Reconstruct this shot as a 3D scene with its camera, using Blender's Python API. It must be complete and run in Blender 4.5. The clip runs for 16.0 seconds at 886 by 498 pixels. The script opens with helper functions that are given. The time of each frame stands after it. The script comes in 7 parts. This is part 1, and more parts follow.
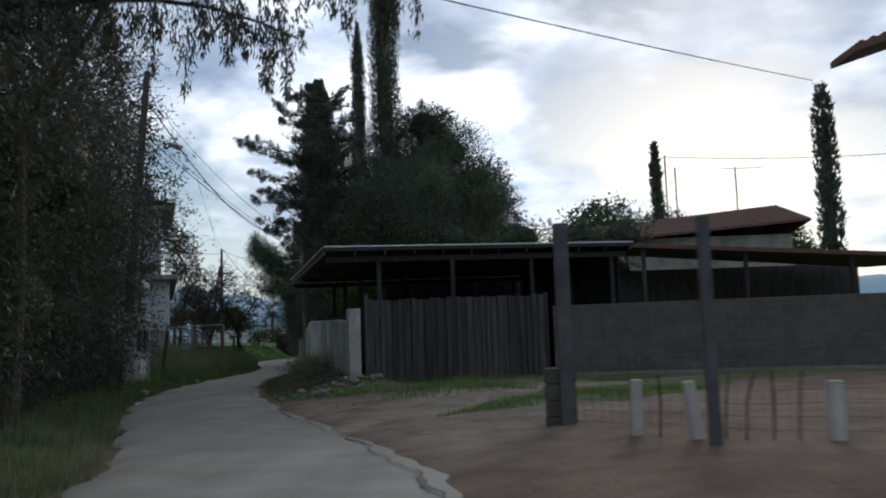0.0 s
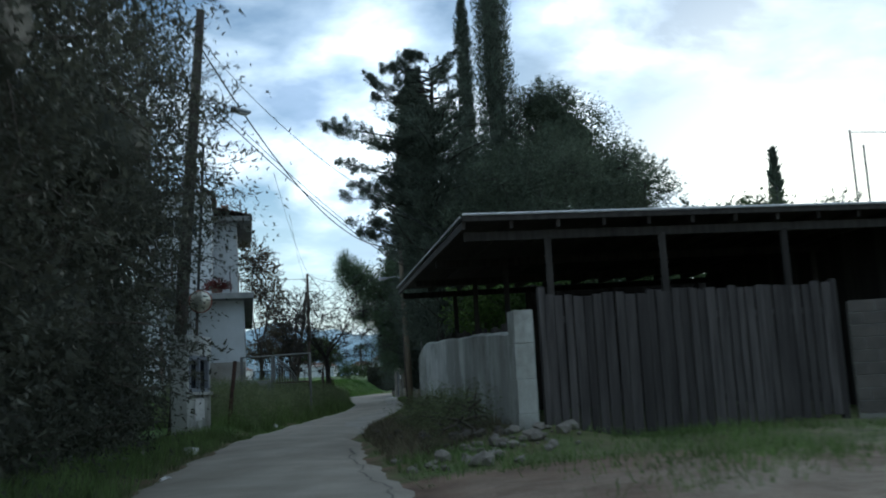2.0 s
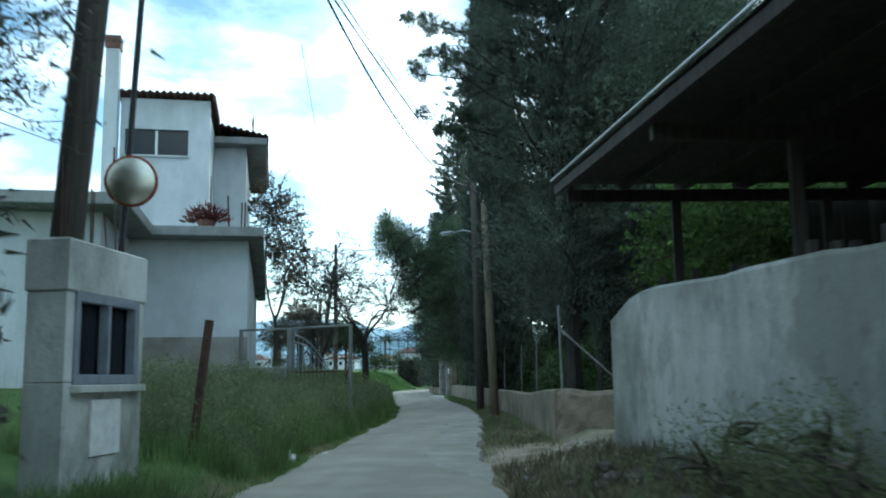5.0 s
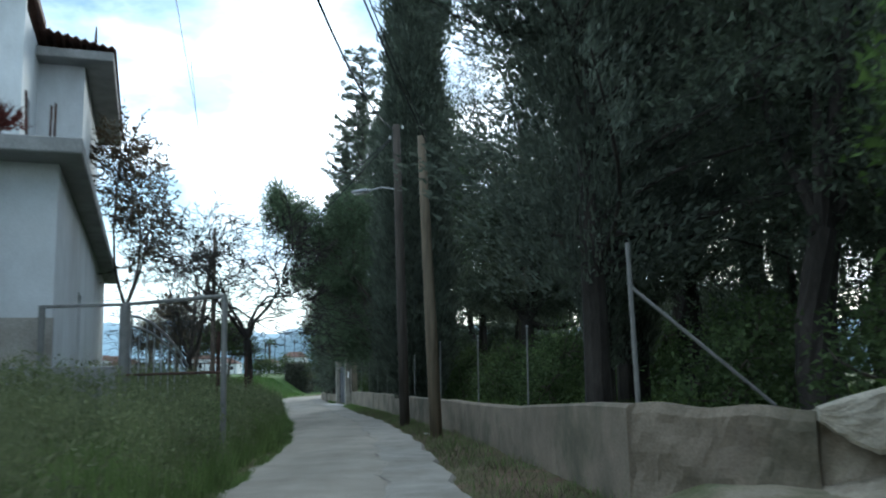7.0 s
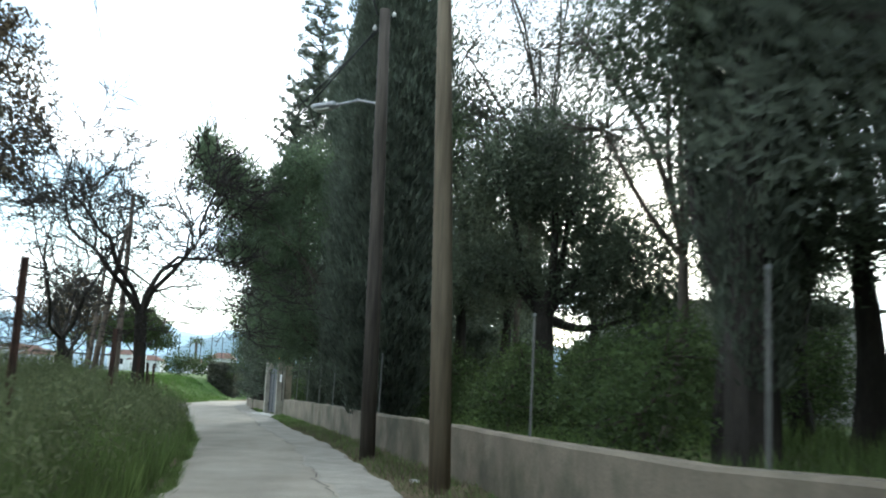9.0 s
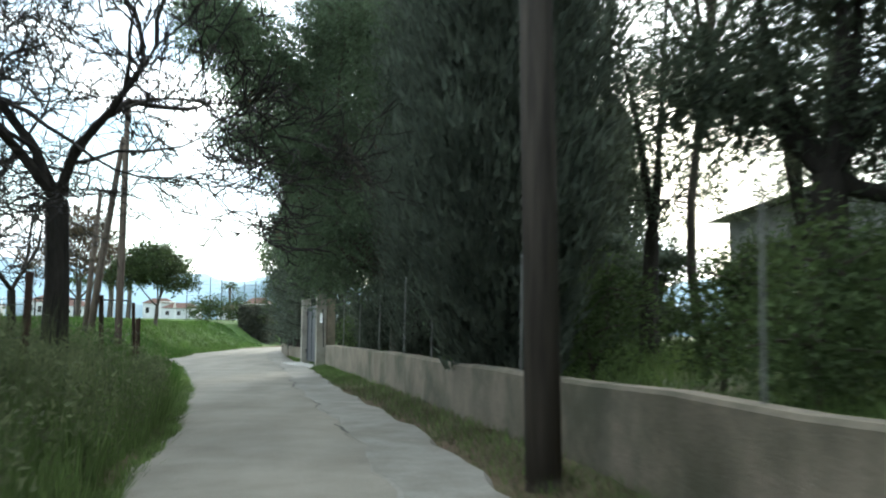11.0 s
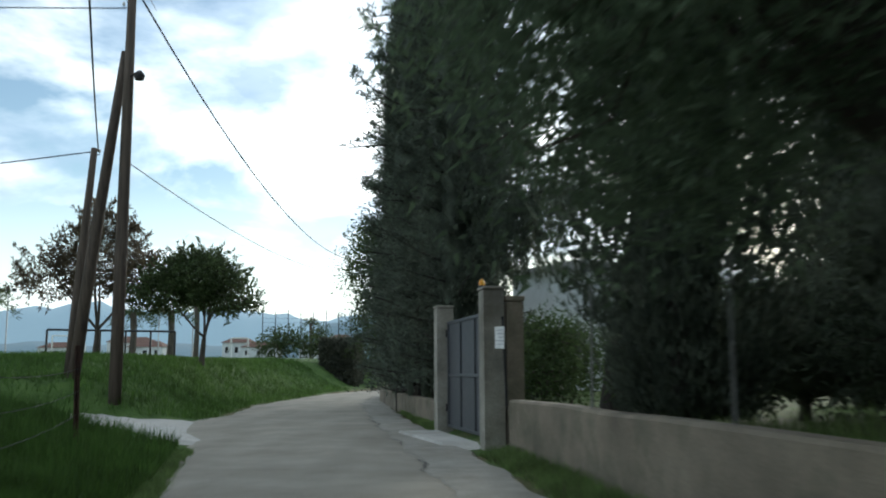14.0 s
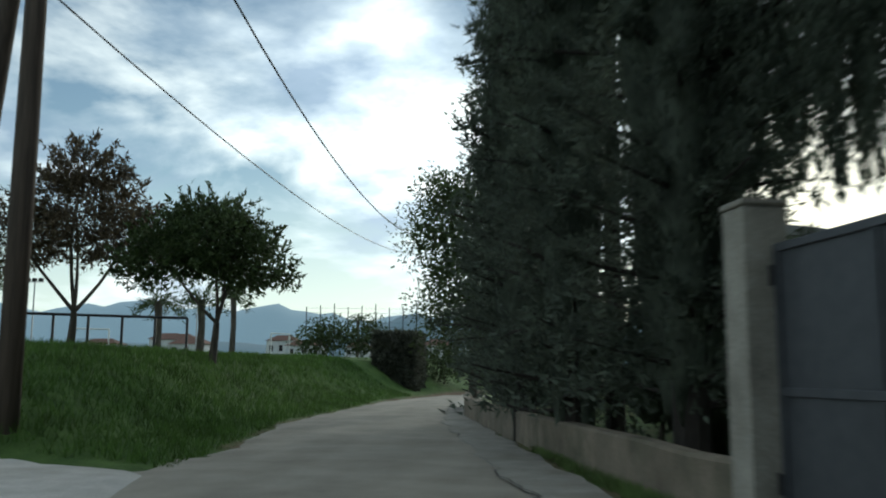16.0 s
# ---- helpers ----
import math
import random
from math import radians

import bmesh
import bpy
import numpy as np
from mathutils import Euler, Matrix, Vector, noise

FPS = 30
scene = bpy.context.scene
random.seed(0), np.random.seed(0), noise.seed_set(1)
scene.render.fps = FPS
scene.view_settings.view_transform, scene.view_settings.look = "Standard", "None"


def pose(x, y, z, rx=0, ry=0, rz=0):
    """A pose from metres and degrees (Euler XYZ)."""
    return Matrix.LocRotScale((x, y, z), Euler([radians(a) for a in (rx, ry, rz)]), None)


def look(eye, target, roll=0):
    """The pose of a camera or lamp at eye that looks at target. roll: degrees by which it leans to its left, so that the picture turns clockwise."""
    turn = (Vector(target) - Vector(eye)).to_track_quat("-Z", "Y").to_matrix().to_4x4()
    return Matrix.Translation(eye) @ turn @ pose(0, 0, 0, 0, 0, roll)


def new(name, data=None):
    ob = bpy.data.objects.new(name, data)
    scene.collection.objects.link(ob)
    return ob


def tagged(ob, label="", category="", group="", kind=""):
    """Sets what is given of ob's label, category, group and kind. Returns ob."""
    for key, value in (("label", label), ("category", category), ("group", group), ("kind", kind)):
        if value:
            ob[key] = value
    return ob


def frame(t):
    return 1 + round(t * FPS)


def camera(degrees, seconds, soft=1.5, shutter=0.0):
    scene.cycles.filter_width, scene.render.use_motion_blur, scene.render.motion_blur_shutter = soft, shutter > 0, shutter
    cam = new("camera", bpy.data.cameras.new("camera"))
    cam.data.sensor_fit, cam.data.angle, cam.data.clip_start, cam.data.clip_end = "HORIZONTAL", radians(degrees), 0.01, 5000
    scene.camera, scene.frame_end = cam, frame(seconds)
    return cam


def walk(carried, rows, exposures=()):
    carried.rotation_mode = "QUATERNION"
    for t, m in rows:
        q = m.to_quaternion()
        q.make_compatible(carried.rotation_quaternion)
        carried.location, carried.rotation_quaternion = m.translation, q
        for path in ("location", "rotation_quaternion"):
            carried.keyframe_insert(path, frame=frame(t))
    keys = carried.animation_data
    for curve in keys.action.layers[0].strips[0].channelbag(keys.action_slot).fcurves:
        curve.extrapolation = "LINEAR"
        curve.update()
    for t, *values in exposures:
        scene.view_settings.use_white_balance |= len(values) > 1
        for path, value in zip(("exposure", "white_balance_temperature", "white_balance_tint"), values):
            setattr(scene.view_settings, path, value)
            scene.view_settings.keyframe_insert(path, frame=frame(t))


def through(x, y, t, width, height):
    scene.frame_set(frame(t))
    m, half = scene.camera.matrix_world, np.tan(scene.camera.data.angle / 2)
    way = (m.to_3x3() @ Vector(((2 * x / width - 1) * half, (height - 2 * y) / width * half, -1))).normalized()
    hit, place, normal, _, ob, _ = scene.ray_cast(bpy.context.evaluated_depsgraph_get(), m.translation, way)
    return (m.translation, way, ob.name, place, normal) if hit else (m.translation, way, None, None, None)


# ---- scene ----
# ---------------------------------------------------------------- camera
cam = camera(53.0, 16.0, soft=1.9, shutter=0.5)
ROWS = [
    (0.0, 2.969, -10.320, 1.164, 0.090, 6.180, -1.893),
    (0.5, 2.523, -7.959, 1.163, 1.672, 6.456, -2.447),
    (1.0, 1.972, -5.648, 1.149, 3.178, 7.406, -1.964),
    (1.5, 1.393, -3.411, 1.158, 4.509, 8.294, -2.040),
    (2.0, 0.758, -1.162, 1.168, 5.410, 8.444, -2.882),
    (2.5, 0.059, 1.073, 1.179, 6.555, 8.378, -2.727),
    (3.0, -0.671, 3.321, 1.185, 7.752, 8.598, -2.890),
    (3.5, -1.283, 5.427, 1.198, 7.948, 8.507, -0.966),
    (6.0, -4.140, 16.208, 1.228, 4.518, 8.108, -2.019),
    (6.5, -4.536, 18.170, 1.276, 1.501, 8.036, -2.509),
    (7.0, -4.818, 20.099, 1.228, -0.516, 8.446, -1.224),
    (7.5, -5.106, 21.969, 1.199, -2.555, 8.303, -1.187),
    (8.0, -5.273, 24.077, 1.159, -4.033, 8.174, -0.899),
    (8.5, -5.540, 26.164, 1.157, -5.341, 9.470, -0.740),
    (9.0, -5.789, 28.451, 1.173, -4.391, 9.427, 2.478),
    (9.5, -5.988, 30.680, 1.158, -5.079, 8.500, 1.539),
    (10.0, -6.234, 33.074, 1.179, -4.604, 5.537, 1.235),
    (12.5, -7.987, 45.894, 1.108, 1.054, 5.524, -0.686),
    (13.0, -8.529, 48.753, 1.118, 1.618, 5.964, -1.224),
    (13.5, -9.077, 51.605, 1.129, 1.865, 7.508, -1.459),
    (14.0, -9.705, 54.501, 1.179, 2.644, 7.850, -0.300),
    (14.5, -10.284, 57.226, 1.191, 3.873, 8.016, -0.126),
    (15.0, -10.925, 59.980, 1.171, 4.824, 7.856, 0.156),
    (15.5, -11.469, 62.589, 1.212, 4.849, 7.932, -0.595),
    (16.0, -12.100, 65.354, 1.226, 5.593, 7.909, 0.350),
]


def aim(x, y, z, yaw, pitch, roll):
    a, b = radians(yaw), radians(pitch)
    return look((x, y, z), (x - math.sin(a) * math.cos(b), y + math.cos(a) * math.cos(b), z + math.sin(b)), roll)


EXPOSURES = [(0.0, 0.02, 5950, 12), (1.5, 0.2, 5750, 8), (2.5, 0.7, 5250, -6), (3.5, 1.36, 5150, -11), (6.0, 1.45, 5450, -4), (7.5, 1.45, 5700, 3), (9.0, 2.14, 6150, 3), (10.0, 2.16, 6250, 2), (12.5, 2.05, 6350, 3), (13.0, 1.58, 6350, 5), (14.0, 0.90, 6100, 3), (15.0, 0.52, 6000, 0), (16.0, 0.32, 6100, -1)]
walk(cam, [(t, aim(*p)) for t, *p in ROWS], EXPOSURES)

# ---------------------------------------------------------------- sky and sun
SUN_AZ, SUN_EL = 17.0, 14.0  # degrees to the right of +y, and up
sun_dir = Vector((math.sin(radians(SUN_AZ)) * math.cos(radians(SUN_EL)), math.cos(radians(SUN_AZ)) * math.cos(radians(SUN_EL)), math.sin(radians(SUN_EL))))
world = bpy.data.worlds.new("overcast_sky")
scene.world = world
world.use_nodes = True
wn, wl = world.node_tree.nodes, world.node_tree.links
wn.clear()


def wnode(kind, **vals):
    n = wn.new(kind)
    for k, v in vals.items():
        if isinstance(k, str) and k in n.inputs:
            n.inputs[k].default_value = v
    return n


def wmath(op, a, b=None):
    n = wn.new("ShaderNodeMath")
    n.operation = op
    for i, v in enumerate((a, b)):
        if v is None:
            continue
        if isinstance(v, (int, float)):
            n.inputs[i].default_value = v
        else:
            wl.new(v, n.inputs[i])
    return n.outputs[0]


def wramp(fac, stops):
    n = wn.new("ShaderNodeValToRGB")
    while len(n.color_ramp.elements) < len(stops):
        n.color_ramp.elements.new(0.5)
    for e, (p, c) in zip(n.color_ramp.elements, stops):
        e.position, e.color = p, (*c, 1)
    wl.new(fac, n.inputs[0])
    return n.outputs[0]


sky = wn.new("ShaderNodeTexSky")
sky.sky_type, sky.sun_disc = "NISHITA", False
sky.sun_elevation, sky.sun_rotation = radians(SUN_EL), radians(SUN_AZ)
sky.air_density, sky.dust_density = 1.0, 0.3
coord = wn.new("ShaderNodeTexCoord")
sep = wn.new("ShaderNodeSeparateXYZ")
wl.new(coord.outputs["Generated"], sep.inputs[0])
# cloud deck: the direction laid on a flat layer
lift = wmath("ADD", wmath("MAXIMUM", sep.outputs["Z"], 0.0), 0.22)
comb = wn.new("ShaderNodeCombineXYZ")
wl.new(wmath("DIVIDE", sep.outputs["X"], lift), comb.inputs[0])
wl.new(wmath("DIVIDE", sep.outputs["Y"], lift), comb.inputs[1])
comb.inputs[2].default_value = 3.7
deck = wn.new("ShaderNodeTexNoise")
deck.inputs["Scale"].default_value, deck.inputs["Detail"].default_value, deck.inputs["Roughness"].default_value = 1.55, 8.0, 0.52
deck.inputs["Distortion"].default_value = 0.25
wl.new(comb.outputs[0], deck.inputs["Vector"])
deck2 = wn.new("ShaderNodeTexNoise")
deck2.inputs["Scale"].default_value, deck2.inputs["Detail"].default_value = 3.4, 6.0
wl.new(comb.outputs[0], deck2.inputs["Vector"])
cover = wramp(deck.outputs[0], [(0.45, (0, 0, 0)), (0.60, (1, 1, 1))])
dot = wn.new("ShaderNodeVectorMath")
dot.operation = "DOT_PRODUCT"
wl.new(coord.outputs["Generated"], dot.inputs[0])
dot.inputs[1].default_value = (0.035 * math.cos(radians(15)), math.cos(radians(15)), math.sin(radians(15)))
near = wmath("MAXIMUM", dot.outputs["Value"], 0.0)
glow = wmath("ADD", wmath("MULTIPLY", wmath("POWER", near, 12.0), 0.26), wmath("MULTIPLY", wmath("POWER", near, 60.0), 0.12))
shade = wramp(deck2.outputs[0], [(0.35, (0.44, 0.53, 0.67)), (0.47, (0.84, 0.91, 0.99)), (0.58, (1.34, 1.35, 1.33))])
lit = wn.new("ShaderNodeVectorMath")
lit.operation = "SCALE"
wl.new(shade, lit.inputs[0])
wl.new(wmath("ADD", glow, 0.74), lit.inputs["Scale"])
blue = wn.new("ShaderNodeVectorMath")
blue.operation = "SCALE"
wl.new(sky.outputs[0], blue.inputs[0])
blue.inputs["Scale"].default_value = 0.080
mixed = wn.new("ShaderNodeMix")
mixed.data_type = "RGBA"
wl.new(cover, mixed.inputs["Factor"])
wl.new(blue.outputs[0], mixed.inputs["A"])
wl.new(lit.outputs[0], mixed.inputs["B"])
# pale haze low over the horizon
haze = wramp(sep.outputs["Z"], [(0.0, (1, 1, 1)), (0.21, (0, 0, 0))])
hz = wn.new("ShaderNodeMix")
hz.data_type = "RGBA"
wl.new(wmath("MULTIPLY", haze, 0.75), hz.inputs["Factor"])
wl.new(mixed.outputs["Result"], hz.inputs["A"])
hz.inputs["B"].default_value = (0.84, 0.89, 0.89, 1)
back = wn.new("ShaderNodeBackground")
wl.new(hz.outputs["Result"], back.inputs[0])
back.inputs[1].default_value = 1.0
out = wn.new("ShaderNodeOutputWorld")
wl.new(back.outputs[0], out.inputs[0])

sun = new("sun", bpy.data.lights.new("sun", "SUN"))
sun.data.energy, sun.data.angle, sun.data.color = 1.1, radians(14), (1.0, 0.93, 0.82)
sun.matrix_world = look((0, 0, 60), Vector((0, 0, 60)) - sun_dir)

# ---------------------------------------------------------------- materials


class Mat:
    """A node material: noise-mixed colours, roughness and bump, at real size."""

    def __init__(self, name, rough=0.8, metal=0.0, spec=0.3):
        self.m = bpy.data.materials.new(name)
        self.m.use_nodes = True
        self.n, self.l = self.m.node_tree.nodes, self.m.node_tree.links
        self.b = self.n["Principled BSDF"]
        self.b.inputs["Roughness"].default_value = rough
        self.b.inputs["Metallic"].default_value = metal
        self.b.inputs["Specular IOR Level"].default_value = spec
        self.geo = self.n.new("ShaderNodeNewGeometry")

    def pos(self, stretch=(1, 1, 1)):
        mp = self.n.new("ShaderNodeMapping")
        mp.inputs["Scale"].default_value = stretch
        self.l.new(self.geo.outputs["Position"], mp.inputs[0])
        return mp.outputs[0]

    def noise(self, scale, detail=5.0, rough=0.6, stretch=(1, 1, 1)):
        n = self.n.new("ShaderNodeTexNoise")
        n.inputs["Scale"].default_value, n.inputs["Detail"].default_value, n.inputs["Roughness"].default_value = scale, detail, rough
        self.l.new(self.pos(stretch), n.inputs["Vector"])
        return n.outputs[0]

    def ramp(self, fac, stops):
        n = self.n.new("ShaderNodeValToRGB")
        while len(n.color_ramp.elements) < len(stops):
            n.color_ramp.elements.new(0.5)
        for e, (p, c) in zip(n.color_ramp.elements, stops):
            e.position, e.color = p, (*(c if isinstance(c, tuple) else (c, c, c)), 1)
        self.l.new(fac, n.inputs[0])
        return n.outputs[0]

    def mix(self, fac, a, b, mode="MIX"):
        n = self.n.new("ShaderNodeMix")
        n.data_type, n.blend_type = "RGBA", mode
        for key, v in (("Factor", fac), ("A", a), ("B", b)):
            if isinstance(v, (int, float)):
                n.inputs[key].default_value = v
            elif isinstance(v, tuple):
                n.inputs[key].default_value = (*v, 1)
            else:
                self.l.new(v, n.inputs[key])
        return n.outputs["Result"]

    def island(self):
        return self.geo.outputs["Random Per Island"]

    def object_random(self):
        return self.n.new("ShaderNodeObjectInfo").outputs["Random"]

    def color(self, c):
        if isinstance(c, tuple):
            self.b.inputs["Base Color"].default_value = (*c, 1)
        else:
            self.l.new(c, self.b.inputs["Base Color"])
        return self

    def bump(self, height, strength=0.4, dist=0.02):
        n = self.n.new("ShaderNodeBump")
        n.inputs["Strength"].default_value, n.inputs["Distance"].default_value = strength, dist
        self.l.new(height, n.inputs["Height"])
        self.l.new(n.outputs[0], self.b.inputs["Normal"])
        return self


def speckled(name, dark, light, scale=6.0, fine=60.0, rough=0.85, bump=0.35, dist=0.01, stretch=(1, 1, 1), metal=0.0, spec=0.3, stain=None, stain_scale=0.6):
    m = Mat(name, rough, metal, spec)
    base = m.ramp(m.noise(scale, stretch=stretch), [(0.3, dark), (0.7, light)])
    grain = m.ramp(m.noise(fine, 3.0, stretch=stretch), [(0.25, 0.72), (0.75, 1.15)])
    c = m.mix(1.0, base, grain, "MULTIPLY")
    if stain:
        c = m.mix(m.ramp(m.noise(stain_scale, 6.0, 0.65, stretch), [(0.48, 0.0), (0.66, 0.85)]), c, stain)
    m.color(c).bump(m.noise(fine, 4.0, stretch=stretch), bump, dist)
    return m.m


def leafy(name, dark, light, rough=0.6, through=0.25):
    m = Mat(name, rough, 0.0, 0.15)
    mid = tuple((a + b) / 2 for a, b in zip(dark, light))
    c = m.ramp(m.island(), [(0.0, tuple((a + b) / 2 for a, b in zip(dark, mid))), (0.55, mid), (1.0, tuple((a + b) / 2 for a, b in zip(light, mid)))])
    patch = m.ramp(m.noise(0.7, 3.0), [(0.3, 0.7), (0.7, 1.2)])
    c = m.mix(1.0, c, patch, "MULTIPLY")
    tuft = m.ramp(m.noise(2.6, 2.0), [(0.32, 0.62), (0.66, 1.38)])
    c = m.mix(1.0, c, tuft, "MULTIPLY")
    m.color(c)
    tr = m.n.new("ShaderNodeBsdfTranslucent")
    m.l.new(c, tr.inputs[0])
    mx = m.n.new("ShaderNodeMixShader")
    mx.inputs[0].default_value = through
    m.l.new(m.b.outputs[0], mx.inputs[1])
    m.l.new(tr.outputs[0], mx.inputs[2])
    m.l.new(mx.outputs[0], m.n["Material Output"].inputs[0])
    return m.m


def road_material():
    m = Mat("worn_road", 0.88, 0.0, 0.25)
    base = m.ramp(m.noise(0.9, 6.0, 0.62), [(0.30, (0.250, 0.226, 0.186)), (0.70, (0.345, 0.316, 0.264))])
    tracks = m.ramp(m.noise(1.1, 4.0, 0.5, (1.0, 0.12, 1.0)), [(0.35, 0.86), (0.68, 1.08)])
    c = m.mix(1.0, base, tracks, "MULTIPLY")
    grit = m.ramp(m.noise(90.0, 3.0), [(0.25, 0.7), (0.8, 1.2)])
    c = m.mix(1.0, c, grit, "MULTIPLY")
    v = m.n.new("ShaderNodeTexVoronoi")
    v.feature = "DISTANCE_TO_EDGE"
    v.inputs["Scale"].default_value = 0.55
    wob = m.n.new("ShaderNodeVectorMath")
    wob.operation = "ADD"
    m.l.new(m.pos(), wob.inputs[0])
    nn = m.n.new("ShaderNodeTexNoise")
    nn.inputs["Scale"].default_value = 2.2
    m.l.new(m.pos(), nn.inputs["Vector"])
    m.l.new(nn.outputs["Color"], wob.inputs[1])
    m.l.new(wob.outputs[0], v.inputs["Vector"])
    crack = m.ramp(v.outputs["Distance"], [(0.0, 0.9), (0.005, 1.0)])
    gate = m.ramp(m.noise(0.35, 2.0), [(0.52, 0.0), (0.60, 1.0)])
    c = m.mix(gate, c, m.mix(1.0, c, crack, "MULTIPLY"))
    dust = m.ramp(m.noise(0.45, 5.0), [(0.5, 0.0), (0.75, 0.55)])
    c = m.mix(dust, c, (0.36, 0.32, 0.26))
    m.color(c).bump(m.noise(70.0, 5.0), 0.5, 0.012)
    return m.m


def ground_material():
    m = Mat("earth_and_grass", 0.95, 0.0, 0.15)
    soil = m.ramp(m.noise(1.3, 7.0), [(0.3, (0.11, 0.072, 0.05)), (0.7, (0.23, 0.16, 0.115))])
    green = m.ramp(m.noise(2.0, 6.0), [(0.3, (0.045, 0.085, 0.022)), (0.7, (0.100, 0.160, 0.045))])
    att = m.n.new("ShaderNodeAttribute")
    att.attribute_name = "bare"
    amount = m.mix(0.5, att.outputs["Fac"], m.noise(1.7, 6.0, 0.65), "OVERLAY")
    pick = m.ramp(amount, [(0.36, 0.0), (0.62, 1.0)])
    c = m.mix(pick, green, soil)
    sand = m.ramp(m.noise(0.5, 5.0), [(0.45, 0.0), (0.7, 0.8)])
    att2 = m.n.new("ShaderNodeAttribute")
    att2.attribute_name = "pale"
    c = m.mix(m.mix(1.0, att2.outputs["Fac"], m.ramp(m.noise(1.1, 6.0, 0.7), [(0.36, 0.15), (0.62, 1.0)]), "MULTIPLY"), c, (0.42, 0.365, 0.285))
    grit = m.ramp(m.noise(45.0, 4.0), [(0.25, 0.65), (0.8, 1.25)])
    c = m.mix(1.0, c, grit, "MULTIPLY")
    m.color(c).bump(m.noise(18.0, 6.0), 0.7, 0.05)
    return m.m


def plaster(name, white, grime, scale=0.9, streak=True, runs=False):
    m = Mat(name, 0.9, 0.0, 0.2)
    c = m.ramp(m.noise(1.6, 6.0), [(0.3, tuple(v * 0.86 for v in white)), (0.7, white)])
    dirt = m.ramp(m.noise(scale, 7.0, 0.62, (1.0, 1.0, 0.35) if streak else (1, 1, 1)), [(0.43, 0.0), (0.66, 0.85)])
    c = m.mix(dirt, c, grime)
    if runs:
        run = m.ramp(m.noise(1.0, 5.0, 0.6, (0.8, 0.8, 0.30)), [(0.48, 0.0), (0.68, 0.55)])
        c = m.mix(run, c, tuple(v * 1.5 for v in grime))
        blot = m.ramp(m.noise(0.55, 6.0, 0.68, (1.0, 1.0, 0.8)), [(0.50, 0.0), (0.60, 0.62)])
        c = m.mix(blot, c, tuple(v * 1.3 for v in grime))
        pock = m.ramp(m.noise(3.6, 5.0, 0.62), [(0.56, 0.0), (0.70, 0.38)])
        c = m.mix(pock, c, grime)
    c = m.mix(1.0, c, m.ramp(m.noise(40.0, 3.0), [(0.2, 0.85), (0.8, 1.08)]), "MULTIPLY")
    m.color(c).bump(m.noise(14.0, 6.0), 0.35, 0.02)
    return m.m


def wood(name, dark, light, axis=(14.0, 14.0, 0.9)):
    m = Mat(name, 0.85, 0.0, 0.2)
    c = m.ramp(m.noise(1.0, 6.0, 0.6, axis), [(0.3, dark), (0.7, light)])
    tone = m.ramp(m.object_random(), [(0.0, 0.65), (1.0, 1.25)])
    c = m.mix(1.0, c, tone, "MULTIPLY")
    m.color(c).bump(m.noise(1.0, 5.0, 0.6, tuple(a * 3 for a in axis)), 0.5, 0.01)
    return m.m


def plain(name, c, rough=0.6, metal=0.0, glow=0.0):
    m = Mat(name, rough, metal)
    col = m.mix(1.0, c, m.ramp(m.noise(9.0, 5.0), [(0.25, 0.75), (0.75, 1.15)]), "MULTIPLY")
    m.color(col).bump(m.noise(60.0), 0.15, 0.004)
    if glow:
        m.b.inputs["Emission Color"].default_value = (*c, 1)
        m.b.inputs["Emission Strength"].default_value = glow
    return m.m


ROAD = road_material()
GROUND = ground_material()
CONCRETE = speckled("grey_concrete", (0.235, 0.218, 0.186), (0.35, 0.328, 0.285), 2.2, 50, stain=(0.18, 0.165, 0.135))
PALE_CONCRETE = speckled("pale_concrete", (0.40, 0.385, 0.35), (0.55, 0.53, 0.49), 1.4, 45, stain=(0.30, 0.28, 0.24))
LOW_WALL = speckled("mossy_concrete", (0.150, 0.126, 0.094), (0.29, 0.245, 0.185), 1.1, 40, stain=(0.085, 0.085, 0.055), stain_scale=0.9, dist=0.02)
WHITEWASH = plaster("weathered_whitewash", (0.58, 0.59, 0.55), (0.14, 0.14, 0.118), 0.75, runs=True)
RENDERED = plaster("white_house_render", (0.64, 0.665, 0.675), (0.43, 0.44, 0.44), 0.6)
SLAB = speckled("raw_slab_concrete", (0.19, 0.19, 0.185), (0.32, 0.32, 0.31), 1.5, 40)
PLINTH = speckled("stained_plinth", (0.22, 0.20, 0.17), (0.40, 0.38, 0.34), 1.3, 35)
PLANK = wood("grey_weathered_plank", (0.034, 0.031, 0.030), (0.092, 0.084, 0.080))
POLE_DARK = wood("tarred_pole", (0.035, 0.030, 0.026), (0.085, 0.072, 0.060))
POLE_PALE = wood("pale_pole", (0.095, 0.077, 0.055), (0.19, 0.156, 0.11))
POLE_BROWN = wood("brown_pole", (0.050, 0.040, 0.033), (0.115, 0.090, 0.072))
BARK = speckled("bark", (0.045, 0.038, 0.030), (0.12, 0.10, 0.08), 5.0, 30, bump=0.8, dist=0.03, stretch=(1, 1, 0.3))
DARK_BARK = speckled("dark_bark", (0.020, 0.017, 0.014), (0.055, 0.047, 0.040), 5.0, 30, bump=0.8, dist=0.03, stretch=(1, 1, 0.3))
BLOCK = speckled("cement_block", (0.068, 0.062, 0.055), (0.132, 0.120, 0.105), 3.0, 60)
TILE = speckled("clay_tile", (0.105, 0.060, 0.047), (0.195, 0.112, 0.085), 4.0, 40)
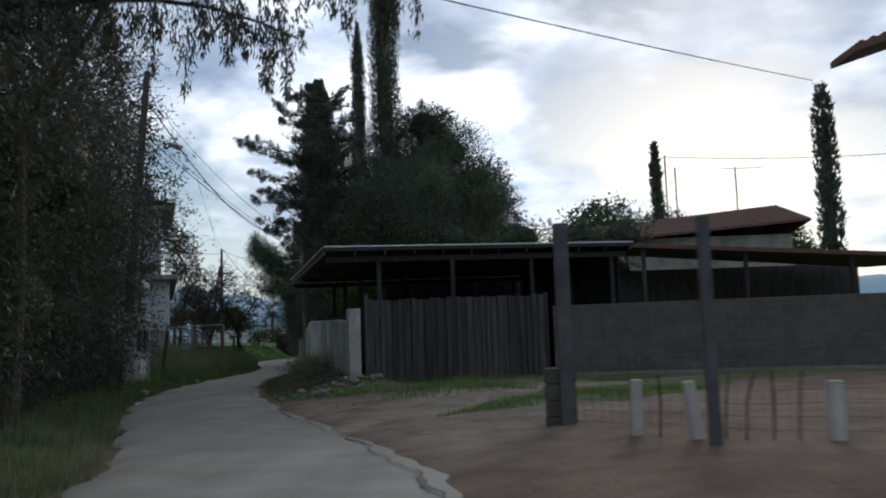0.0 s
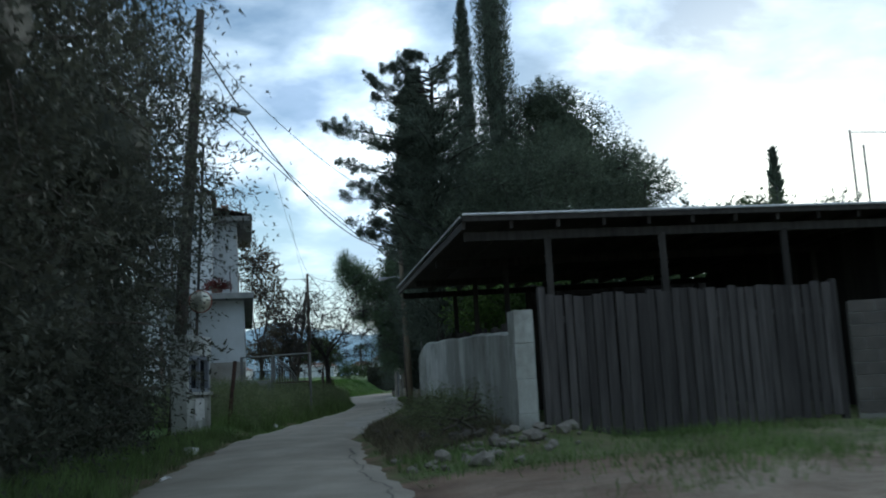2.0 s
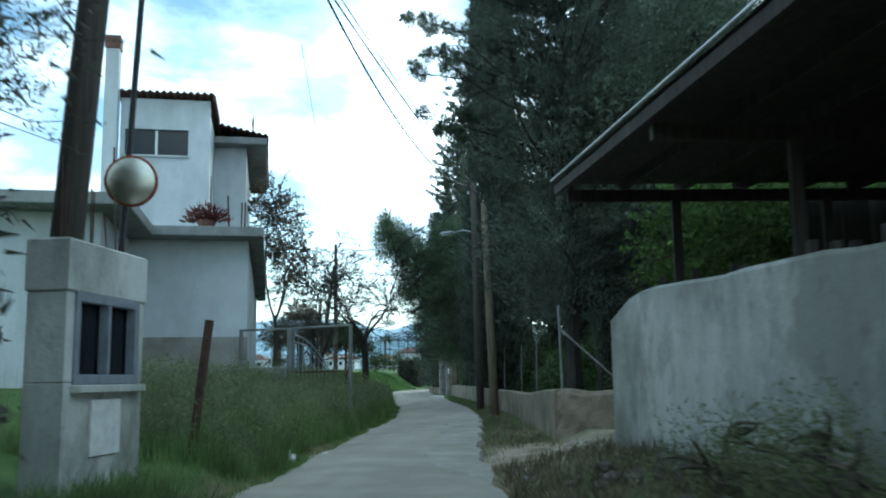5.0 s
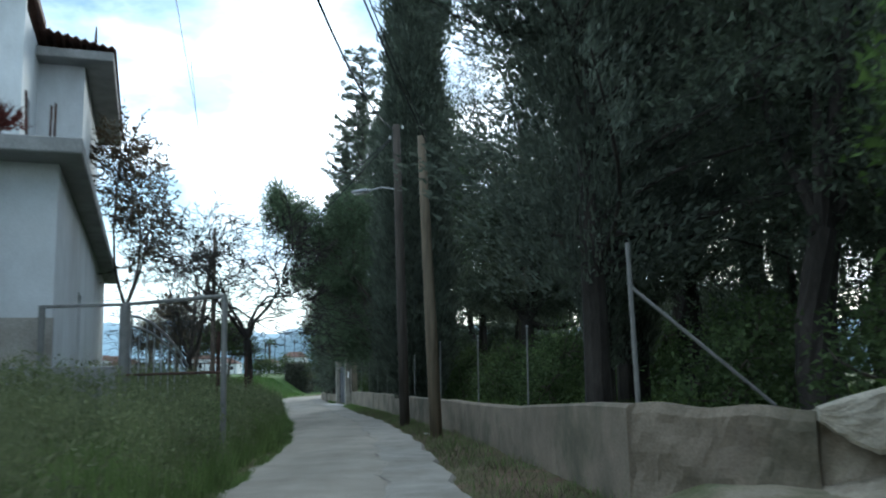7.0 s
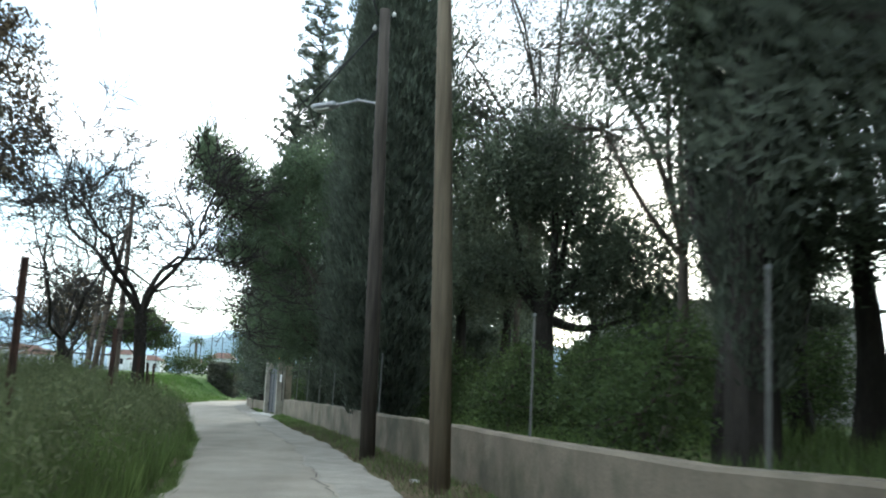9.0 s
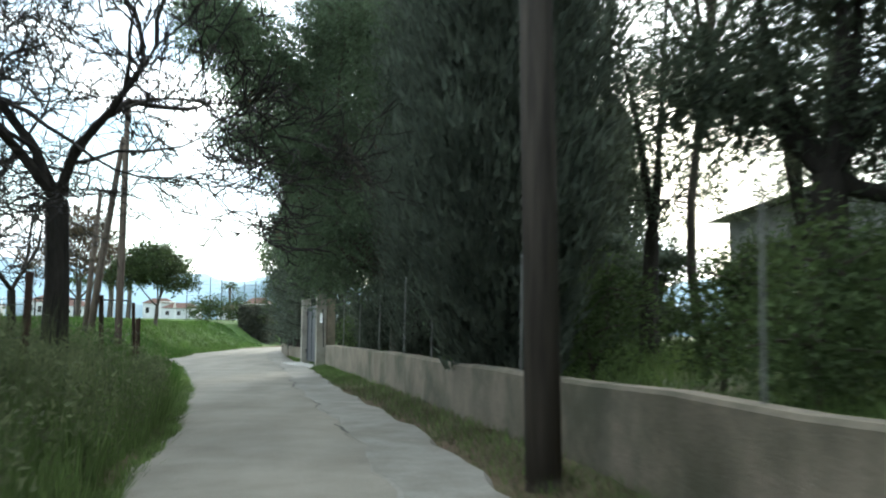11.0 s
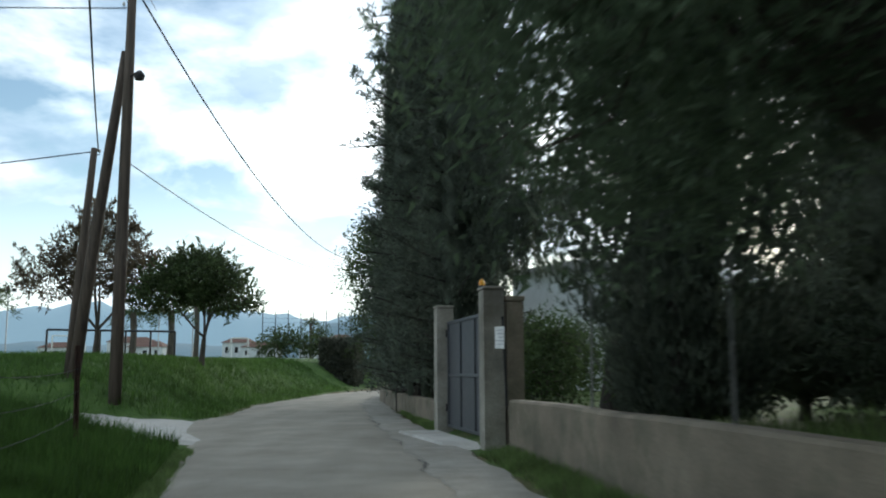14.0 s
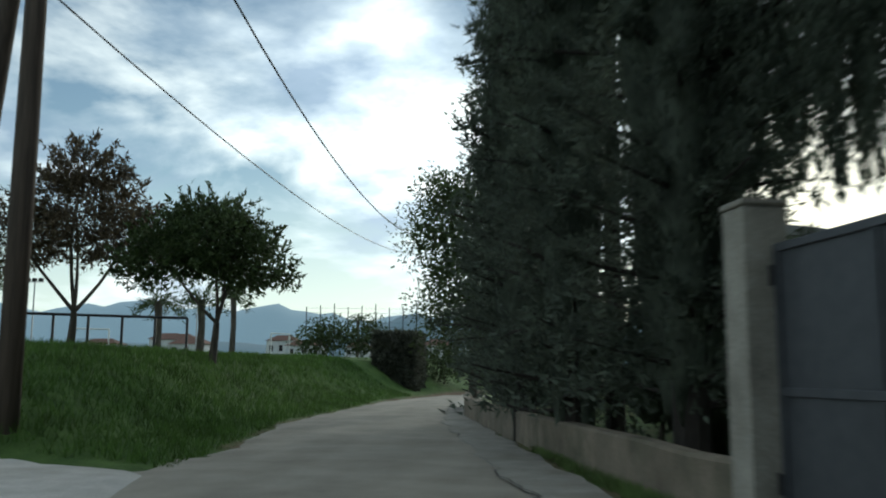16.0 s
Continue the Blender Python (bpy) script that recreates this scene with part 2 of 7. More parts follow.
ROOF_SHEET = speckled("galvanised_sheet", (0.35, 0.36, 0.37), (0.55, 0.56, 0.57), 1.0, 30, rough=0.4, metal=0.7, stain=(0.20, 0.15, 0.11))
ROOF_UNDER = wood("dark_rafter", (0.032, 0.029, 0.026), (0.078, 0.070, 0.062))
STEEL = plain("painted_steel_grey", (0.074, 0.079, 0.088), 0.5, 0.2)
DARK_STEEL = plain("dark_steel", (0.03, 0.03, 0.032), 0.5, 0.4)
GALV = plain("galvanised_steel", (0.36, 0.37, 0.38), 0.45, 0.7)
WHITE_PAINT = plain("white_paint", (0.70, 0.70, 0.68), 0.5)
RUST = speckled("rusty_steel", (0.042, 0.027, 0.022), (0.105, 0.058, 0.042), 8.0, 60, rough=0.8, metal=0.2)
GLASS_DARK = plain("dark_window_glass", (0.012, 0.014, 0.017), 0.08)
AMBER = plain("amber_plastic", (0.85, 0.36, 0.03), 0.3)
WIRE = plain("black_cable", (0.012, 0.012, 0.013), 0.6)
STONE = speckled("pale_rubble", (0.27, 0.235, 0.175), (0.53, 0.475, 0.38), 3.0, 40, dist=0.02, stain=(0.15, 0.13, 0.095))
PALE_STONE = speckled("pale_cast_render", (0.40, 0.36, 0.28), (0.68, 0.63, 0.52), 3.5, 40, dist=0.02, stain=(0.24, 0.21, 0.16))
RUBBLE = speckled("dull_rubble", (0.12, 0.108, 0.09), (0.27, 0.25, 0.215), 3.0, 40, dist=0.02)
LEAF_HEDGE = leafy("dark_evergreen_leaf", (0.050, 0.054, 0.040), (0.112, 0.118, 0.088), through=0.35)
LEAF_OLIVE = leafy("olive_leaf", (0.050, 0.055, 0.044), (0.125, 0.135, 0.112), through=0.35)
LEAF_CYPRESS = leafy("cypress_spray", (0.062, 0.075, 0.058), (0.145, 0.170, 0.128), through=0.45)
LEAF_PINE = leafy("pine_needle", (0.072, 0.102, 0.060), (0.170, 0.225, 0.130), through=0.5)
LEAF_DOME = leafy("dark_pine_needle", (0.054, 0.069, 0.047), (0.124, 0.150, 0.100), through=0.4)
LEAF_BRIGHT = leafy("bright_young_leaf", (0.055, 0.098, 0.026), (0.150, 0.225, 0.062), 0.55, 0.4)
FIELD_GRASS = leafy("meadow_blade", (0.042, 0.092, 0.018), (0.112, 0.190, 0.046), 0.6, 0.4)
LEAF_ROUND = leafy("orchard_leaf", (0.030, 0.050, 0.018), (0.095, 0.125, 0.050))
LEAF_BROWN = leafy("dry_leaf", (0.050, 0.040, 0.025), (0.13, 0.10, 0.06))
LEAF_SHRUB = leafy("shrub_leaf", (0.044, 0.070, 0.027), (0.118, 0.165, 0.066), 0.6, 0.4)
GRASS = leafy("grass_blade", (0.088, 0.142, 0.044), (0.225, 0.305, 0.112), 0.6, 0.5)
WEEDS = leafy("weed_stalk", (0.098, 0.124, 0.056), (0.235, 0.262, 0.14), 0.7, 0.5)
DRY = leafy("dry_stem", (0.10, 0.085, 0.055), (0.23, 0.20, 0.14), 0.8, 0.2)
# distance haze painted in: bluish colour with a faint glow, paler far off
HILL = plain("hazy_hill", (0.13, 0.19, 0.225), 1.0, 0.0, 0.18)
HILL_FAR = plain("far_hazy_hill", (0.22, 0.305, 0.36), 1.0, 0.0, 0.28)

# ---------------------------------------------------------------- mesh building


class Geo:
    """Collects vertices and faces of one mesh."""

    def __init__(self):
        self.v, self.f = [], []

    def add(self, verts, faces):
        k = len(self.v)
        self.v += [tuple(p) for p in verts]
        self.f += [tuple(i + k for i in q) for q in faces]
        return self

    def box(self, lo, hi, m=None, chamfer=0.0):
        c = [(a + b) / 2 for a, b in zip(lo, hi)]
        h = [(b - a) / 2 for a, b in zip(lo, hi)]
        if chamfer <= 0:
            vs = [Vector((sx * h[0], sy * h[1], sz * h[2])) for sz in (-1, 1) for sx, sy in ((-1, -1), (1, -1), (1, 1), (-1, 1))]
            fs = [(3, 2, 1, 0), (4, 5, 6, 7), (0, 1, 5, 4), (1, 2, 6, 5), (2, 3, 7, 6), (3, 0, 4, 7)]
        else:
            e = min(chamfer, min(h) * 0.6)
            rim = lambda z, i: [Vector((sx * (h[0] - i), sy * (h[1] - i), z)) for sx, sy in ((-1, -1), (1, -1), (1, 1), (-1, 1))]
            vs = rim(-h[2], e) + rim(-h[2] + e, 0) + rim(h[2] - e, 0) + rim(h[2], e)
            fs = [(3, 2, 1, 0), (12, 13, 14, 15)]
            for k in (0, 4, 8):
                fs += [(k + i, k + (i + 1) % 4, k + 4 + (i + 1) % 4, k + 4 + i) for i in range(4)]
        cv = Vector(c)
        self.add([(m @ (p + cv)) if m else p + cv for p in vs], fs)
        return self

    def tube(self, pts, radii, sides=8, cap=True):
        pts = [Vector(p) for p in pts]
        if isinstance(radii, (int, float)):
            radii = [radii] * len(pts)
        k, n = len(self.v), len(pts)
        ref = Vector((0.31, 0.17, 0.93)).normalized()
        for i, p in enumerate(pts):
            d = (pts[min(i + 1, n - 1)] - pts[max(i - 1, 0)]).normalized()
            a = d.cross(ref)
            a = a.normalized() if a.length > 1e-3 else d.cross(Vector((1, 0, 0))).normalized()
            b = d.cross(a)
            for s in range(sides):
                w = 2 * math.pi * s / sides
                self.v.append(tuple(p + (a * math.cos(w) + b * math.sin(w)) * radii[i]))
        for i in range(n - 1):
            for s in range(sides):
                t = (s + 1) % sides
                self.f.append((k + i * sides + s, k + i * sides + t, k + (i + 1) * sides + t, k + (i + 1) * sides + s))
        if cap:
            self.f.append(tuple(k + s for s in range(sides))[::-1])
            self.f.append(tuple(k + (n - 1) * sides + s for s in range(sides)))
        return self

    def prism(self, outline, lo, hi):
        """An outline in x, y raised from lo to hi."""
        n = len(outline)
        vs = [(x, y, lo) for x, y in outline] + [(x, y, hi) for x, y in outline]
        fs = [tuple(range(n))[::-1], tuple(range(n, 2 * n))] + [(i, (i + 1) % n, n + (i + 1) % n, n + i) for i in range(n)]
        return self.add(vs, fs)

    def mesh(self, name, smooth=False):
        me = bpy.data.meshes.new(name)
        me.from_pydata(self.v, [], self.f)
        if smooth:
            me.shade_smooth()
        return me


def quads_mesh(name, corners, extra=None):
    """A mesh of loose leaves from an (n, corners, 3) array, with an optional Geo joined in."""
    n = len(corners)
    vs = corners.reshape(-1, 3)
    c = corners.shape[1]
    polys = np.arange(c * n, dtype=np.int32)
    starts = np.arange(0, c * n, c, dtype=np.int32)
    totals = np.full(n, c, dtype=np.int32)
    if extra is not None and extra.v:
        ev = np.array(extra.v)
        off = len(vs)
        vs = np.concatenate([vs, ev])
        flat = np.array([i + off for q in extra.f for i in q], dtype=np.int32)
        cnt = np.array([len(q) for q in extra.f], dtype=np.int32)
        st = np.concatenate([[0], np.cumsum(cnt)[:-1]]).astype(np.int32) + len(polys)
        polys, starts, totals = np.concatenate([polys, flat]), np.concatenate([starts, st]), np.concatenate([totals, cnt])
    me = bpy.data.meshes.new(name)
    me.vertices.add(len(vs))
    me.vertices.foreach_set("co", vs.astype(np.float32).ravel())
    me.loops.add(len(polys))
    me.loops.foreach_set("vertex_index", polys.astype(np.int32))
    me.polygons.add(len(starts))
    me.polygons.foreach_set("loop_start", starts.astype(np.int32))
    me.polygons.foreach_set("loop_total", totals.astype(np.int32))
    me.update(calc_edges=True)
    me.validate()
    return me


def root(name, at, label, category, group="", kind=""):
    ob = new(name)
    ob.location = at
    ob.empty_display_size = 0.2
    return tagged(ob, label, category, group, kind)


def part(name, geo, material, parent=None, label="", smooth=False):
    """One mesh in world places, linked under its thing."""
    me = geo.mesh(name, smooth) if isinstance(geo, Geo) else geo
    me.materials.append(material)
    ob = new(name, me)
    if parent:
        ob.parent = parent
        ob.matrix_parent_inverse = base_of(parent).inverted()
    if label:
        tagged(ob, label)
    return ob


def base_of(ob):
    m = ob.matrix_basis.copy()
    if ob.parent:
        m = base_of(ob.parent) @ ob.matrix_parent_inverse @ m
    return m


def thing(name, geo, material, label, category, group="", kind="", smooth=False):
    return tagged(part(name, geo, material, None, "", smooth), label, category, group, kind)


rng = np.random.default_rng(7)

# ---------------------------------------------------------------- the lie of the land
EDGE_Y = np.array([-60.0, -40, -10, 0, 6.6, 11.5, 19.4, 26.5, 34, 39, 48.6, 56, 65.6, 77, 87, 102, 115, 130, 150])
EDGE_L = np.array([12.8, 8.5, 1.4, -0.9, -3.2, -4.7, -6.3, -7.0, -7.6, -8.0, -9.5, -11.05, -13.6, -16.6, -18.1, -18.3, -16.8, -13.0, -6.0])
EDGE_R = np.array([16.3, 12.1, 4.9, 2.35, 0.0, -1.5, -3.45, -4.45, -5.0, -5.45, -6.75, -8.2, -9.75, -11.9, -13.5, -14.6, -13.6, -9.6, -2.5])


def edge_l(y):
    return np.interp(y, EDGE_Y, EDGE_L)


def edge_r(y):
    return np.interp(y, EDGE_Y, EDGE_R)


def smooth(a, b, v):
    t = np.clip((np.asarray(v, float) - a) / (b - a), 0, 1)
    return t * t * (3 - 2 * t)


def wall_x(y):
    """The roadside face of the long low wall."""
    return np.interp(y, [23.5, 28.4, 33.5, 39.4, 56, 68.0, 72.0, 80, 90, 100], [-2.35, -3.08, -3.62, -4.28, -7.1, -9.45, -10.4, -12.1, -13.9, -14.6])


def lumps(x, y, s):
    return np.sin(x * 0.9 * s + 1.3 * np.sin(y * 0.7 * s)) * np.cos(y * 0.8 * s + 0.9 * np.sin(x * 1.1 * s))


def height(x, y):
    x, y = np.asarray(x, float), np.asarray(y, float)
    ul, ur = edge_l(y) - x, x - edge_r(y)
    z = np.full(np.broadcast(x, y).shape, -0.03)
    left = smooth(0.05, 0.9, ul) * (0.14 + 0.26 * smooth(21, 25, y) * (1 - smooth(46, 52, y))) + smooth(1.0, 5.0, ul) * (0.25 + 0.55 * smooth(20, 30, y) * (1 - smooth(48, 62, y)))
    bank = smooth(0.5, 3.6, ul) * (0.75 * smooth(75.6, 77.4, y) + 0.60 * smooth(77.5, 84, y) + 0.45 * smooth(60, 68, y) * (1 - smooth(69, 72, y)))
    off = np.abs(y - (72.6 + 0.22 * np.clip(ul, 0, 12)))
    drive = 1 - smooth(2.5, 3.6, off)
    left = (left + bank) * (1 - drive * (1 - smooth(10, 16, ul))) + drive * 0.03 * np.clip(ul, 0, 10)
    left = left + smooth(6, 40, ul) * smooth(30, 120, y) * 0.5
    right = smooth(0.05, 0.8, ur) * 0.07
    yard = smooth(0.3, 4.0, ur) * 0.20 * (1 - smooth(22, 26, y))
    behind = smooth(-0.1, 0.5, x - wall_x(y) - 0.15) * 0.22 * smooth(24, 27, y) * (1 - smooth(95, 100, y))
    mound = smooth(0.2, 2.2, ur) * 0.30 * smooth(9.0, 12.5, y) * (1 - smooth(24, 27.5, y)) * (1 - smooth(0.2, 1.6, x - np.interp(y, [10, 12.15, 23.2, 30], [1.2, 0.52, -2.25, -3.4])))
    rise = smooth(0.5, 8.0, x - wall_x(y)) * 0.45 * smooth(27, 32, y) * (1 - smooth(60, 75, y))
    right = right + yard + behind + mound + rise
    z = z + np.where(ul > 0, left, 0) + np.where(ur > 0, right, 0)
    rough = np.minimum(np.maximum(ul, ur), 2.0).clip(0) / 2.0
    z = z + rough * (0.05 * lumps(x, y, 1.0) + 0.025 * lumps(x + 3, y - 5, 2.7))
    return z + 0.012 * np.clip(y - 95, 0, 300) * (ul > 0) + 0.004 * np.clip(y - 95, 0, 300) * (ul <= 0)


def hz(x, y):
    return float(height(x, y))


def grid_mesh(name, xs, ys, zfun):
    gx, gy = np.meshgrid(xs, ys)
    z = zfun(gx, gy)
    vs = np.stack([gx, gy, z], -1).reshape(-1, 3)
    w = len(xs)
    i = (np.arange(len(ys) - 1)[:, None] * w + np.arange(w - 1)[None, :]).ravel()
    quads = np.stack([i, i + 1, i + 1 + w, i + w], -1)
    me = bpy.data.meshes.new(name)
    me.from_pydata(vs.tolist(), [], quads.tolist())
    me.shade_smooth()
    return me, gx.ravel(), gy.ravel()


xs = np.unique(np.concatenate([np.arange(-34, 26, 0.5), np.arange(-80, 80, 4.0), np.array([-3500, -1800, -900, -500, -300, -200, -140, -100, 100, 140, 200, 300, 500, 900, 1800, 3500])]))
ys = np.unique(np.concatenate([np.arange(-22, 112, 0.5), np.arange(-80, 200, 4.0), np.array([-3500, -1500, -700, -350, -200, -120, 230, 270, 330, 420, 560, 800, 1200, 2000, 3500])]))
me, gx, gy = grid_mesh("ground", xs, ys, height)
ur, ul = gx - edge_r(gy), edge_l(gy) - gx
bare = 0.30 + 0.30 * np.exp(-np.maximum(ul, ur).clip(0) / 0.6)
bare = np.where((ur > 0) & (gy < 10), 0.78, bare)
bare = np.where((ur > 0) & (gy < 22) & (gy >= 10), 0.45, bare)
strip = np.exp(-(((gx - 3.9 - 0.75 * (gy - 2.6)) / 1.3) ** 2)) * smooth(2.2, 3.6, gy) * (1 - smooth(9.0, 11.0, gy))
bare = np.where(ur > 0, bare - 0.42 * strip, bare)
bare = np.where((gx > wall_x(gy)) & (gy > 24), 0.42, bare)
bare = np.where((ur > 0.1) & (gx < wall_x(gy)) & (gy > 24), 0.56 - 0.20 * smooth(54, 64, gy), bare)
bare = np.where((ul > 0) & (gy > 60), 0.10 + 0.3 * np.exp(-ul.clip(0) / 0.5), bare)
pale = np.where((ur > 0) & (gy < 12.0), smooth(0.0, 0.5, ur) * 0.85 * (1 - smooth(6.0, 12.0, gy - 0.55 * np.clip(gx - 1.0, 0, 12))) * (1 - 0.85 * smooth(0.0, 3.0, gx - 2.2 - 0.45 * gy)), 0.0)
track = np.exp(-(((gx - np.interp(gy, [2.0, 2.7, 5.1, 8.0, 13.0], [0.2, 1.3, 3.2, 5.0, 6.0])) / 0.75) ** 2)) * smooth(1.6, 2.4, gy) * (1 - smooth(12.5, 14.0, gy))
pale = np.where(ur > 0, np.maximum(pale * 0.75, track), pale)
pale = np.where((ur > 0.2) & (gy > 21.5) & (gy < 29.5) & (gx < -0.6), smooth(21.5, 24, gy) * (1 - smooth(27, 29.5, gy)), pale)
pale = np.where((gx > 4.6) & (gy < 1.5), pale * 0.1, pale)
for key, values in (("bare", bare), ("pale", pale)):
    a = me.attributes.new(key, "FLOAT", "POINT")
    a.data.foreach_set("value", np.asarray(values, np.float32))
me.materials.append(GROUND)
tagged(new("ground", me), "rough earth and grass on both sides of the lane", "ground", kind="structure")

# the lane: gently crowned strip with uneven rims
rows_y = np.concatenate([np.arange(-45, 110, 0.35), np.arange(110, 150, 1.0)])
across = np.linspace(0, 1, 13)
vs, fs = [], []
for j, y in enumerate(rows_y):
    l = edge_l(y) - 0.10 + 0.14 * math.sin(y * 2.1) * math.sin(y * 0.53) + 0.05 * math.sin(y * 6.7)
    r = edge_r(y) + 0.06 + 0.12 * math.sin(y * 1.7 + 1) * math.sin(y * 0.61) + 0.05 * math.sin(y * 5.9)
    if 70.6 < y < 77.6:
        l -= 1.5 * smooth(70.6, 73.0, y) * (1 - 0.6 * smooth(75.5, 77.6, y))
    for k, s in enumerate(across):
        x = l + (r - l) * s
        z = 0.012 + 0.035 * (1 - (2 * s - 1) ** 2) + 0.008 * math.sin(x * 3 + y * 1.3)
        vs.append((x, y, z if 0 < k < 12 else -0.045))
    if j:
        a = (j - 1) * 13
        fs += [(a + k, a + k + 1, a + k + 14, a + k + 13) for k in range(12)]
g = Geo()
g.v, g.f = vs, fs
thing("road", g, ROAD, "narrow worn pale asphalt lane with cracks and dust", "road", kind="structure", smooth=True)

# concrete gutter strip along the right rim, with an open joint on the lane side
g = Geo()
for y in np.arange(17.0, 104.0, 0.45):
    j = 0.05 * math.sin(y * 2.3) + 0.03 * math.sin(y * 5.1)
    a, b = edge_r(y) - 0.72 + j, edge_r(y) + 0.22 - j
    sink = 0.10 * (1 - float(smooth(18.0, 27.0, y)))
    g.v += [(a, y, 0.030 - sink), (a + 0.06, y, 0.047 - sink), (b - 0.10, y, 0.050 - sink), (b, y, -0.05 - sink)]
    k = len(g.v) - 8
    if k >= 0:
        g.f += [(k + q, k + q + 1, k + q + 5, k + q + 4) for q in range(3)]
thing("gutter", g, CONCRETE, "cracked concrete gutter strip along the lane", "gutter", kind="structure")

g = Geo()
for y0, y1, off, lift in ((-4.0, 15.5, 0.30, 0.040), (27.0, 44.0, 0.72, 0.054), (47.0, 104.0, 0.72, 0.054)):
    first = len(g.v)
    for y in np.arange(y0, y1, 0.22):
        a = edge_r(y) - off + 0.05 * math.sin(y * 2.3) + 0.03 * math.sin(y * 5.1) + 0.03 * math.sin(y * 11.0)
        w = 0.001 + 0.011 * max(0.0, math.sin(y * 1.1 + math.sin(y * 0.37) * 2)) ** 2
        w = 0.008 + 1.6 * w if y < 16 else w if y < 48 else 1.9 * w
        g.v += [(a - w, y, lift), (a + w, y, lift + 0.001)]
        k = len(g.v) - 4
        if k >= first:
            g.f.append((k, k + 1, k + 3, k + 2))
thing("joint", g, plain("dark_open_joint", (0.125, 0.115, 0.10), 0.9), "dark open joint between lane and gutter", "road joint", kind="structure")

# concrete aprons: the side drive on the left and the gate's doorstep
def apron(name, corners, label, lift):
    """A slab over four corners that follows the ground."""
    g, n = Geo(), 14
    p = [Vector(c) for c in corners]
    for i in range(n + 1):
        for j in range(n + 1):
            q = along(along(p[0], p[1], i / n), along(p[3], p[2], i / n), j / n)
            rim = -0.10 if i in (0, n) or j in (0, n) else 0.0
            g.v.append((q.x, q.y, max(hz(q.x, q.y), 0.02) + lift + rim))
    for i in range(n):
        for j in range(n):
            a = i * (n + 1) + j
            g.f.append((a, a + n + 1, a + n + 2, a + 1))
    thing(name, g, PALE_CONCRETE, label, "driveway", kind="structure")


def along(a, b, s):
    return a + (b - a) * s


apron("driveway_apron", [(-14.4, 69.2), (-16.4, 75.9), (-24.5, 77.2), (-24.5, 72.6)], "pale concrete side driveway joining the lane", 0.055)
apron("gate_apron", [(-10.35, 68.3), (-9.72, 68.3), (-10.62, 71.75), (-11.45, 71.6)], "pale concrete apron before the gate", 0.07)

# ---------------------------------------------------------------- long low wall on the right
def wall_run(name, y0, y1, top, label, thick=0.22, step=1.4, seed=1):
    r = random.Random(seed)
    g = Geo()
    prev = None
    y = y0
    while y <= y1 + 1e-6:
        x = wall_x(y)
        d = Vector((wall_x(y + 0.5) - wall_x(y - 0.5), 1.0)).normalized()
        nx, ny = d.y, -d.x
        zt = top(y) + r.uniform(-0.015, 0.015)
        jx = r.uniform(-0.012, 0.012)
        x += jx
        cur = [(x, y, -0.25), (x, y, zt - 0.03), (x + 0.03 * nx, y + 0.03 * ny, zt), (x + (thick - 0.03) * nx, y + (thick - 0.03) * ny, zt + 0.004), (x + thick * nx, y + thick * ny, zt - 0.03), (x + thick * nx, y + thick * ny, -0.25)]
        if prev:
            fs = [(i, i + 1, 6 + i + 1, 6 + i)[::-1] for i in range(5)]
            g.add(prev + cur, fs)
        else:
            g.add(cur, [(0, 1, 2, 3, 4, 5)])
        prev = cur
        y = y + step if y + step < y1 or y >= y1 - 1e-6 else y1
    g.add(prev, [(5, 4, 3, 2, 1, 0)])
    return thing(name, g, LOW_WALL, label, "wall", kind="structure")


wall_run("wall_low_near", 28.45, 67.55, lambda y: 0.78 + 0.22 * (1 - smooth(27, 37, y)), "low stained concrete garden wall along the lane")
wall_run("wall_low_far", 72.2, 97.0, lambda y: 0.55, "low concrete garden wall past the gate", seed=2)

# ---------------------------------------------------------------- gate in the low wall
def pillar(at, w, d, h, yaw, label):
    p = root("gate_pillar", (at[0], at[1], 0.0), label, "gate pillar", "gate pillars")
    m = Matrix.Translation((at[0], at[1], 0)) @ Matrix.Rotation(yaw, 4, "Z")
    part("shaft", Geo().box((-w / 2, -d / 2, -0.2), (w / 2, d / 2, h - 0.02), m, 0.018), PILLAR, p)
    part("cap", Geo().box((-w / 2 - 0.012, -d / 2 - 0.012, h - 0.02), (w / 2 + 0.012, d / 2 + 0.012, h + 0.025), m, 0.01), PILLAR, p)
    return p


PILLAR = speckled("pillar_concrete", (0.21, 0.195, 0.165), (0.38, 0.36, 0.31), 2.0, 40, stain=(0.12, 0.105, 0.078))
GATE_A, GATE_B = Vector((-9.60, 68.19)), Vector((-10.50, 71.81))
gd = (GATE_B - GATE_A).normalized()
gyaw = math.atan2(gd.y, gd.x) - math.pi / 2
pr = pillar(GATE_A, 0.32, 0.32, 2.44, gyaw, "tall stained concrete gate pillar with amber lamp")
pillar(GATE_B, 0.32, 0.32, 2.42, gyaw, "stained concrete gate pillar beside the cypress row")
gm = Matrix.Translation((GATE_A.x, GATE_A.y, 0)) @ Matrix.Rotation(gyaw, 4, "Z")
glen = (GATE_B - GATE_A).length
gate = root("metal_gate", (GATE_A.x, GATE_A.y, 0.0), "grey painted sheet-metal double gate, closed between concrete pillars", "gate")
a, b = 0.20, glen - 0.19
part("gate_leaf", Geo().box((0.055, a, 0.16), (0.065, b, 2.08), gm), STEEL, gate)
fr = Geo()
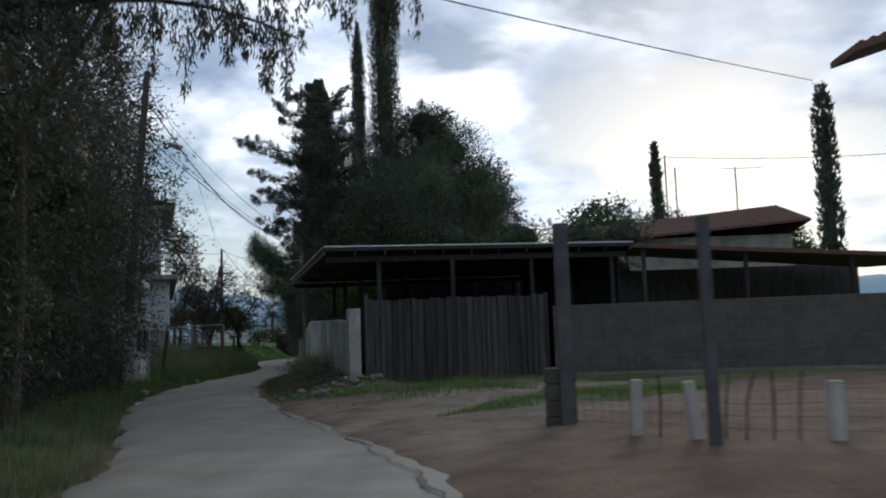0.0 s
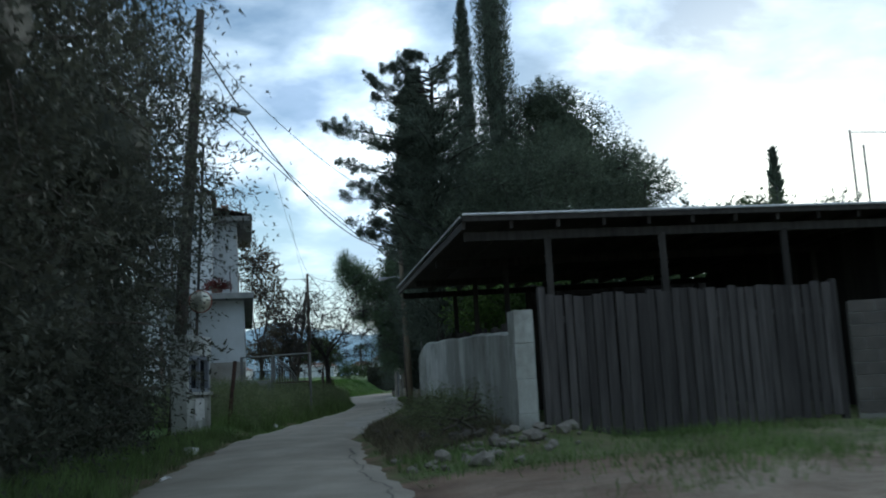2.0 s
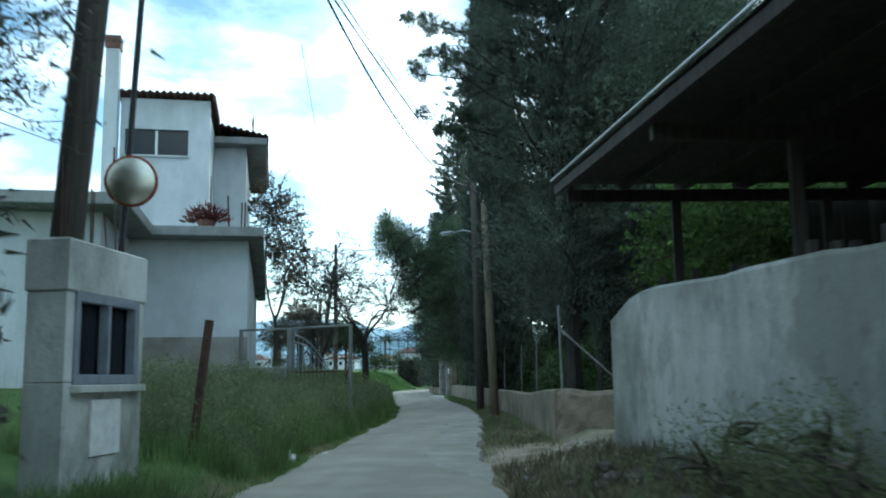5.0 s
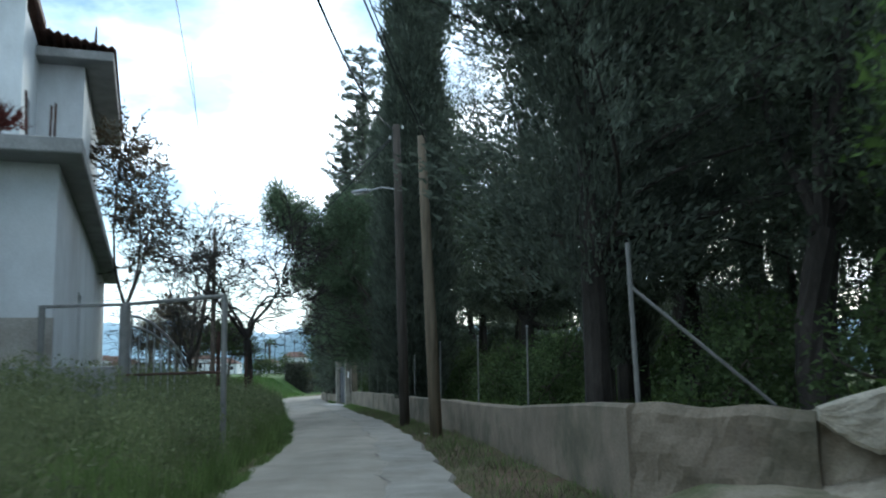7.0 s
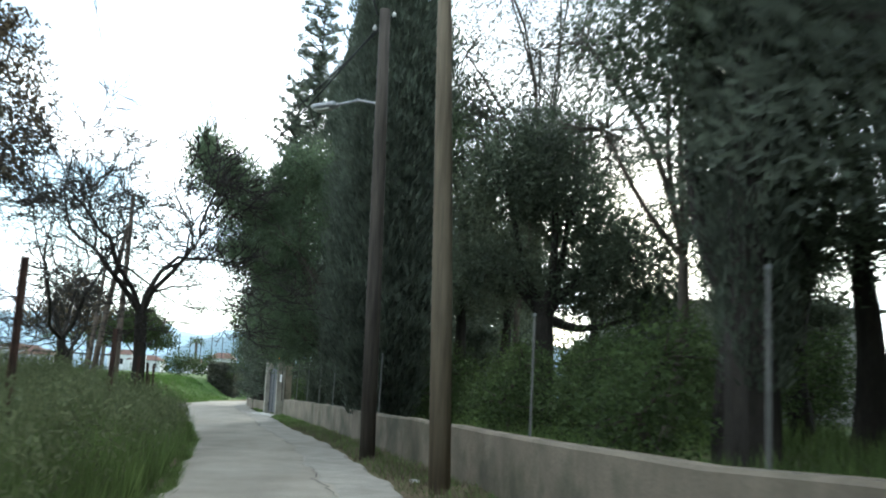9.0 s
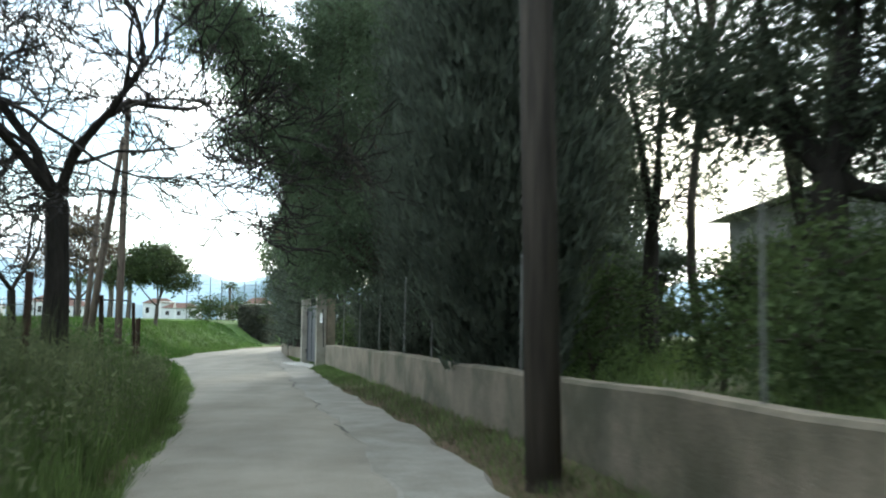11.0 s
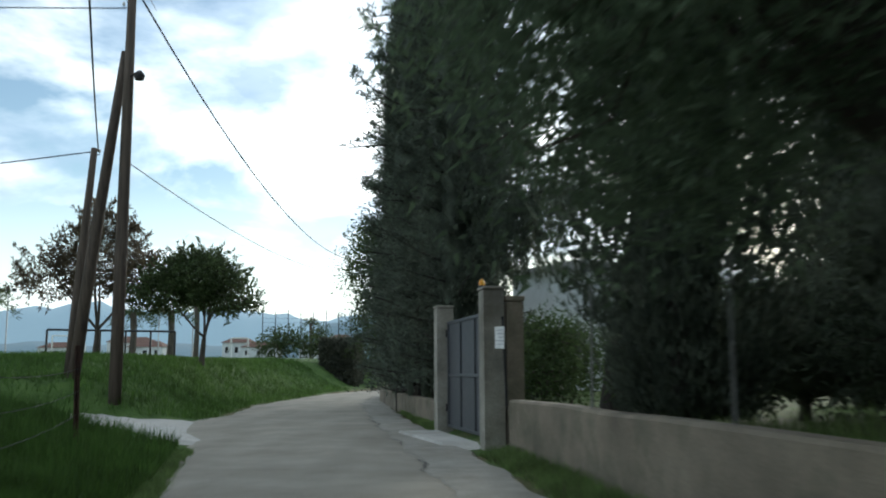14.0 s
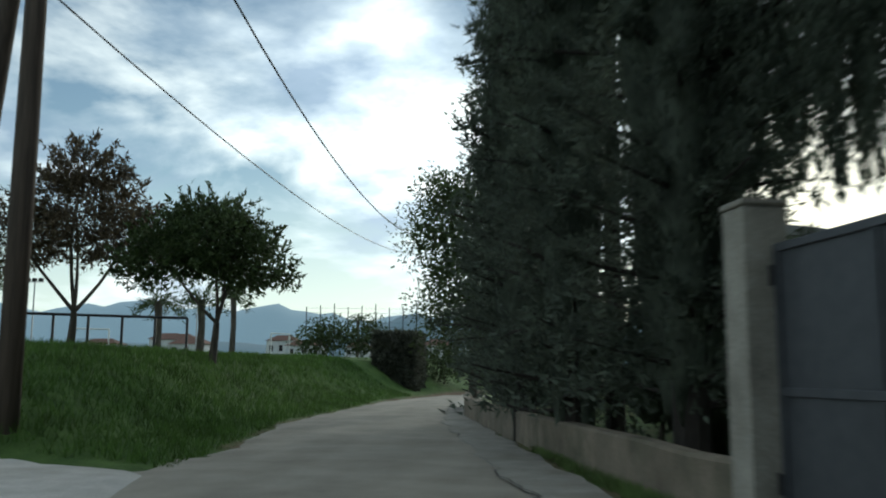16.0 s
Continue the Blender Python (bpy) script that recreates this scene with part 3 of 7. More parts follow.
for lo, hi in (((a, 0.14), (a + 0.06, 2.12)), ((b - 0.06, 0.14), (b, 2.12)), ((a + 0.06, 2.06), (b - 0.06, 2.12)), ((a + 0.06, 0.14), (b - 0.06, 0.20)), ((a + 0.06, 1.08), (b - 0.06, 1.14))):
    fr.box((0.03, lo[0], lo[1]), (0.09, hi[0], hi[1]), gm, 0.006)
part("gate_frame", fr, STEEL, gate)
for q in (1, 2):
    c = a + (b - a) * q / 3
    for z0, z1 in ((0.20, 1.08), (1.14, 2.06)):
        part("rib", Geo().box((0.028, c - 0.032, z0), (0.055, c + 0.008, z1), gm, 0.004), STEEL, gate)
        part("rib", Geo().box((0.040, c + 0.0085, z0), (0.0545, c + 0.034, z1), gm, 0.002), DARK_STEEL, gate, "dark joint beside the rib")
for hy in (a, b):
    for hzv in (0.5, 1.9):
        part("hinge", Geo().tube([gm @ Vector((0.02, hy, hzv - 0.07)), gm @ Vector((0.02, hy, hzv + 0.07))], 0.022, 8), DARK_STEEL, gate)
lm = Matrix.Translation((GATE_A.x, GATE_A.y, 2.465)) @ Matrix.Rotation(gyaw, 4, "Z")
lamp = root("warning_lamp", (GATE_A.x, GATE_A.y, 2.465), "small amber warning lamp on the gate pillar", "lamp")
part("base", Geo().tube([lm @ Vector((-0.12, 0.08, 0)), lm @ Vector((-0.12, 0.08, 0.03))], 0.055, 12), DARK_STEEL, lamp)
part("dome", Geo().tube([lm @ Vector((-0.12, 0.08, z)) for z in (0.03, 0.08, 0.115, 0.13)], [0.05, 0.048, 0.034, 0.01], 12), AMBER, lamp, "amber plastic dome")
cm = Matrix.Translation((-9.27, 68.24, 0)) @ Matrix.Rotation(gyaw, 4, "Z")
ib = root("gate_column", (-9.27, 68.24, 0.0), "dark weathered concrete column behind the gate pillar", "gate pillar", "gate pillars")
part("shaft", Geo().box((-0.13, -0.14, -0.2), (0.13, 0.14, 2.24), cm, 0.015), LOW_WALL, ib)
part("cap", Geo().box((-0.15, -0.16, 2.243), (0.15, 0.16, 2.32), cm, 0.012), LOW_WALL, ib)
im = Matrix.Translation((-9.49, 67.15, 1.65)) @ Matrix.Rotation(gyaw, 4, "Z") @ Matrix.Rotation(radians(2), 4, "X")
sg = root("notice_sign", (-9.40, 67.15, 0.78), "white notice board on a thin steel post above the low wall", "sign")
part("post", Geo().tube([(-9.40, 67.17, 0.70), (-9.45, 67.17, 1.95)], 0.018, 8), DARK_STEEL, sg, "thin dark steel post")
part("board", Geo().box((-0.008, -0.25, -0.155), (0.004, 0.25, 0.155), im, 0.003), WHITE_PAINT, sg)
PRINT = plain("grey_print", (0.42, 0.43, 0.46), 0.7)
for k in range(5):
    part("text_bar", Geo().box((-0.0105, -0.20, 0.10 - k * 0.05), (-0.0085, 0.17 - 0.06 * (k % 3), 0.112 - k * 0.05), im), PRINT, sg, "grey bar of small print")

# ---------------------------------------------------------------- white wall, wooden gate and carport
WW0, WW1 = Vector((0.52, 12.15)), Vector((-2.25, 23.2))


ww = root("roadside_wall", (WW0.x, WW0.y, 0.3), "weathered whitewashed block wall with grey stains", "wall")
g = Geo()
N = 26
wd = (WW1 - WW0).normalized()
wn_ = Vector((wd.y, -wd.x))
r = random.Random(4)
prev = None
for i in range(N + 1):
    s = i / N
    p = along(WW0 + wd * 0.42, WW1, s)
    zt = np.interp(s, [0, 0.1, 0.5, 0.9, 0.965, 1.0], [1.86, 1.93, 2.06, 2.18, 2.16, 1.92]) + r.uniform(-0.02, 0.02)
    bulge = 0.03 * math.sin(s * 9) + (0.10 if s > 0.97 else 0)
    o = wn_ * bulge
    t = 0.20
    cur = [(p.x - o.x, p.y - o.y, -0.1), (p.x - o.x, p.y - o.y, zt - 0.04), (p.x + 0.04 * wn_.x, p.y + 0.04 * wn_.y, zt), (p.x + (t - 0.04) * wn_.x, p.y + (t - 0.04) * wn_.y, zt), (p.x + t * wn_.x, p.y + t * wn_.y, zt - 0.04), (p.x + t * wn_.x, p.y + t * wn_.y, -0.1)]
    if prev:
        g.add(prev + cur, [(k, k + 1, 7 + k, 6 + k)[::-1] for k in range(5)])
    else:
        g.add(cur, [(0, 1, 2, 3, 4, 5)])
    prev = cur
g.add(prev, [(5, 4, 3, 2, 1, 0)])
part("wall_body", g, WHITEWASH, ww)
m = Matrix.Translation((WW0.x, WW0.y, 0)) @ Matrix.Rotation(math.atan2(wd.y, wd.x) - math.pi / 2, 4, "Z")
for k, (z0, z1) in enumerate(((0.0, 0.626), (0.628, 1.136), (1.138, 1.666), (1.668, 2.16))):
    part("end_block", Geo().box((-0.03 + 0.008 * (k % 2), -0.02 + 0.006 * ((k + 1) % 2), z0), (0.27, 0.42, z1), m, 0.007), WHITEWASH, ww, "whitewashed block of the end post")

# gate of upright planks
GP0, GP1 = Vector((0.98, 12.34)), Vector((5.62, 13.75))
pg = root("plank_gate", (GP0.x, GP0.y, 0.35), "weathered grey plank gate, closed beside the white wall", "gate")
pd = (GP1 - GP0)
pm = Matrix.Translation((GP0.x, GP0.y, 0)) @ Matrix.Rotation(math.atan2(pd.y, pd.x), 4, "Z")
L = pd.length
r = random.Random(11)
x = 0.0
while x < L - 0.05:
    w = r.uniform(0.11, 0.17)
    gap = r.uniform(0.012, 0.034)
    top = 2.36 + 0.10 * x / L + r.uniform(-0.035, 0.025)
    bot = 0.20 + 0.10 * x / L + r.uniform(-0.05, 0.06)
    tilt = Matrix.Translation((x, 0, 0)) @ Matrix.Rotation(radians(r.uniform(-0.35, 0.35)), 4, "Y")
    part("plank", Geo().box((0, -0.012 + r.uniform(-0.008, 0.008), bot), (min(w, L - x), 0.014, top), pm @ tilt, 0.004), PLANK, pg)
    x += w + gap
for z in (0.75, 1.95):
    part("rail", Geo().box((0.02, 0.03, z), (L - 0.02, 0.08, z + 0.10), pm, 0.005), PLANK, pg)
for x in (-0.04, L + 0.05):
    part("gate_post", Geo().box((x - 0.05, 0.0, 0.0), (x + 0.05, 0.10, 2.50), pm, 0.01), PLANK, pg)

# block wall that goes on to the right of it, laid in courses
BW0, BW1 = Vector((5.85, 13.75)), Vector((19.0, 11.2))
bw = root("block_wall", (BW0.x, BW0.y, 0.3), "bare grey cement block wall beside the plank gate", "wall")
bm_ = Matrix.Translation((BW0.x, BW0.y, 0)) @ Matrix.Rotation(math.atan2(BW1.y - BW0.y, BW1.x - BW0.x), 4, "Z")
BL = (BW1 - BW0).length
part("mortar", Geo().box((0, 0.012, -0.1), (BL, 0.188, 2.12), bm_), speckled("mortar", (0.17, 0.16, 0.145), (0.25, 0.24, 0.22), 6, 60), bw)
shared = Geo().box((0.006, 0.0, 0.006), (0.394, 0.20, 0.194), None, 0.006).mesh("block")
half = Geo().box((0.006, 0.0, 0.006), (0.194, 0.20, 0.194), None, 0.006).mesh("block")
shared.materials.append(BLOCK)
half.materials.append(BLOCK)
for c in range(9):
    x = 0.0
    first = c % 2
    while x < BL - 0.05:
        me, w = (half, 0.2) if first or x + 0.4 > BL else (shared, 0.4)
        first = 0
        ob = new("block", me)
        ob.parent = bw
        ob.matrix_parent_inverse = base_of(bw).inverted()
        ob.matrix_basis = bm_ @ Matrix.Translation((x, 0, 0.33 + c * 0.2))
        x += w

# carport: posts, rafters and a shallow corrugated roof
RC = [Vector((-0.30, 13.5)), Vector((8.6, 16.3)), Vector((6.2, 26.3)), Vector((-3.0, 24.1))]


def roof_z(u, v):
    """Height over the carport, u along its front and v from front to back."""
    return 3.85 + 0.17 * u + 0.02 * v * v


def roof_p(u, v):
    a, b = along(RC[0], RC[1], u), along(RC[3], RC[2], u)
    return along(a, b, v)


cp = root("carport", (RC[0].x, RC[0].y, 0.4), "open carport with a low corrugated sheet roof on wooden posts", "carport")
g = Geo()
NU, NV = 150, 14
sheet, shade_layer = g, Geo()
# second layer is an added dark sheet that paints the underside's shade
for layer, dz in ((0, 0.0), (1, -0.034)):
    g = g if layer == 0 else shade_layer
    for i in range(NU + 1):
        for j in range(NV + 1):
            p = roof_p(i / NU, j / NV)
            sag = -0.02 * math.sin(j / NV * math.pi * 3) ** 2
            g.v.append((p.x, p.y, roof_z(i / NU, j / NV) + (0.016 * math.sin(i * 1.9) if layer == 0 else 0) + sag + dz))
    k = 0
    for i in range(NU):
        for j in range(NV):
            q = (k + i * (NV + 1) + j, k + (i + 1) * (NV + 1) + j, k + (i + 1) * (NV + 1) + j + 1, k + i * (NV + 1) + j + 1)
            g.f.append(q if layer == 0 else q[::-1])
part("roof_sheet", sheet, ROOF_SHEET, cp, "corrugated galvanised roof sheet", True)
part("board_lining", shade_layer, ROOF_UNDER, cp, "dark sheet added under the roof to paint its underside's shade")


def beam(a, b, w, h):
    a, b = Vector(a), Vector(b)
    d = (b - a)
    q = d.to_track_quat("X", "Z").to_matrix().to_4x4()
    return Geo().box((0, -w / 2, -h), (d.length, w / 2, 0), Matrix.Translation(a) @ q, 0.006)


for i in range(12):
    u = 0.004 + i / 11 * 0.992
    a, b = roof_p(u, 0.003), roof_p(u, 0.997)
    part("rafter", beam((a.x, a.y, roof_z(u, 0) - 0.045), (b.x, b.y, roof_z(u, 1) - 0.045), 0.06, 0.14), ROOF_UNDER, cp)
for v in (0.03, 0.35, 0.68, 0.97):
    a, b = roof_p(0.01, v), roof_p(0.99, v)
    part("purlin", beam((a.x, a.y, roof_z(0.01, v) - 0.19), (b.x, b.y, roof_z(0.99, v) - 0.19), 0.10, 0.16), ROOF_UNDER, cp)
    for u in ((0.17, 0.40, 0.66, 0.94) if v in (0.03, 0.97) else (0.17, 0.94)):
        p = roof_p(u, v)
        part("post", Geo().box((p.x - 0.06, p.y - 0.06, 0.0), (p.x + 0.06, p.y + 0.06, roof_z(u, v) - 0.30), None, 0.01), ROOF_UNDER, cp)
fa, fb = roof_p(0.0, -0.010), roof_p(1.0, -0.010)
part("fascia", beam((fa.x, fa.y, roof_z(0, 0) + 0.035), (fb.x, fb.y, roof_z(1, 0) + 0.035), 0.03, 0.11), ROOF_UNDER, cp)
# pale tubes paint the bright highlight on the roof's front and left edges
EDGE_LIGHT = plain("edge_highlight_paint", (0.62, 0.63, 0.64), 0.4, 0.3)
part("edge_highlight", Geo().tube([(*roof_p(u, -0.013), roof_z(u, 0) + 0.04) for u in np.linspace(0, 1, 12)], 0.024, 6), EDGE_LIGHT, cp, "pale strip added as the highlight along the roof edge")
part("edge_highlight", Geo().tube([(*roof_p(-0.003, v), roof_z(0, v) + 0.02) for v in np.linspace(0, 1, 10)], 0.018, 6), EDGE_LIGHT, cp, "pale strip added as the highlight along the roof edge")
# boarded back under the roof
back = root("board_fence", (RC[3].x, RC[3].y, 0.4), "dark board fence behind the carport", "fence")
a, b = roof_p(0.16, 1.02), roof_p(1.0, 1.02)
bl = (b - a).length
fm = Matrix.Translation((a.x, a.y, 0)) @ Matrix.Rotation(math.atan2((b - a).y, (b - a).x), 4, "Z")
r = random.Random(5)
x = 0.0
while x < bl:
    w = r.uniform(0.12, 0.2)
    part("board", Geo().box((x, 0, 0.2), (x + w, 0.022, r.uniform(2.3, 2.6)), fm, 0.003), ROOF_UNDER, back)
    x += w + r.uniform(0.01, 0.05)
# boarding added to close the far right corner of the carport and keep it dark
for pa, pb, k, top in ((along(RC[3], RC[2], 0.40), along(RC[3], RC[2], 0.995), 30, 3.84), (along(RC[1], RC[2], 0.06), along(RC[1], RC[2], 0.985), 40, 3.95)):
    pn = Vector(((pb - pa).y, -(pb - pa).x)).normalized() * 0.022
    for i in range(k):
        a, b = along(pa, pb, (i + 0.01) / k) - pn * 9, along(pa, pb, (i + 0.999) / k) - pn * 9
        part("board", Geo().prism([(a.x, a.y), (b.x, b.y), (b.x + pn.x, b.y + pn.y), (a.x + pn.x, a.y + pn.y)], 0.2, top + 0.02 * math.sin(i * 2.7)), ROOF_UNDER, back)
# short pales behind the top of the white wall
pal = root("paling", (WW0.x, WW0.y, 1.6), "row of short dark pales behind the white wall", "fence")
r = random.Random(6)
for i in range(34):
    p = along(WW0 + wd * 0.9, WW1, (i + r.uniform(-0.3, 0.3)) / 34) + wn_ * 0.34
    ht = 2.02 + 0.30 * i / 34 + r.uniform(-0.10, 0.08)
    part("pale", Geo().box((p.x - 0.035, p.y - 0.035, 0.2), (p.x + 0.035, p.y + 0.035, ht), None, 0.006), ROOF_UNDER, pal)

# ---------------------------------------------------------------- white house on the left
HO, HA = Vector((-10.28, 33.6, 0)), radians(18.0)
HM = Matrix.Translation(HO) @ Matrix.Rotation(HA, 4, "Z")


def in_house(lo, hi, chamfer=0.01):
    return Geo().box(lo, hi, HM, chamfer)


def wall_with_opening(lo, hi, holes):
    """A wall facing -y in the house's own axes, with rectangular holes (x0, z0, x1, z1) through it."""
    (x0, y0, z0), (x1, y1, z1) = lo, hi
    g, cuts = Geo(), sorted(holes)
    x = x0
    for a, b, c, d in cuts:
        if a > x:
            g.box((x, y0, z0), (a, y1, z1), HM)
        g.box((a, y0, z0), (c, y1, b), HM)
        g.box((a, y0, d), (c, y1, z1), HM)
        x = c
    g.box((x, y0, z0), (x1, y1, z1), HM)
    return g


house = root("house", (HO.x, HO.y, 1.2), "white rendered two-storey house with raw slabs and clay tile roof", "house")
W = -0.4  # face of the right-hand wall
part("wall", wall_with_opening((-8.5, 0.8, 0.6), (W, 1.05, 4.85), []), RENDERED, house)
part("wall", in_house((W - 0.25, 1.05, 0.6), (W, 6.0, 4.85), 0), RENDERED, house)
part("wall", in_house((W - 0.25, 7.1, 0.6), (W, 18.2, 4.85), 0), RENDERED, house)
part("wall", in_house((W - 0.25, 6.0, 3.3), (W, 7.1, 4.85), 0), RENDERED, house)
part("wall", in_house((-8.5, 17.95, 0.6), (W - 0.25, 18.2, 4.85), 0), RENDERED, house)
part("plinth", in_house((-8.5, 0.77, 0.6), (W + 0.02, 0.797, 2.35), 0.004), PLINTH, house, "stained grey plinth band")
part("terrace", in_house((-9.0, -0.6, 0.5), (0.6, 0.75, 1.55), 0.02), SLAB, house)
part("floor_slab", in_house((-8.6, 0.0, 4.85), (0.0, 18.7, 5.10), 0.02), SLAB, house)
w1 = part("window", in_house((W - 0.22, 6.0, 1.6), (W - 0.19, 7.1, 3.3), 0), GLASS_DARK, house)
part("frame", in_house((W - 0.19, 5.98, 1.58), (W - 0.12, 6.06, 3.32), 0.005), WHITE_PAINT, w1)
# porch block that comes forward
part("porch_wall", in_house((-9.0, -3.0, 0.6), (-3.4, -2.8, 4.85), 0), RENDERED, house)
part("porch_wall", in_house((-3.6, -2.8, 0.6), (-3.4, 0.8, 4.85), 0), RENDERED, house)
part("porch_slab", in_house((-9.2, -3.9, 4.85), (-2.72, 0.0, 5.12), 0.02), SLAB, house)
pdw = part("door", in_house((-3.43, -2.3, 1.55), (-3.385, -1.35, 3.65), 0.004), plain("brown_door", (0.11, 0.055, 0.03), 0.5), house, "brown wooden door")
part("handle", in_house((-3.385, -1.48, 2.55), (-3.35, -1.44, 2.72), 0.004), GALV, pdw)
# upper floor: tower with strip window
for lo, hi in (((-4.8, 7.5, 5.1), (-1.9, 7.75, 8.75)), ((-4.8, 7.5, 9.65), (-1.9, 7.75, 10.7)), ((-4.8, 7.5, 8.75), (-4.65, 7.75, 9.65)), ((-2.6, 7.5, 8.75), (-1.9, 7.75, 9.65))):
    part("wall", in_house(lo, hi, 0), RENDERED, house)
part("wall", in_house((-2.15, 7.75, 5.1), (-1.9, 12.0, 10.25), 0), RENDERED, house)
part("wall", in_house((-4.8, 7.75, 5.1), (-4.55, 16.0, 10.2), 0), RENDERED, house)
sw = part("window", in_house((-4.65, 7.62, 8.75), (-2.6, 7.65, 9.65), 0), GLASS_DARK, house)
part("mullion", in_house((-3.68, 7.58, 8.75), (-3.60, 7.62, 9.65), 0.004), WHITE_PAINT, sw)
part("sill", in_house((-4.70, 7.42, 8.69), (-2.55, 7.50, 8.748), 0.006), RENDERED, sw)
# wing
part("wall", wall_with_opening((-1.9, 10.4, 5.1), (-0.75, 10.65, 9.85), []), RENDERED, house)
part("wall", in_house((-1.0, 10.65, 5.1), (-0.75, 18.0, 9.85), 0), RENDERED, house)
part("wall", in_house((-4.55, 17.75, 5.1), (-1.0, 18.0, 9.85), 0), RENDERED, house)
part("window", in_house((-1.897, 8.4, 6.2), (-1.88, 8.9, 8.3), 0.004), GLASS_DARK, house)
part("eave", in_house((-2.2, 9.75, 9.85), (0.0, 18.7, 10.1), 0.02), SLAB, house)


def tiled_roof(name, u0, u1, v0, v1, zf, parent):
    """Rows of barrel tiles, running down v."""
    g = Geo()
    n = max(2, int(abs(u1 - u0) / 0.11))
    m_ = max(2, int(abs(v1 - v0) / 0.4))
    for i in range(n + 1):
        for j in range(m_ + 1):
            for lay in (0, 1):
                u, v = u0 + (u1 - u0) * i / n, v0 + (v1 - v0) * j / m_
                z = zf(u, v) + 0.045 * (1 if i % 2 else -1) + (0.03 if lay else 0)
                g.v.append(tuple(HM @ Vector((u, v, z))))
    a = lambda i, j, lay: (i * (m_ + 1) + j) * 2 + lay
    for i in range(n):
        for j in range(m_):
            g.f.append((a(i, j, 1), a(i + 1, j, 1), a(i + 1, j + 1, 1), a(i, j + 1, 1)))
            g.f.append((a(i, j, 0), a(i, j + 1, 0), a(i + 1, j + 1, 0), a(i + 1, j, 0)))
        g.f.append((a(i, 0, 0), a(i + 1, 0, 0), a(i + 1, 0, 1), a(i, 0, 1)))
        g.f.append((a(i, m_, 1), a(i + 1, m_, 1), a(i + 1, m_, 0), a(i, m_, 0)))
    for j in range(m_):
        g.f.append((a(n, j, 0), a(n, j + 1, 0), a(n, j + 1, 1), a(n, j, 1)))
        g.f.append((a(0, j, 1), a(0, j + 1, 1), a(0, j + 1, 0), a(0, j, 0)))
    return part(name, g, TILE, parent, "weathered clay barrel tiles")


tiled_roof("roof", 0.06, -4.6, 9.7, 18.8, lambda u, v: 10.16 + 0.22 * min(-u + 0.06, 3.0) + 0.0 * v, house)
tiled_roof("roof", -1.75, -4.95, 7.2, 12.2, lambda u, v: 10.86 - 0.12 * (v - 7.2), house)
part("verge", in_house((-1.78, 7.15, 10.60), (-1.70, 9.9, 10.80), 0.01), TILE, house)
ch = part("chimney", in_house((-5.25, 6.9, 5.12), (-4.82, 7.35, 12.2), 0.02), RENDERED, house, "tall white chimney")
part("cap", in_house((-5.28, 6.87, 12.2), (-4.79, 7.38, 12.65), 0.02), TILE, ch, "brick chimney cap with vents")
part("pot", in_house((-1.6, 12.5, 10.5), (-1.2, 12.9, 11.25), 0.02), TILE, house)
r = random.Random(3)
for u, v, z in ((-0.5, 0.9, 5.1), (-0.6, 1.2, 5.1), (-0.9, 0.8, 5.1), (-2.9, -3.2, 5.12), (-2.95, -2.7, 5.12), (-3.0, -1.9, 5.12), (-3.1, -3.5, 5.12), (-0.5, 11.0, 10.3), (-0.6, 11.3, 10.3)):
    h = r.uniform(0.7, 1.1)
    a, b = HM @ Vector((u, v, z)), HM @ Vector((u + r.uniform(-0.05, 0.05), v, z + h))
    part("rebar", Geo().tube([a, b], 0.022, 5), RUST, house)


# ---------------------------------------------------------------- trees
def kites(p, d, length, width, twist=None):
    """Leaf quads at points p, pointing along d."""
    n = len(p)
    d = d / np.linalg.norm(d, axis=1, keepdims=True).clip(1e-6)
    q = rng.normal(size=(n, 3))
    s = np.cross(d, q)
    s = s / np.linalg.norm(s, axis=1, keepdims=True).clip(1e-6)
    l = np.asarray(length).reshape(-1, 1) * rng.uniform(0.65, 1.3, (n, 1))
    w = np.asarray(width).reshape(-1, 1) * rng.uniform(0.7, 1.25, (n, 1))
    root_ = p + d * l * 0.12
    return np.stack([root_ + s * w * 0.5, p + d * l, root_ - s * w * 0.5], 1)


def bounded(n, most=1.7):
    """Normal offsets with no far strays."""
    v = rng.normal(size=(n, 3))
    r_ = np.linalg.norm(v, axis=1, keepdims=True)
    return v * np.minimum(1.0, most / r_.clip(1e-6))


def ball(n):
    v = rng.normal(size=(n, 3))
    return v / np.linalg.norm(v, axis=1, keepdims=True)


def lumpy(center, radii, g, seed, bumps=0.22, nu=14, nv=9):
    """A lumpy closed core, deep inside a crown."""
    r = np.random.default_rng(seed)
    ph = r.uniform(0, 6.28, 6)
    k = len(g.v)
    for j in range(nv + 1):
        th = math.pi * j / nv
        for i in range(nu):
            a = 2 * math.pi * i / nu
            f = 1 + bumps * (math.sin(3 * a + ph[0] + 2 * th) * math.sin(2 * th + ph[1]) + 0.6 * math.sin(5 * a + ph[2]) * math.sin(4 * th + ph[3]))
            g.v.append((center[0] + radii[0] * f * math.sin(th) * math.cos(a), center[1] + radii[1] * f * math.sin(th) * math.sin(a), center[2] + radii[2] * f * math.cos(th)))
    for j in range(nv):
        for i in range(nu):
            g.f.append((k + j * nu + i, k + (j + 1) * nu + i, k + (j + 1) * nu + (i + 1) % nu, k + j * nu + (i + 1) % nu))


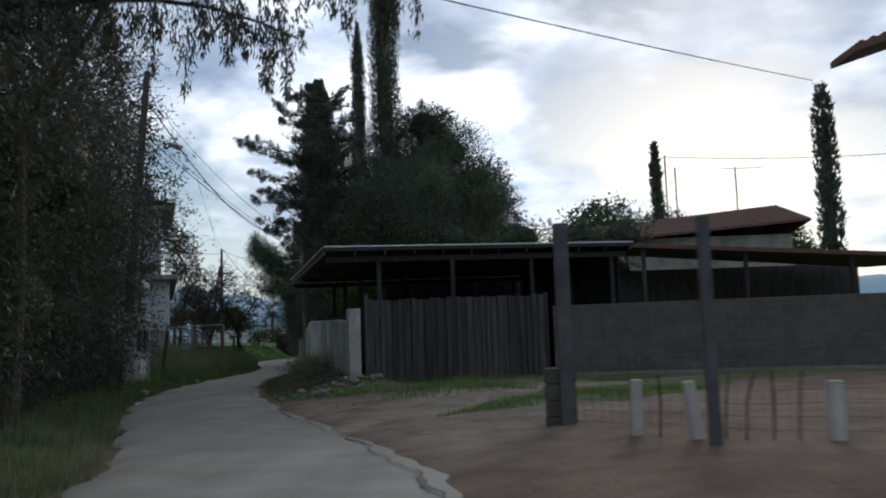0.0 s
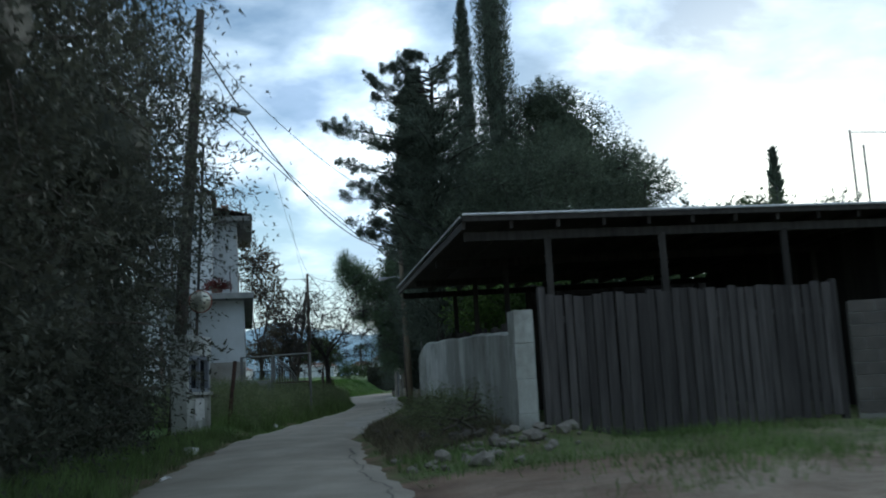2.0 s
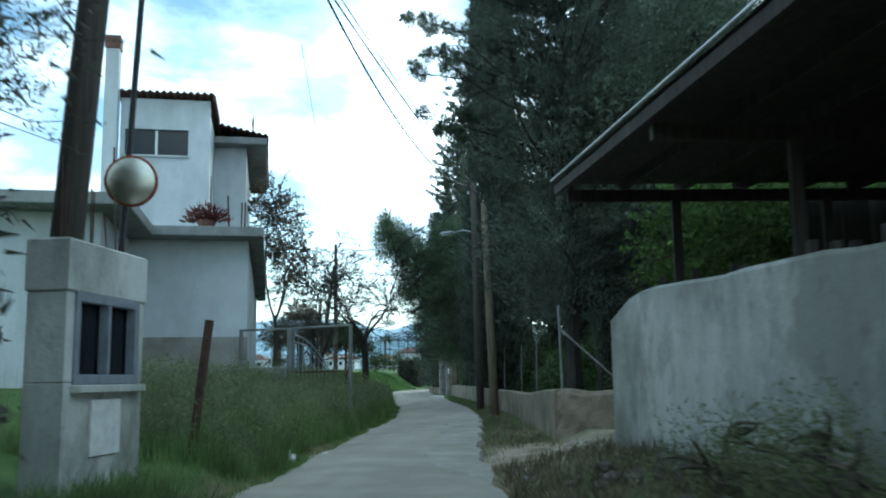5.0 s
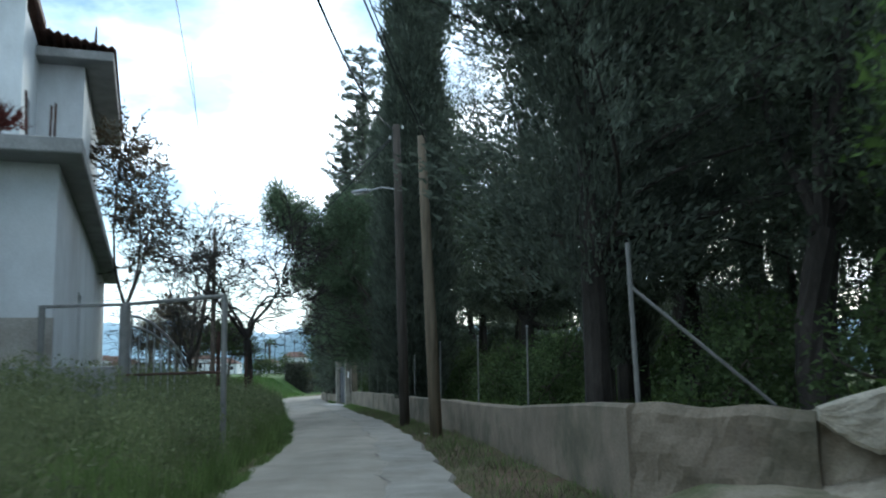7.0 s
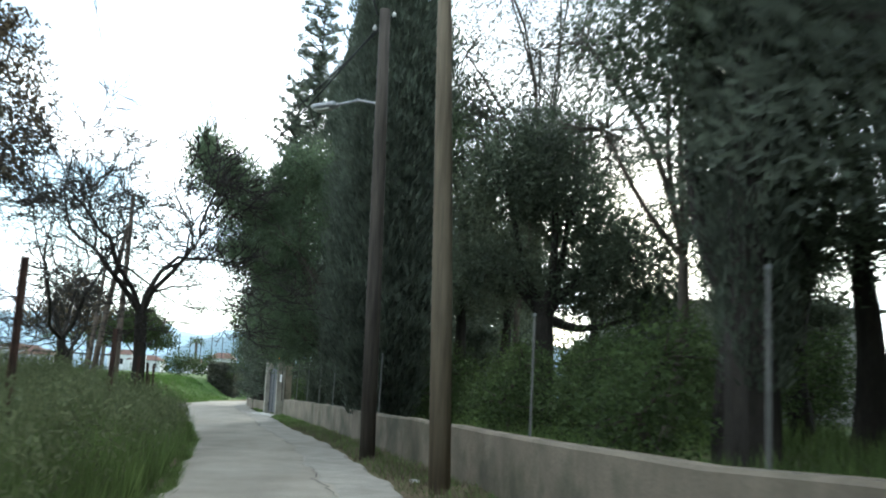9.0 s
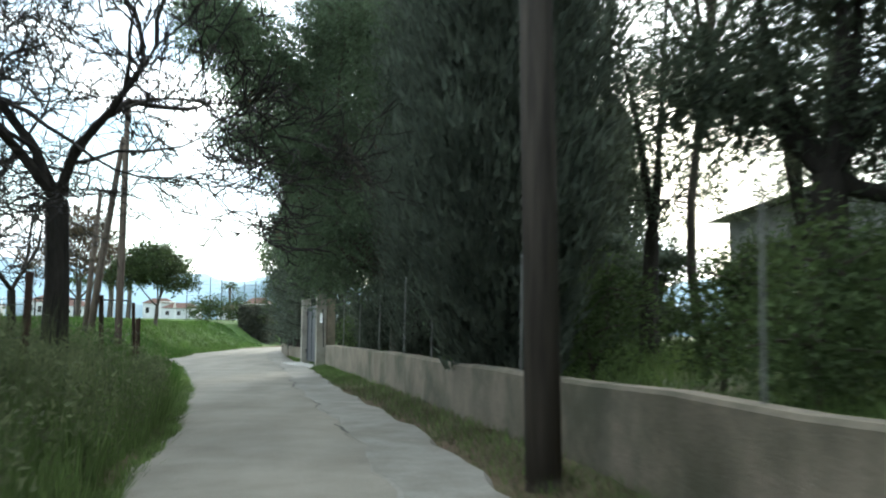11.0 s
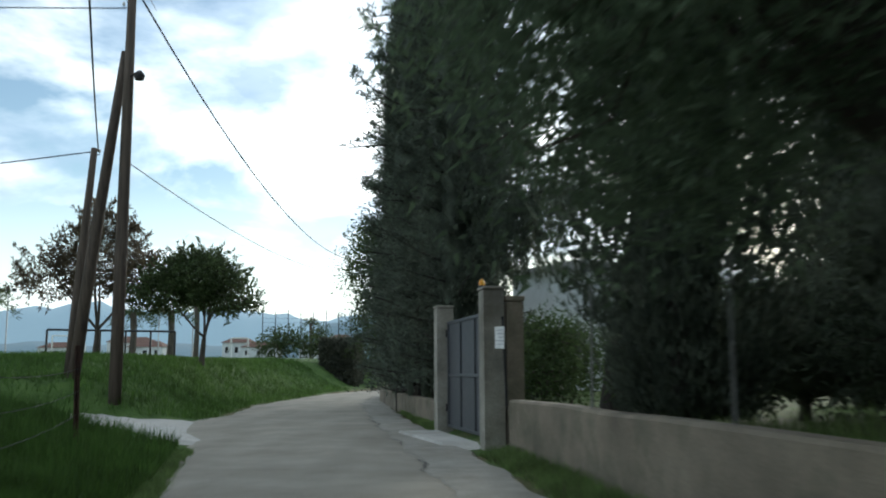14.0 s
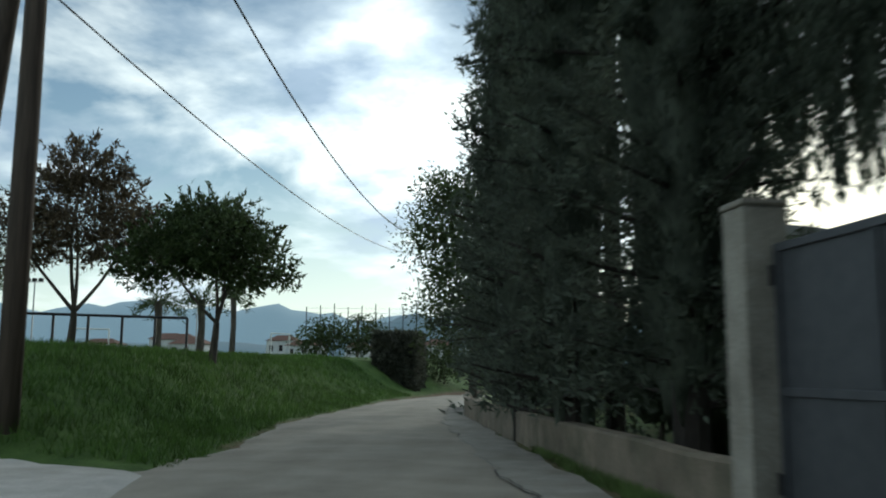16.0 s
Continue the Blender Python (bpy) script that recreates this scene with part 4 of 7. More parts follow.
def limb(g, a, b, r0, r1, bend=0.15, sides=6, n=5):
    a, b = Vector(a), Vector(b)
    off = Vector(rng.normal(size=3)) * (b - a).length * bend * 0.5
    pts = [a.lerp(b, i / n) + off * math.sin(math.pi * i / n) for i in range(n + 1)]
    g.tube(pts, [r0 + (r1 - r0) * i / n for i in range(n + 1)], sides)
    return pts


def cypress(x, y, h, rad, label, seed, n=7000, base=0.8, bark=DARK_BARK, lean=0.0, ragged=0.25, leaf=LEAF_CYPRESS, taper=0.55, size=(0.30, 0.085)):
    """A column of upward sprays round a dark core."""
    global rng
    rng = np.random.default_rng(seed)
    z0 = hz(x, y)
    t = root("cypress_tree", (x, y, z0), label, "cypress tree", "cypress trees")
    part("trunk", Geo().tube([(x, y, z0 - 0.3), (x + lean * 0.2, y, z0 + h * 0.4), (x + lean, y, z0 + h * 0.92)], [0.13 + 0.010 * h, 0.06 + 0.006 * h, 0.03], 9), bark, t)
    prof = lambda s: rad * np.clip(np.minimum(1.0, 0.45 + s * 5.0), 0, 1) * (1 - s ** 2.2 * taper - smooth(0.86, 1.0, s) * 0.38)
    core = Geo()
    lumpy((x + lean * 0.5, y, z0 + base + (h - base) * 0.46), (rad * 0.42, rad * 0.42, (h - base) * 0.45), core, seed, 0.16, 12, 16)
    m = n // 3
    s = rng.uniform(0, 0.97, m)
    a = rng.uniform(0, 2 * math.pi, m)
    rr = prof(s) * rng.uniform(0.3, 0.82, m)
    p = np.stack([x + lean * s + rr * np.cos(a), y + rr * np.sin(a), z0 + base + s * (h - base)], 1)
    fill = kites(p, np.stack([np.cos(a) * 0.4, np.sin(a) * 0.4, np.full(m, 1.0)], 1) + rng.normal(size=(m, 3)) * 0.25, size[0] * 1.4, size[1] * 2.0)
    s = rng.uniform(0, 1, n) ** 1.05
    a = rng.uniform(0, 2 * math.pi, n)
    tuft = np.clip(1 + ragged * 0.8 * np.sin(a * 2 + s * 9 + seed) * np.sin(s * 17 + seed * 1.7) + ragged * np.sin(a * 3 + s * 31 + seed) * np.sin(s * 57 + a * 2) + ragged * 0.8 * np.sin(a * 7 + s * 140 + seed) + ragged * 0.2 * rng.normal(size=n), 0.5, 1.0 + ragged * 1.5)
    rr = prof(s) * tuft * rng.uniform(0.60, 1.0, n) ** 0.8
    p = np.stack([x + lean * s + rr * np.cos(a), y + rr * np.sin(a), z0 + base + s * (h - base)], 1)
    d = np.stack([np.cos(a) * 0.55, np.sin(a) * 0.55, np.full(n, 1.0)], 1) + rng.normal(size=(n, 3)) * 0.28
    part("crown", quads_mesh("crown", np.concatenate([fill, kites(p, d, size[0], size[1])]), core), leaf, t, "dense dark green sprays")
    return t


def crown_tree(x, y, blobs, label, category, leaf, seed, trunk=None, per=900, size=(0.16, 0.07), bark=BARK, name="tree", core=True, spread=1.0, droop=0.0, group="trees", fork=None, tr=0.16, solid=0.0, shoots=0, reach=0.7, clump=1.0):
    """A trunk with limbs to leafy masses; blobs are (dx, dy, z, rx, ry, rz). shoots: leafy twigs that stand out of each mass."""
    global rng
    rng = np.random.default_rng(seed)
    z0 = hz(x, y)
    t = root(name, (x, y, z0), label, category, group)
    g = Geo()
    zf = fork if fork is not None else min(b[2] for b in blobs) * 0.6
    top = trunk or (x + 0.1, y + 0.05, z0 + zf)
    limb(g, (x, y, z0 - 0.3), top, tr * 1.25, tr * 0.8, 0.08, 9)
    leaves, cores = [], Geo()
    for k, (dx, dy, z, rx, ry, rz) in enumerate(blobs):
        c = np.array([x + dx, y + dy, z0 + z])
        limb(g, top, c, tr * 0.55, 0.03, 0.14)
        r_ = np.array([rx, ry, rz])
        n = int(per * (rx * ry * rz) ** 0.62 * spread)
        clumps = c + ball(max(6, n // 42)) * r_ * rng.uniform(0.35, 1.0, (max(6, n // 42), 1)) ** 0.6
        for q in clumps[:: max(1, len(clumps) // 9)]:
            limb(g, c + (q - c) * 0.1, q, 0.028, 0.006, 0.25, 4, 3)
        which = rng.integers(0, len(clumps), n)
        cr = (0.19 * (rx + ry + rz) / 3 + 0.10) * clump
        off = bounded(n) * cr * np.array([1, 1, 0.8])
        p = clumps[which] + off
        d = ball(n) * 0.8 + (p - c) / r_ * 0.5 + np.array([0, 0, -droop])
        leaves.append(kites(p, d, size[0], size[1]))
        if core:
            m = int(n * 0.38) + 20
            p = c + ball(m) * r_ * rng.uniform(0.0, 0.86, (m, 1)) ** 0.5
            leaves.append(kites(p, ball(m) + np.array([0, 0, -droop]), size[0] * 1.25, size[1] * 1.8))
        if solid and k < 3:
            lumpy(tuple(c), (rx * solid, ry * solid, rz * solid), cores, seed + k, 0.25, 16, 10)
        for _ in range(shoots):
            out = ball(1)[0]
            a = c + out * r_ * rng.uniform(0.75, 1.0)
            w = out * 0.7 + rng.normal(size=3) * 0.35 + np.array([0, 0, 0.35 - 0.8 * droop])
            ln = reach * rng.uniform(0.5, 1.3)
            w = w / np.linalg.norm(w) * ln
            b = a + w + np.array([0, 0, -0.25 * ln * rng.uniform(0, 1)])
            limb(g, a - w * 0.3, b, 0.010, 0.003, 0.2, 3, 2)
            n = int(ln * 34 * (0.085 / size[0]) ** 0.5) + 6
            q = rng.uniform(0, 1.04, n)[:, None]
            leaves.append(kites(a + (b - a) * q + bounded(n) * 0.03, w * 0.8 + bounded(n) * 0.75 * ln, size[0] * 1.1, size[1] * 1.15))
    part("trunk", g, bark, t)
    part("crown", quads_mesh("crown", np.concatenate(leaves), cores), leaf, t, "mass of small leaves")
    return t


def bare_tree(x, y, h, label, seed, fork=2.4, r0=0.16, spread=0.75, levels=5, bark=DARK_BARK, leaves=0, z0=None):
    """A leafless tree grown by forking."""
    global rng
    rng = np.random.default_rng(seed)
    z0 = hz(x, y) if z0 is None else z0
    t = root("bare_tree", (x, y, z0), label, "bare tree", "bare trees")
    g, tips = Geo(), []

    def grow(p, d, length, rad, lev):
        n = 3 if lev > 3 else 4 if lev > 1 else 3
        pts, q, dd = [p], p, d
        for i in range(n):
            dd = (dd + Vector(rng.normal(size=3)) * 0.24 + Vector((0, 0, 0.05 if lev < 2 else -0.01))).normalized()
            q = q + dd * (length / n)
            pts.append(q)
        g.tube(pts, [rad * (1 - 0.45 * i / n) for i in range(n + 1)], 8 if rad > 0.06 else 4 if rad > 0.02 else 3, cap=False)
        tips.extend(pts[1:])
        if lev >= levels:
            return
        for i in range(3):
            k = rng.integers(1, len(pts)) if i else len(pts) - 1
            side = Vector(rng.normal(size=3))
            nd = (dd + side * spread * (0.55 if i == 0 else 0.8)).normalized()
            if nd.z < -0.35:
                nd.z *= 0.3
            grow(pts[k], nd.normalized(), length * rng.uniform(0.60, 0.82), max(0.011, rad * (0.60 if i == 0 else 0.44)), lev + 1)

    base = Vector((x, y, z0 - 0.2))
    g.tube([base, Vector((x, y, z0 + fork * 0.5)), Vector((x - 0.05, y, z0 + fork))], [r0 * 1.25, r0, r0 * 0.95], 9)
    for i in range(4):
        a = 2 * math.pi * (i + rng.uniform(-0.2, 0.2)) / 4
        grow(Vector((x - 0.05, y, z0 + fork)), Vector((math.cos(a) * spread, math.sin(a) * spread, 0.9)).normalized(), (h - fork) * 0.36, r0 * 0.5, 1)
    part("trunk", g, bark, t)
    if leaves:
        tp = np.array([tuple(q) for q in tips])
        p = tp[rng.integers(0, len(tp), leaves)] + bounded(leaves) * 0.06
        part("crown", quads_mesh("crown", kites(p, ball(leaves) + np.array([0, 0, -0.3]), 0.06, 0.035)), LEAF_BROWN, t, "sparse dry leaves")
    return t


# evergreens that wall in the left side of the lane at the start
hedge = [(-3.9, -4.0, 8.0), (-4.6, 0.8, 8.6), (-5.2, 5.4, 8.8), (-6.3, 10.0, 8.8), (-7.7, 14.2, 8.6), (-10.3, 17.4, 7.6)]
for i, (x, y, h) in enumerate(hedge):
    airy = i > 4
    crown_tree(x, y, [(0.2, 0.0, h * 0.22, 2.2, 2.4, h * 0.24), (0.5, 0.4, h * 0.52, 2.5, 2.6, h * 0.24), (-1.6, 0.2, h * 0.4, 2.0, 2.2, h * 0.3), (0.5, -0.3, h * 0.80, 2.1, 2.3, h * 0.2)], "tall dark evergreen tree crowding the lane", "evergreen tree", LEAF_OLIVE if airy else LEAF_HEDGE, 40 + i, per=1650, size=(0.105, 0.036), name="evergreen_tree", core=True, droop=0.3, fork=1.2, solid=0.42, shoots=70, reach=0.7)
for i, (x, y) in enumerate(((-6.5, 12.6), (-7.4, 15.4), (-8.7, 16.8), (-5.6, 8.6), (-10.1, 19.4), (-8.75, 18.3), (-9.4, 19.0))):
    crown_tree(x, y, [(0, 0, 0.7, 0.9, 1.2, 0.7), (-0.5, 0.3, 1.7, 1.0, 1.2, 0.9), (-0.6, 0, 2.7, 0.9, 1.1, 0.8)], "dense dark undergrowth below the evergreens", "shrub", LEAF_HEDGE, 60 + i, per=2400, size=(0.085, 0.034), name="shrub", fork=0.4, tr=0.05, group="undergrowth", solid=0.5, shoots=30, reach=0.5)
# drooping limb that hangs over the lane
crown_tree(-3.6, 3.0, [(1.2, 0.2, 6.6, 1.3, 1.3, 1.0), (-0.4, 0.2, 7.0, 1.4, 1.4, 1.2), (1.9, -0.4, 7.4, 1.0, 1.0, 0.8)], "old olive tree with drooping branches over the lane", "olive tree", LEAF_OLIVE, 71, per=1100, size=(0.10, 0.024), name="olive_tree", core=False, droop=0.9, fork=4.5, tr=0.12)
crown_tree(-8.75, 18.9, [(0.2, 0.2, 6.8, 1.5, 1.4, 1.3), (-0.2, 0.1, 4.4, 1.3, 1.3, 1.3), (-1.2, 0.0, 5.6, 1.6, 1.6, 1.8), (0.3, 0.3, 8.6, 1.6, 1.4, 1.3)], "grey-green olive tree beside the utility pole", "olive tree", LEAF_OLIVE, 72, per=2600, size=(0.07, 0.019), name="olive_tree", core=False, droop=0.2, fork=2.6, tr=0.11, shoots=40, reach=0.8, clump=0.8)

# group behind the carport
cypress(-0.25, 41.0, 27.0, 1.0, "very tall dark cypress rising behind the carport", 101, 30000, 1.0, ragged=0.14, taper=0.3, size=(0.17, 0.045))
cypress(-1.55, 38.1, 19.0, 0.56, "slim ragged cypress beside a taller one", 102, 16000, 1.0, ragged=0.45, size=(0.15, 0.04))
crown_tree(3.0, 43.0, [(-0.3, 0, 12.2, 3.0, 3.0, 2.5), (-1.0, 0, 13.8, 1.9, 2.0, 1.4), (1.9, -0.2, 10.0, 2.2, 2.4, 1.9), (2.8, 0, 7.9, 1.8, 2.0, 1.6), (-2.4, 0.2, 10.5, 2.4, 2.4, 2.6), (0.6, -0.4, 8.6, 3.2, 2.8, 2.2)], "broad round-headed dark pine behind the carport", "pine tree", LEAF_DOME, 103, per=1800, size=(0.17, 0.045), name="pine_tree", fork=6.0, tr=0.3, bark=DARK_BARK, solid=0.5, shoots=90, reach=0.5, clump=0.75)


def ragged_conifer(x, y, h, reach, label, seed, arms=34, count=150, low=2.0, core_r=1.2, trunk_r=0.24, jut=(), leaf=(0.14, 0.036), narrow=0.6, solid=0.0):
    """A conifer whose limbs jut out unevenly, hung with sprays."""
    global rng
    rng = np.random.default_rng(seed)
    z0 = hz(x, y)
    t = root("conifer_tree", (x, y, z0), label, "conifer tree", "conifers")
    g, leaves, cores = Geo(), [], Geo()
    g.tube([(x, y, z0 - 0.3), (x, y, z0 + h * 0.5), (x + 0.1, y, z0 + h)], [trunk_r, trunk_r * 0.6, 0.03], 9)
    for i in range(arms + len(jut)):
        s = (i + rng.uniform(0, 1)) / arms
        z = z0 + low + (h - low) * s
        a = i * 2.4 + rng.uniform(-0.4, 0.4)
        rch = reach * (1 - 0.72 * s) * rng.uniform(0.6, 1.2)
        tip = Vector((x + rch * math.cos(a), y + rch * math.sin(a), z + rch * rng.uniform(0.05, 0.45)))
        if tip.z < 7.2 and y < 40:
            tip.x = 2 * x - tip.x if tip.x < -3.9 else tip.x
            tip.y = min(tip.y, y + 0.8)
        if i >= arms:
            tip = Vector(jut[i - arms])
            z = tip.z - (tip - Vector((x, y, tip.z))).length * 0.25
        pts = limb(g, (x, y, z), tip, 0.05, 0.012, 0.15, 5, 6)
        pp = np.array([tuple(q) for q in pts])
        n = (4 if i >= arms else 1) * count
        aim_ = np.array(tuple((tip - Vector((x, y, z))).normalized()))
        length = (tip - Vector((x, y, z))).length
        subs = 8 + int(4 * length)
        ks = 1 - 0.85 * rng.uniform(0, 1, subs) ** 1.2
        start = np.stack([np.interp(ks * 6, range(7), pp[:, c]) for c in range(3)], 1)
        sd = aim_ * 0.6 + rng.normal(size=(subs, 3)) * 0.5 + np.array([0, 0, 0.45])
        sd = sd / np.linalg.norm(sd, axis=1, keepdims=True) * ((0.22 + 0.30 * (1 - ks)) * (0.6 + 0.22 * length) * rng.uniform(0.6, 1.4, subs))[:, None]
        which = rng.integers(0, subs, n)
        q = rng.uniform(0, 1, n)[:, None]
        leaves.append(kites(start[which] + sd[which] * q + bounded(n) * (0.13 if i >= arms else 0.085) * (1.2 - q), sd[which] * 1.6 + rng.normal(size=(n, 3)) * 0.35, leaf[0], leaf[1]))
    if solid:
        lumpy((x, y, z0 + low + (h - low) * 0.45), (core_r * solid, core_r * solid, (h - low) * 0.45), cores, seed, 0.25, 14, 18)
    m = int(7600 * core_r * core_r) + 400
    s = rng.uniform(0, 1, m) ** 0.8
    q = ball(m) * rng.uniform(0.1, 1, (m, 1)) ** 0.5
    q = q * (1 + 0.38 * np.sin(s * 23 + np.arctan2(q[:, 1], q[:, 0]) * 2 + seed) + 0.2 * np.sin(s * 61 + seed))[:, None]
    p = np.array([x, y, z0 + low]) + np.stack([q[:, 0] * core_r * (1 - narrow * s), q[:, 1] * core_r * (1 - narrow * s), s * (h - low) * 0.84], 1)
    leaves.append(kites(p, q + np.array([0, 0, 0.4]), 0.16, 0.052))
    part("trunk", g, DARK_BARK, t)
    part("crown", quads_mesh("crown", np.concatenate(leaves), cores), LEAF_CYPRESS, t, "uneven dark sprays on jutting limbs")
    return t


ragged_conifer(-2.62, 32.4, 13.2, 4.2, "ragged dark conifer with limbs jutting over the lane", 104, 90, 800, 2.2, core_r=2.1, trunk_r=0.20, leaf=(0.11, 0.028), narrow=0.30, jut=[(-6.85, 32.2, 11.3), (-6.2, 31.6, 10.9), (-5.1, 31.9, 13.1), (-4.8, 32.0, 12.2), (-6.1, 31.8, 8.3), (-5.7, 32.0, 8.8), (-5.4, 31.8, 6.9), (-4.4, 32.0, 13.4), (-3.4, 32.0, 13.9), (-6.2, 32.1, 9.8), (-4.6, 32.0, 9.0), (-4.8, 31.8, 10.4), (-5.1, 32.0, 7.5), (-4.2, 32.0, 7.0), (-4.2, 31.9, 8.2)])
cypress(-5.42, 50.0, 19.5, 1.4, "massive old cypress beside the lane", 106, 36000, 0.4, size=(0.22, 0.064), ragged=0.2, taper=0.45)
crown_tree(-7.0, 59.6, [(-2.4, 0.2, 5.4, 1.6, 1.8, 1.3), (-4.3, 0.4, 8.4, 1.5, 1.4, 1.2), (-5.0, 0.4, 9.3, 0.7, 0.8, 1.0), (-3.0, 0.4, 7.6, 1.5, 1.5, 1.1), (-3.7, 0.2, 5.7, 0.9, 0.9, 0.6), (-1.6, 0.0, 3.2, 1.4, 2.0, 1.7), (-3.4, 0.4, 6.9, 1.3, 1.2, 1.0), (0.0, 0.3, 7.2, 1.8, 2.0, 1.8), (-1.3, 0.2, 8.6, 1.5, 1.5, 1.0)], "bushy green pine leaning over the lane", "pine tree", LEAF_PINE, 107, per=3900, size=(0.12, 0.032), name="pine_tree", fork=2.0, tr=0.2, clump=0.85, shoots=40, reach=0.35, solid=0.45)
crown_tree(-5.0, 53.2, [(0, 0, 2.0, 1.2, 1.5, 1.7), (0.2, 0.4, 5.2, 1.3, 1.6, 2.0), (0.4, 0, 8.4, 1.2, 1.4, 1.8), (0.3, 0, 11.0, 1.0, 1.2, 1.4)], "dense dark evergreen behind the low wall", "evergreen tree", LEAF_PINE, 108, per=3800, size=(0.12, 0.032), name="evergreen_tree", fork=1.0)
cypress(-7.3, 65.2, 15.5, 1.6, "dark cypress just before the gate", 109, 42000, 0.3, ragged=0.22, size=(0.145, 0.042))
cypress(-5.6, 61.3, 13.5, 1.2, "dark cypress in the garden behind the low wall", 110, 34000, 0.3, ragged=0.25, size=(0.145, 0.042))
cypress(0.0, 77.9, 12.5, 1.9, "broad dark cypress at the back of the garden", 116, 9000, 0.2, ragged=0.25, size=(0.3, 0.1))
cypress(2.4, 76.8, 11.5, 1.8, "broad dark cypress at the back of the garden", 117, 8000, 0.2, ragged=0.25, size=(0.3, 0.1))
cypress(-6.4, 56.8, 14.5, 1.1, "dark cypress in the garden behind the low wall", 111, 33000, 0.3, ragged=0.25, size=(0.13, 0.035))
crown_tree(-5.2, 58.6, [(0.2, 0, 7.2, 1.2, 1.2, 1.0), (-0.3, 0.2, 9.2, 1.3, 1.2, 1.1), (0.2, 0, 11.0, 1.0, 1.0, 0.9)], "tall pine with a long bare brown trunk behind the low wall", "pine tree", LEAF_DOME, 114, trunk=(-5.1, 58.6, 6.4), per=1500, size=(0.15, 0.045), name="pine_tree", tr=0.17, clump=0.75, shoots=20, reach=0.6)
# row past the gate
for i, (x, y, h, rad) in enumerate(((-10.35, 75.4, 13.5, 1.45), (-11.5, 78.3, 13.5, 1.35), (-12.2, 81.6, 13.5, 1.4), (-12.4, 85.2, 12.0, 1.3), (-12.7, 89.0, 10.5, 1.3))):
    ragged_conifer(x, y, h, rad * 1.15, "tall dark cypress in a row past the gate", 120 + i, 110, 380 if i == 0 else 190, 0.5, core_r=rad * 0.95, trunk_r=0.22, narrow=0.45, solid=0.42)
ragged_conifer(-9.5, 77.0, 22.8, 3.5, "tall ragged spire of an old cypress past the gate", 105, 120, 270, 5.0, core_r=1.45, trunk_r=0.2, leaf=(0.17, 0.05), narrow=0.8)
ragged_conifer(-10.8, 79.4, 18.8, 3.0, "shorter ragged spire of an old cypress past the gate", 115, 90, 300, 6.0, core_r=1.2, trunk_r=0.16, leaf=(0.17, 0.05), narrow=0.8)
crown_tree(-14.1, 95.5, [(0, 0, 3.6, 1.8, 2.4, 2.2), (-0.7, 0.6, 6.0, 1.7, 2.0, 1.6), (-0.6, 0.4, 7.4, 1.2, 1.3, 1.0)], "light green tree at the bend of the lane", "tree", LEAF_ROUND, 130, per=1100, size=(0.16, 0.08), name="broadleaf_tree", fork=1.2)

# pines and trunks in the garden behind the low wall
crown_tree(-1.5, 38.7, [(0.8, 0.2, 3.4, 1.3, 1.3, 1.1), (-0.4, 0.2, 5.4, 1.4, 1.4, 1.2), (0.9, 0.0, 5.4, 1.4, 1.4, 1.3), (0.0, 0.3, 7.8, 1.9, 1.7, 1.5), (0.2, 0.2, 10.2, 1.6, 1.6, 1.3)], "bushy dark pine round the foot of the tall cypresses", "pine tree", LEAF_DOME, 131, per=2600, size=(0.14, 0.040), name="pine_tree", fork=1.9, tr=0.24, bark=DARK_BARK)
crown_tree(-2.1, 47.7, [(-0.8, 0, 5.6, 1.1, 1.2, 1.0), (0.6, 0.2, 5.2, 1.3, 1.3, 1.1), (1.9, 0.0, 4.0, 1.3, 1.2, 1.0), (-0.9, 0.2, 3.6, 1.1, 1.0, 0.9), (0.9, 0.3, 3.4, 1.1, 1.0, 0.8), (0.2, 0.2, 6.6, 1.1, 1.1, 0.9), (2.6, 0.2, 2.9, 1.0, 1.0, 0.8)], "round-headed dark pine with a bare trunk", "pine tree", LEAF_DOME, 132, per=3000, size=(0.15, 0.042), name="pine_tree", fork=2.6, tr=0.24, bark=DARK_BARK)
crown_tree(-1.4, 53.6, [(-1.0, 0, 8.6, 1.6, 1.5, 1.3), (0.9, 0.2, 9.4, 1.5, 1.5, 1.3), (0.2, 0.0, 11.0, 1.4, 1.4, 1.0), (1.9, 0.2, 7.8, 1.1, 1.2, 1.0), (-0.8, 0.2, 13.0, 1.5, 1.4, 1.1), (1.2, 0.2, 13.6, 1.5, 1.4, 1.1), (-2.0, 0.2, 10.8, 1.0, 1.2, 1.2), (-1.9, 0.2, 15.2, 1.2, 1.2, 1.3), (0.3, 0.2, 16.4, 1.5, 1.4, 1.2), (2.4, 0.2, 11.2, 1.3, 1.4, 1.4)], "airy grey-green tree with fine twigs", "tree", LEAF_OLIVE, 133, per=1700, size=(0.13, 0.035), name="broadleaf_tree", fork=5.5, tr=0.085, core=False, shoots=24, reach=0.7, droop=0.3)
crown_tree(-1.2, 42.4, [(-0.9, 0, 5.2, 1.0, 1.0, 0.8), (0.7, 0.3, 4.6, 1.2, 1.1, 0.9), (0.2, 0.0, 6.2, 1.3, 1.2, 0.9), (1.5, 0.2, 5.8, 1.0, 1.0, 0.8), (0.6, 0.2, 7.6, 1.5, 1.2, 0.8), (-1.2, 0.2, 6.8, 1.0, 1.0, 0.7)], "slender leaning tree with sparse twiggy limbs", "tree", LEAF_OLIVE, 134, trunk=(-0.75, 42.5, 3.6), per=800, size=(0.12, 0.03), name="broadleaf_tree", tr=0.10, core=False)
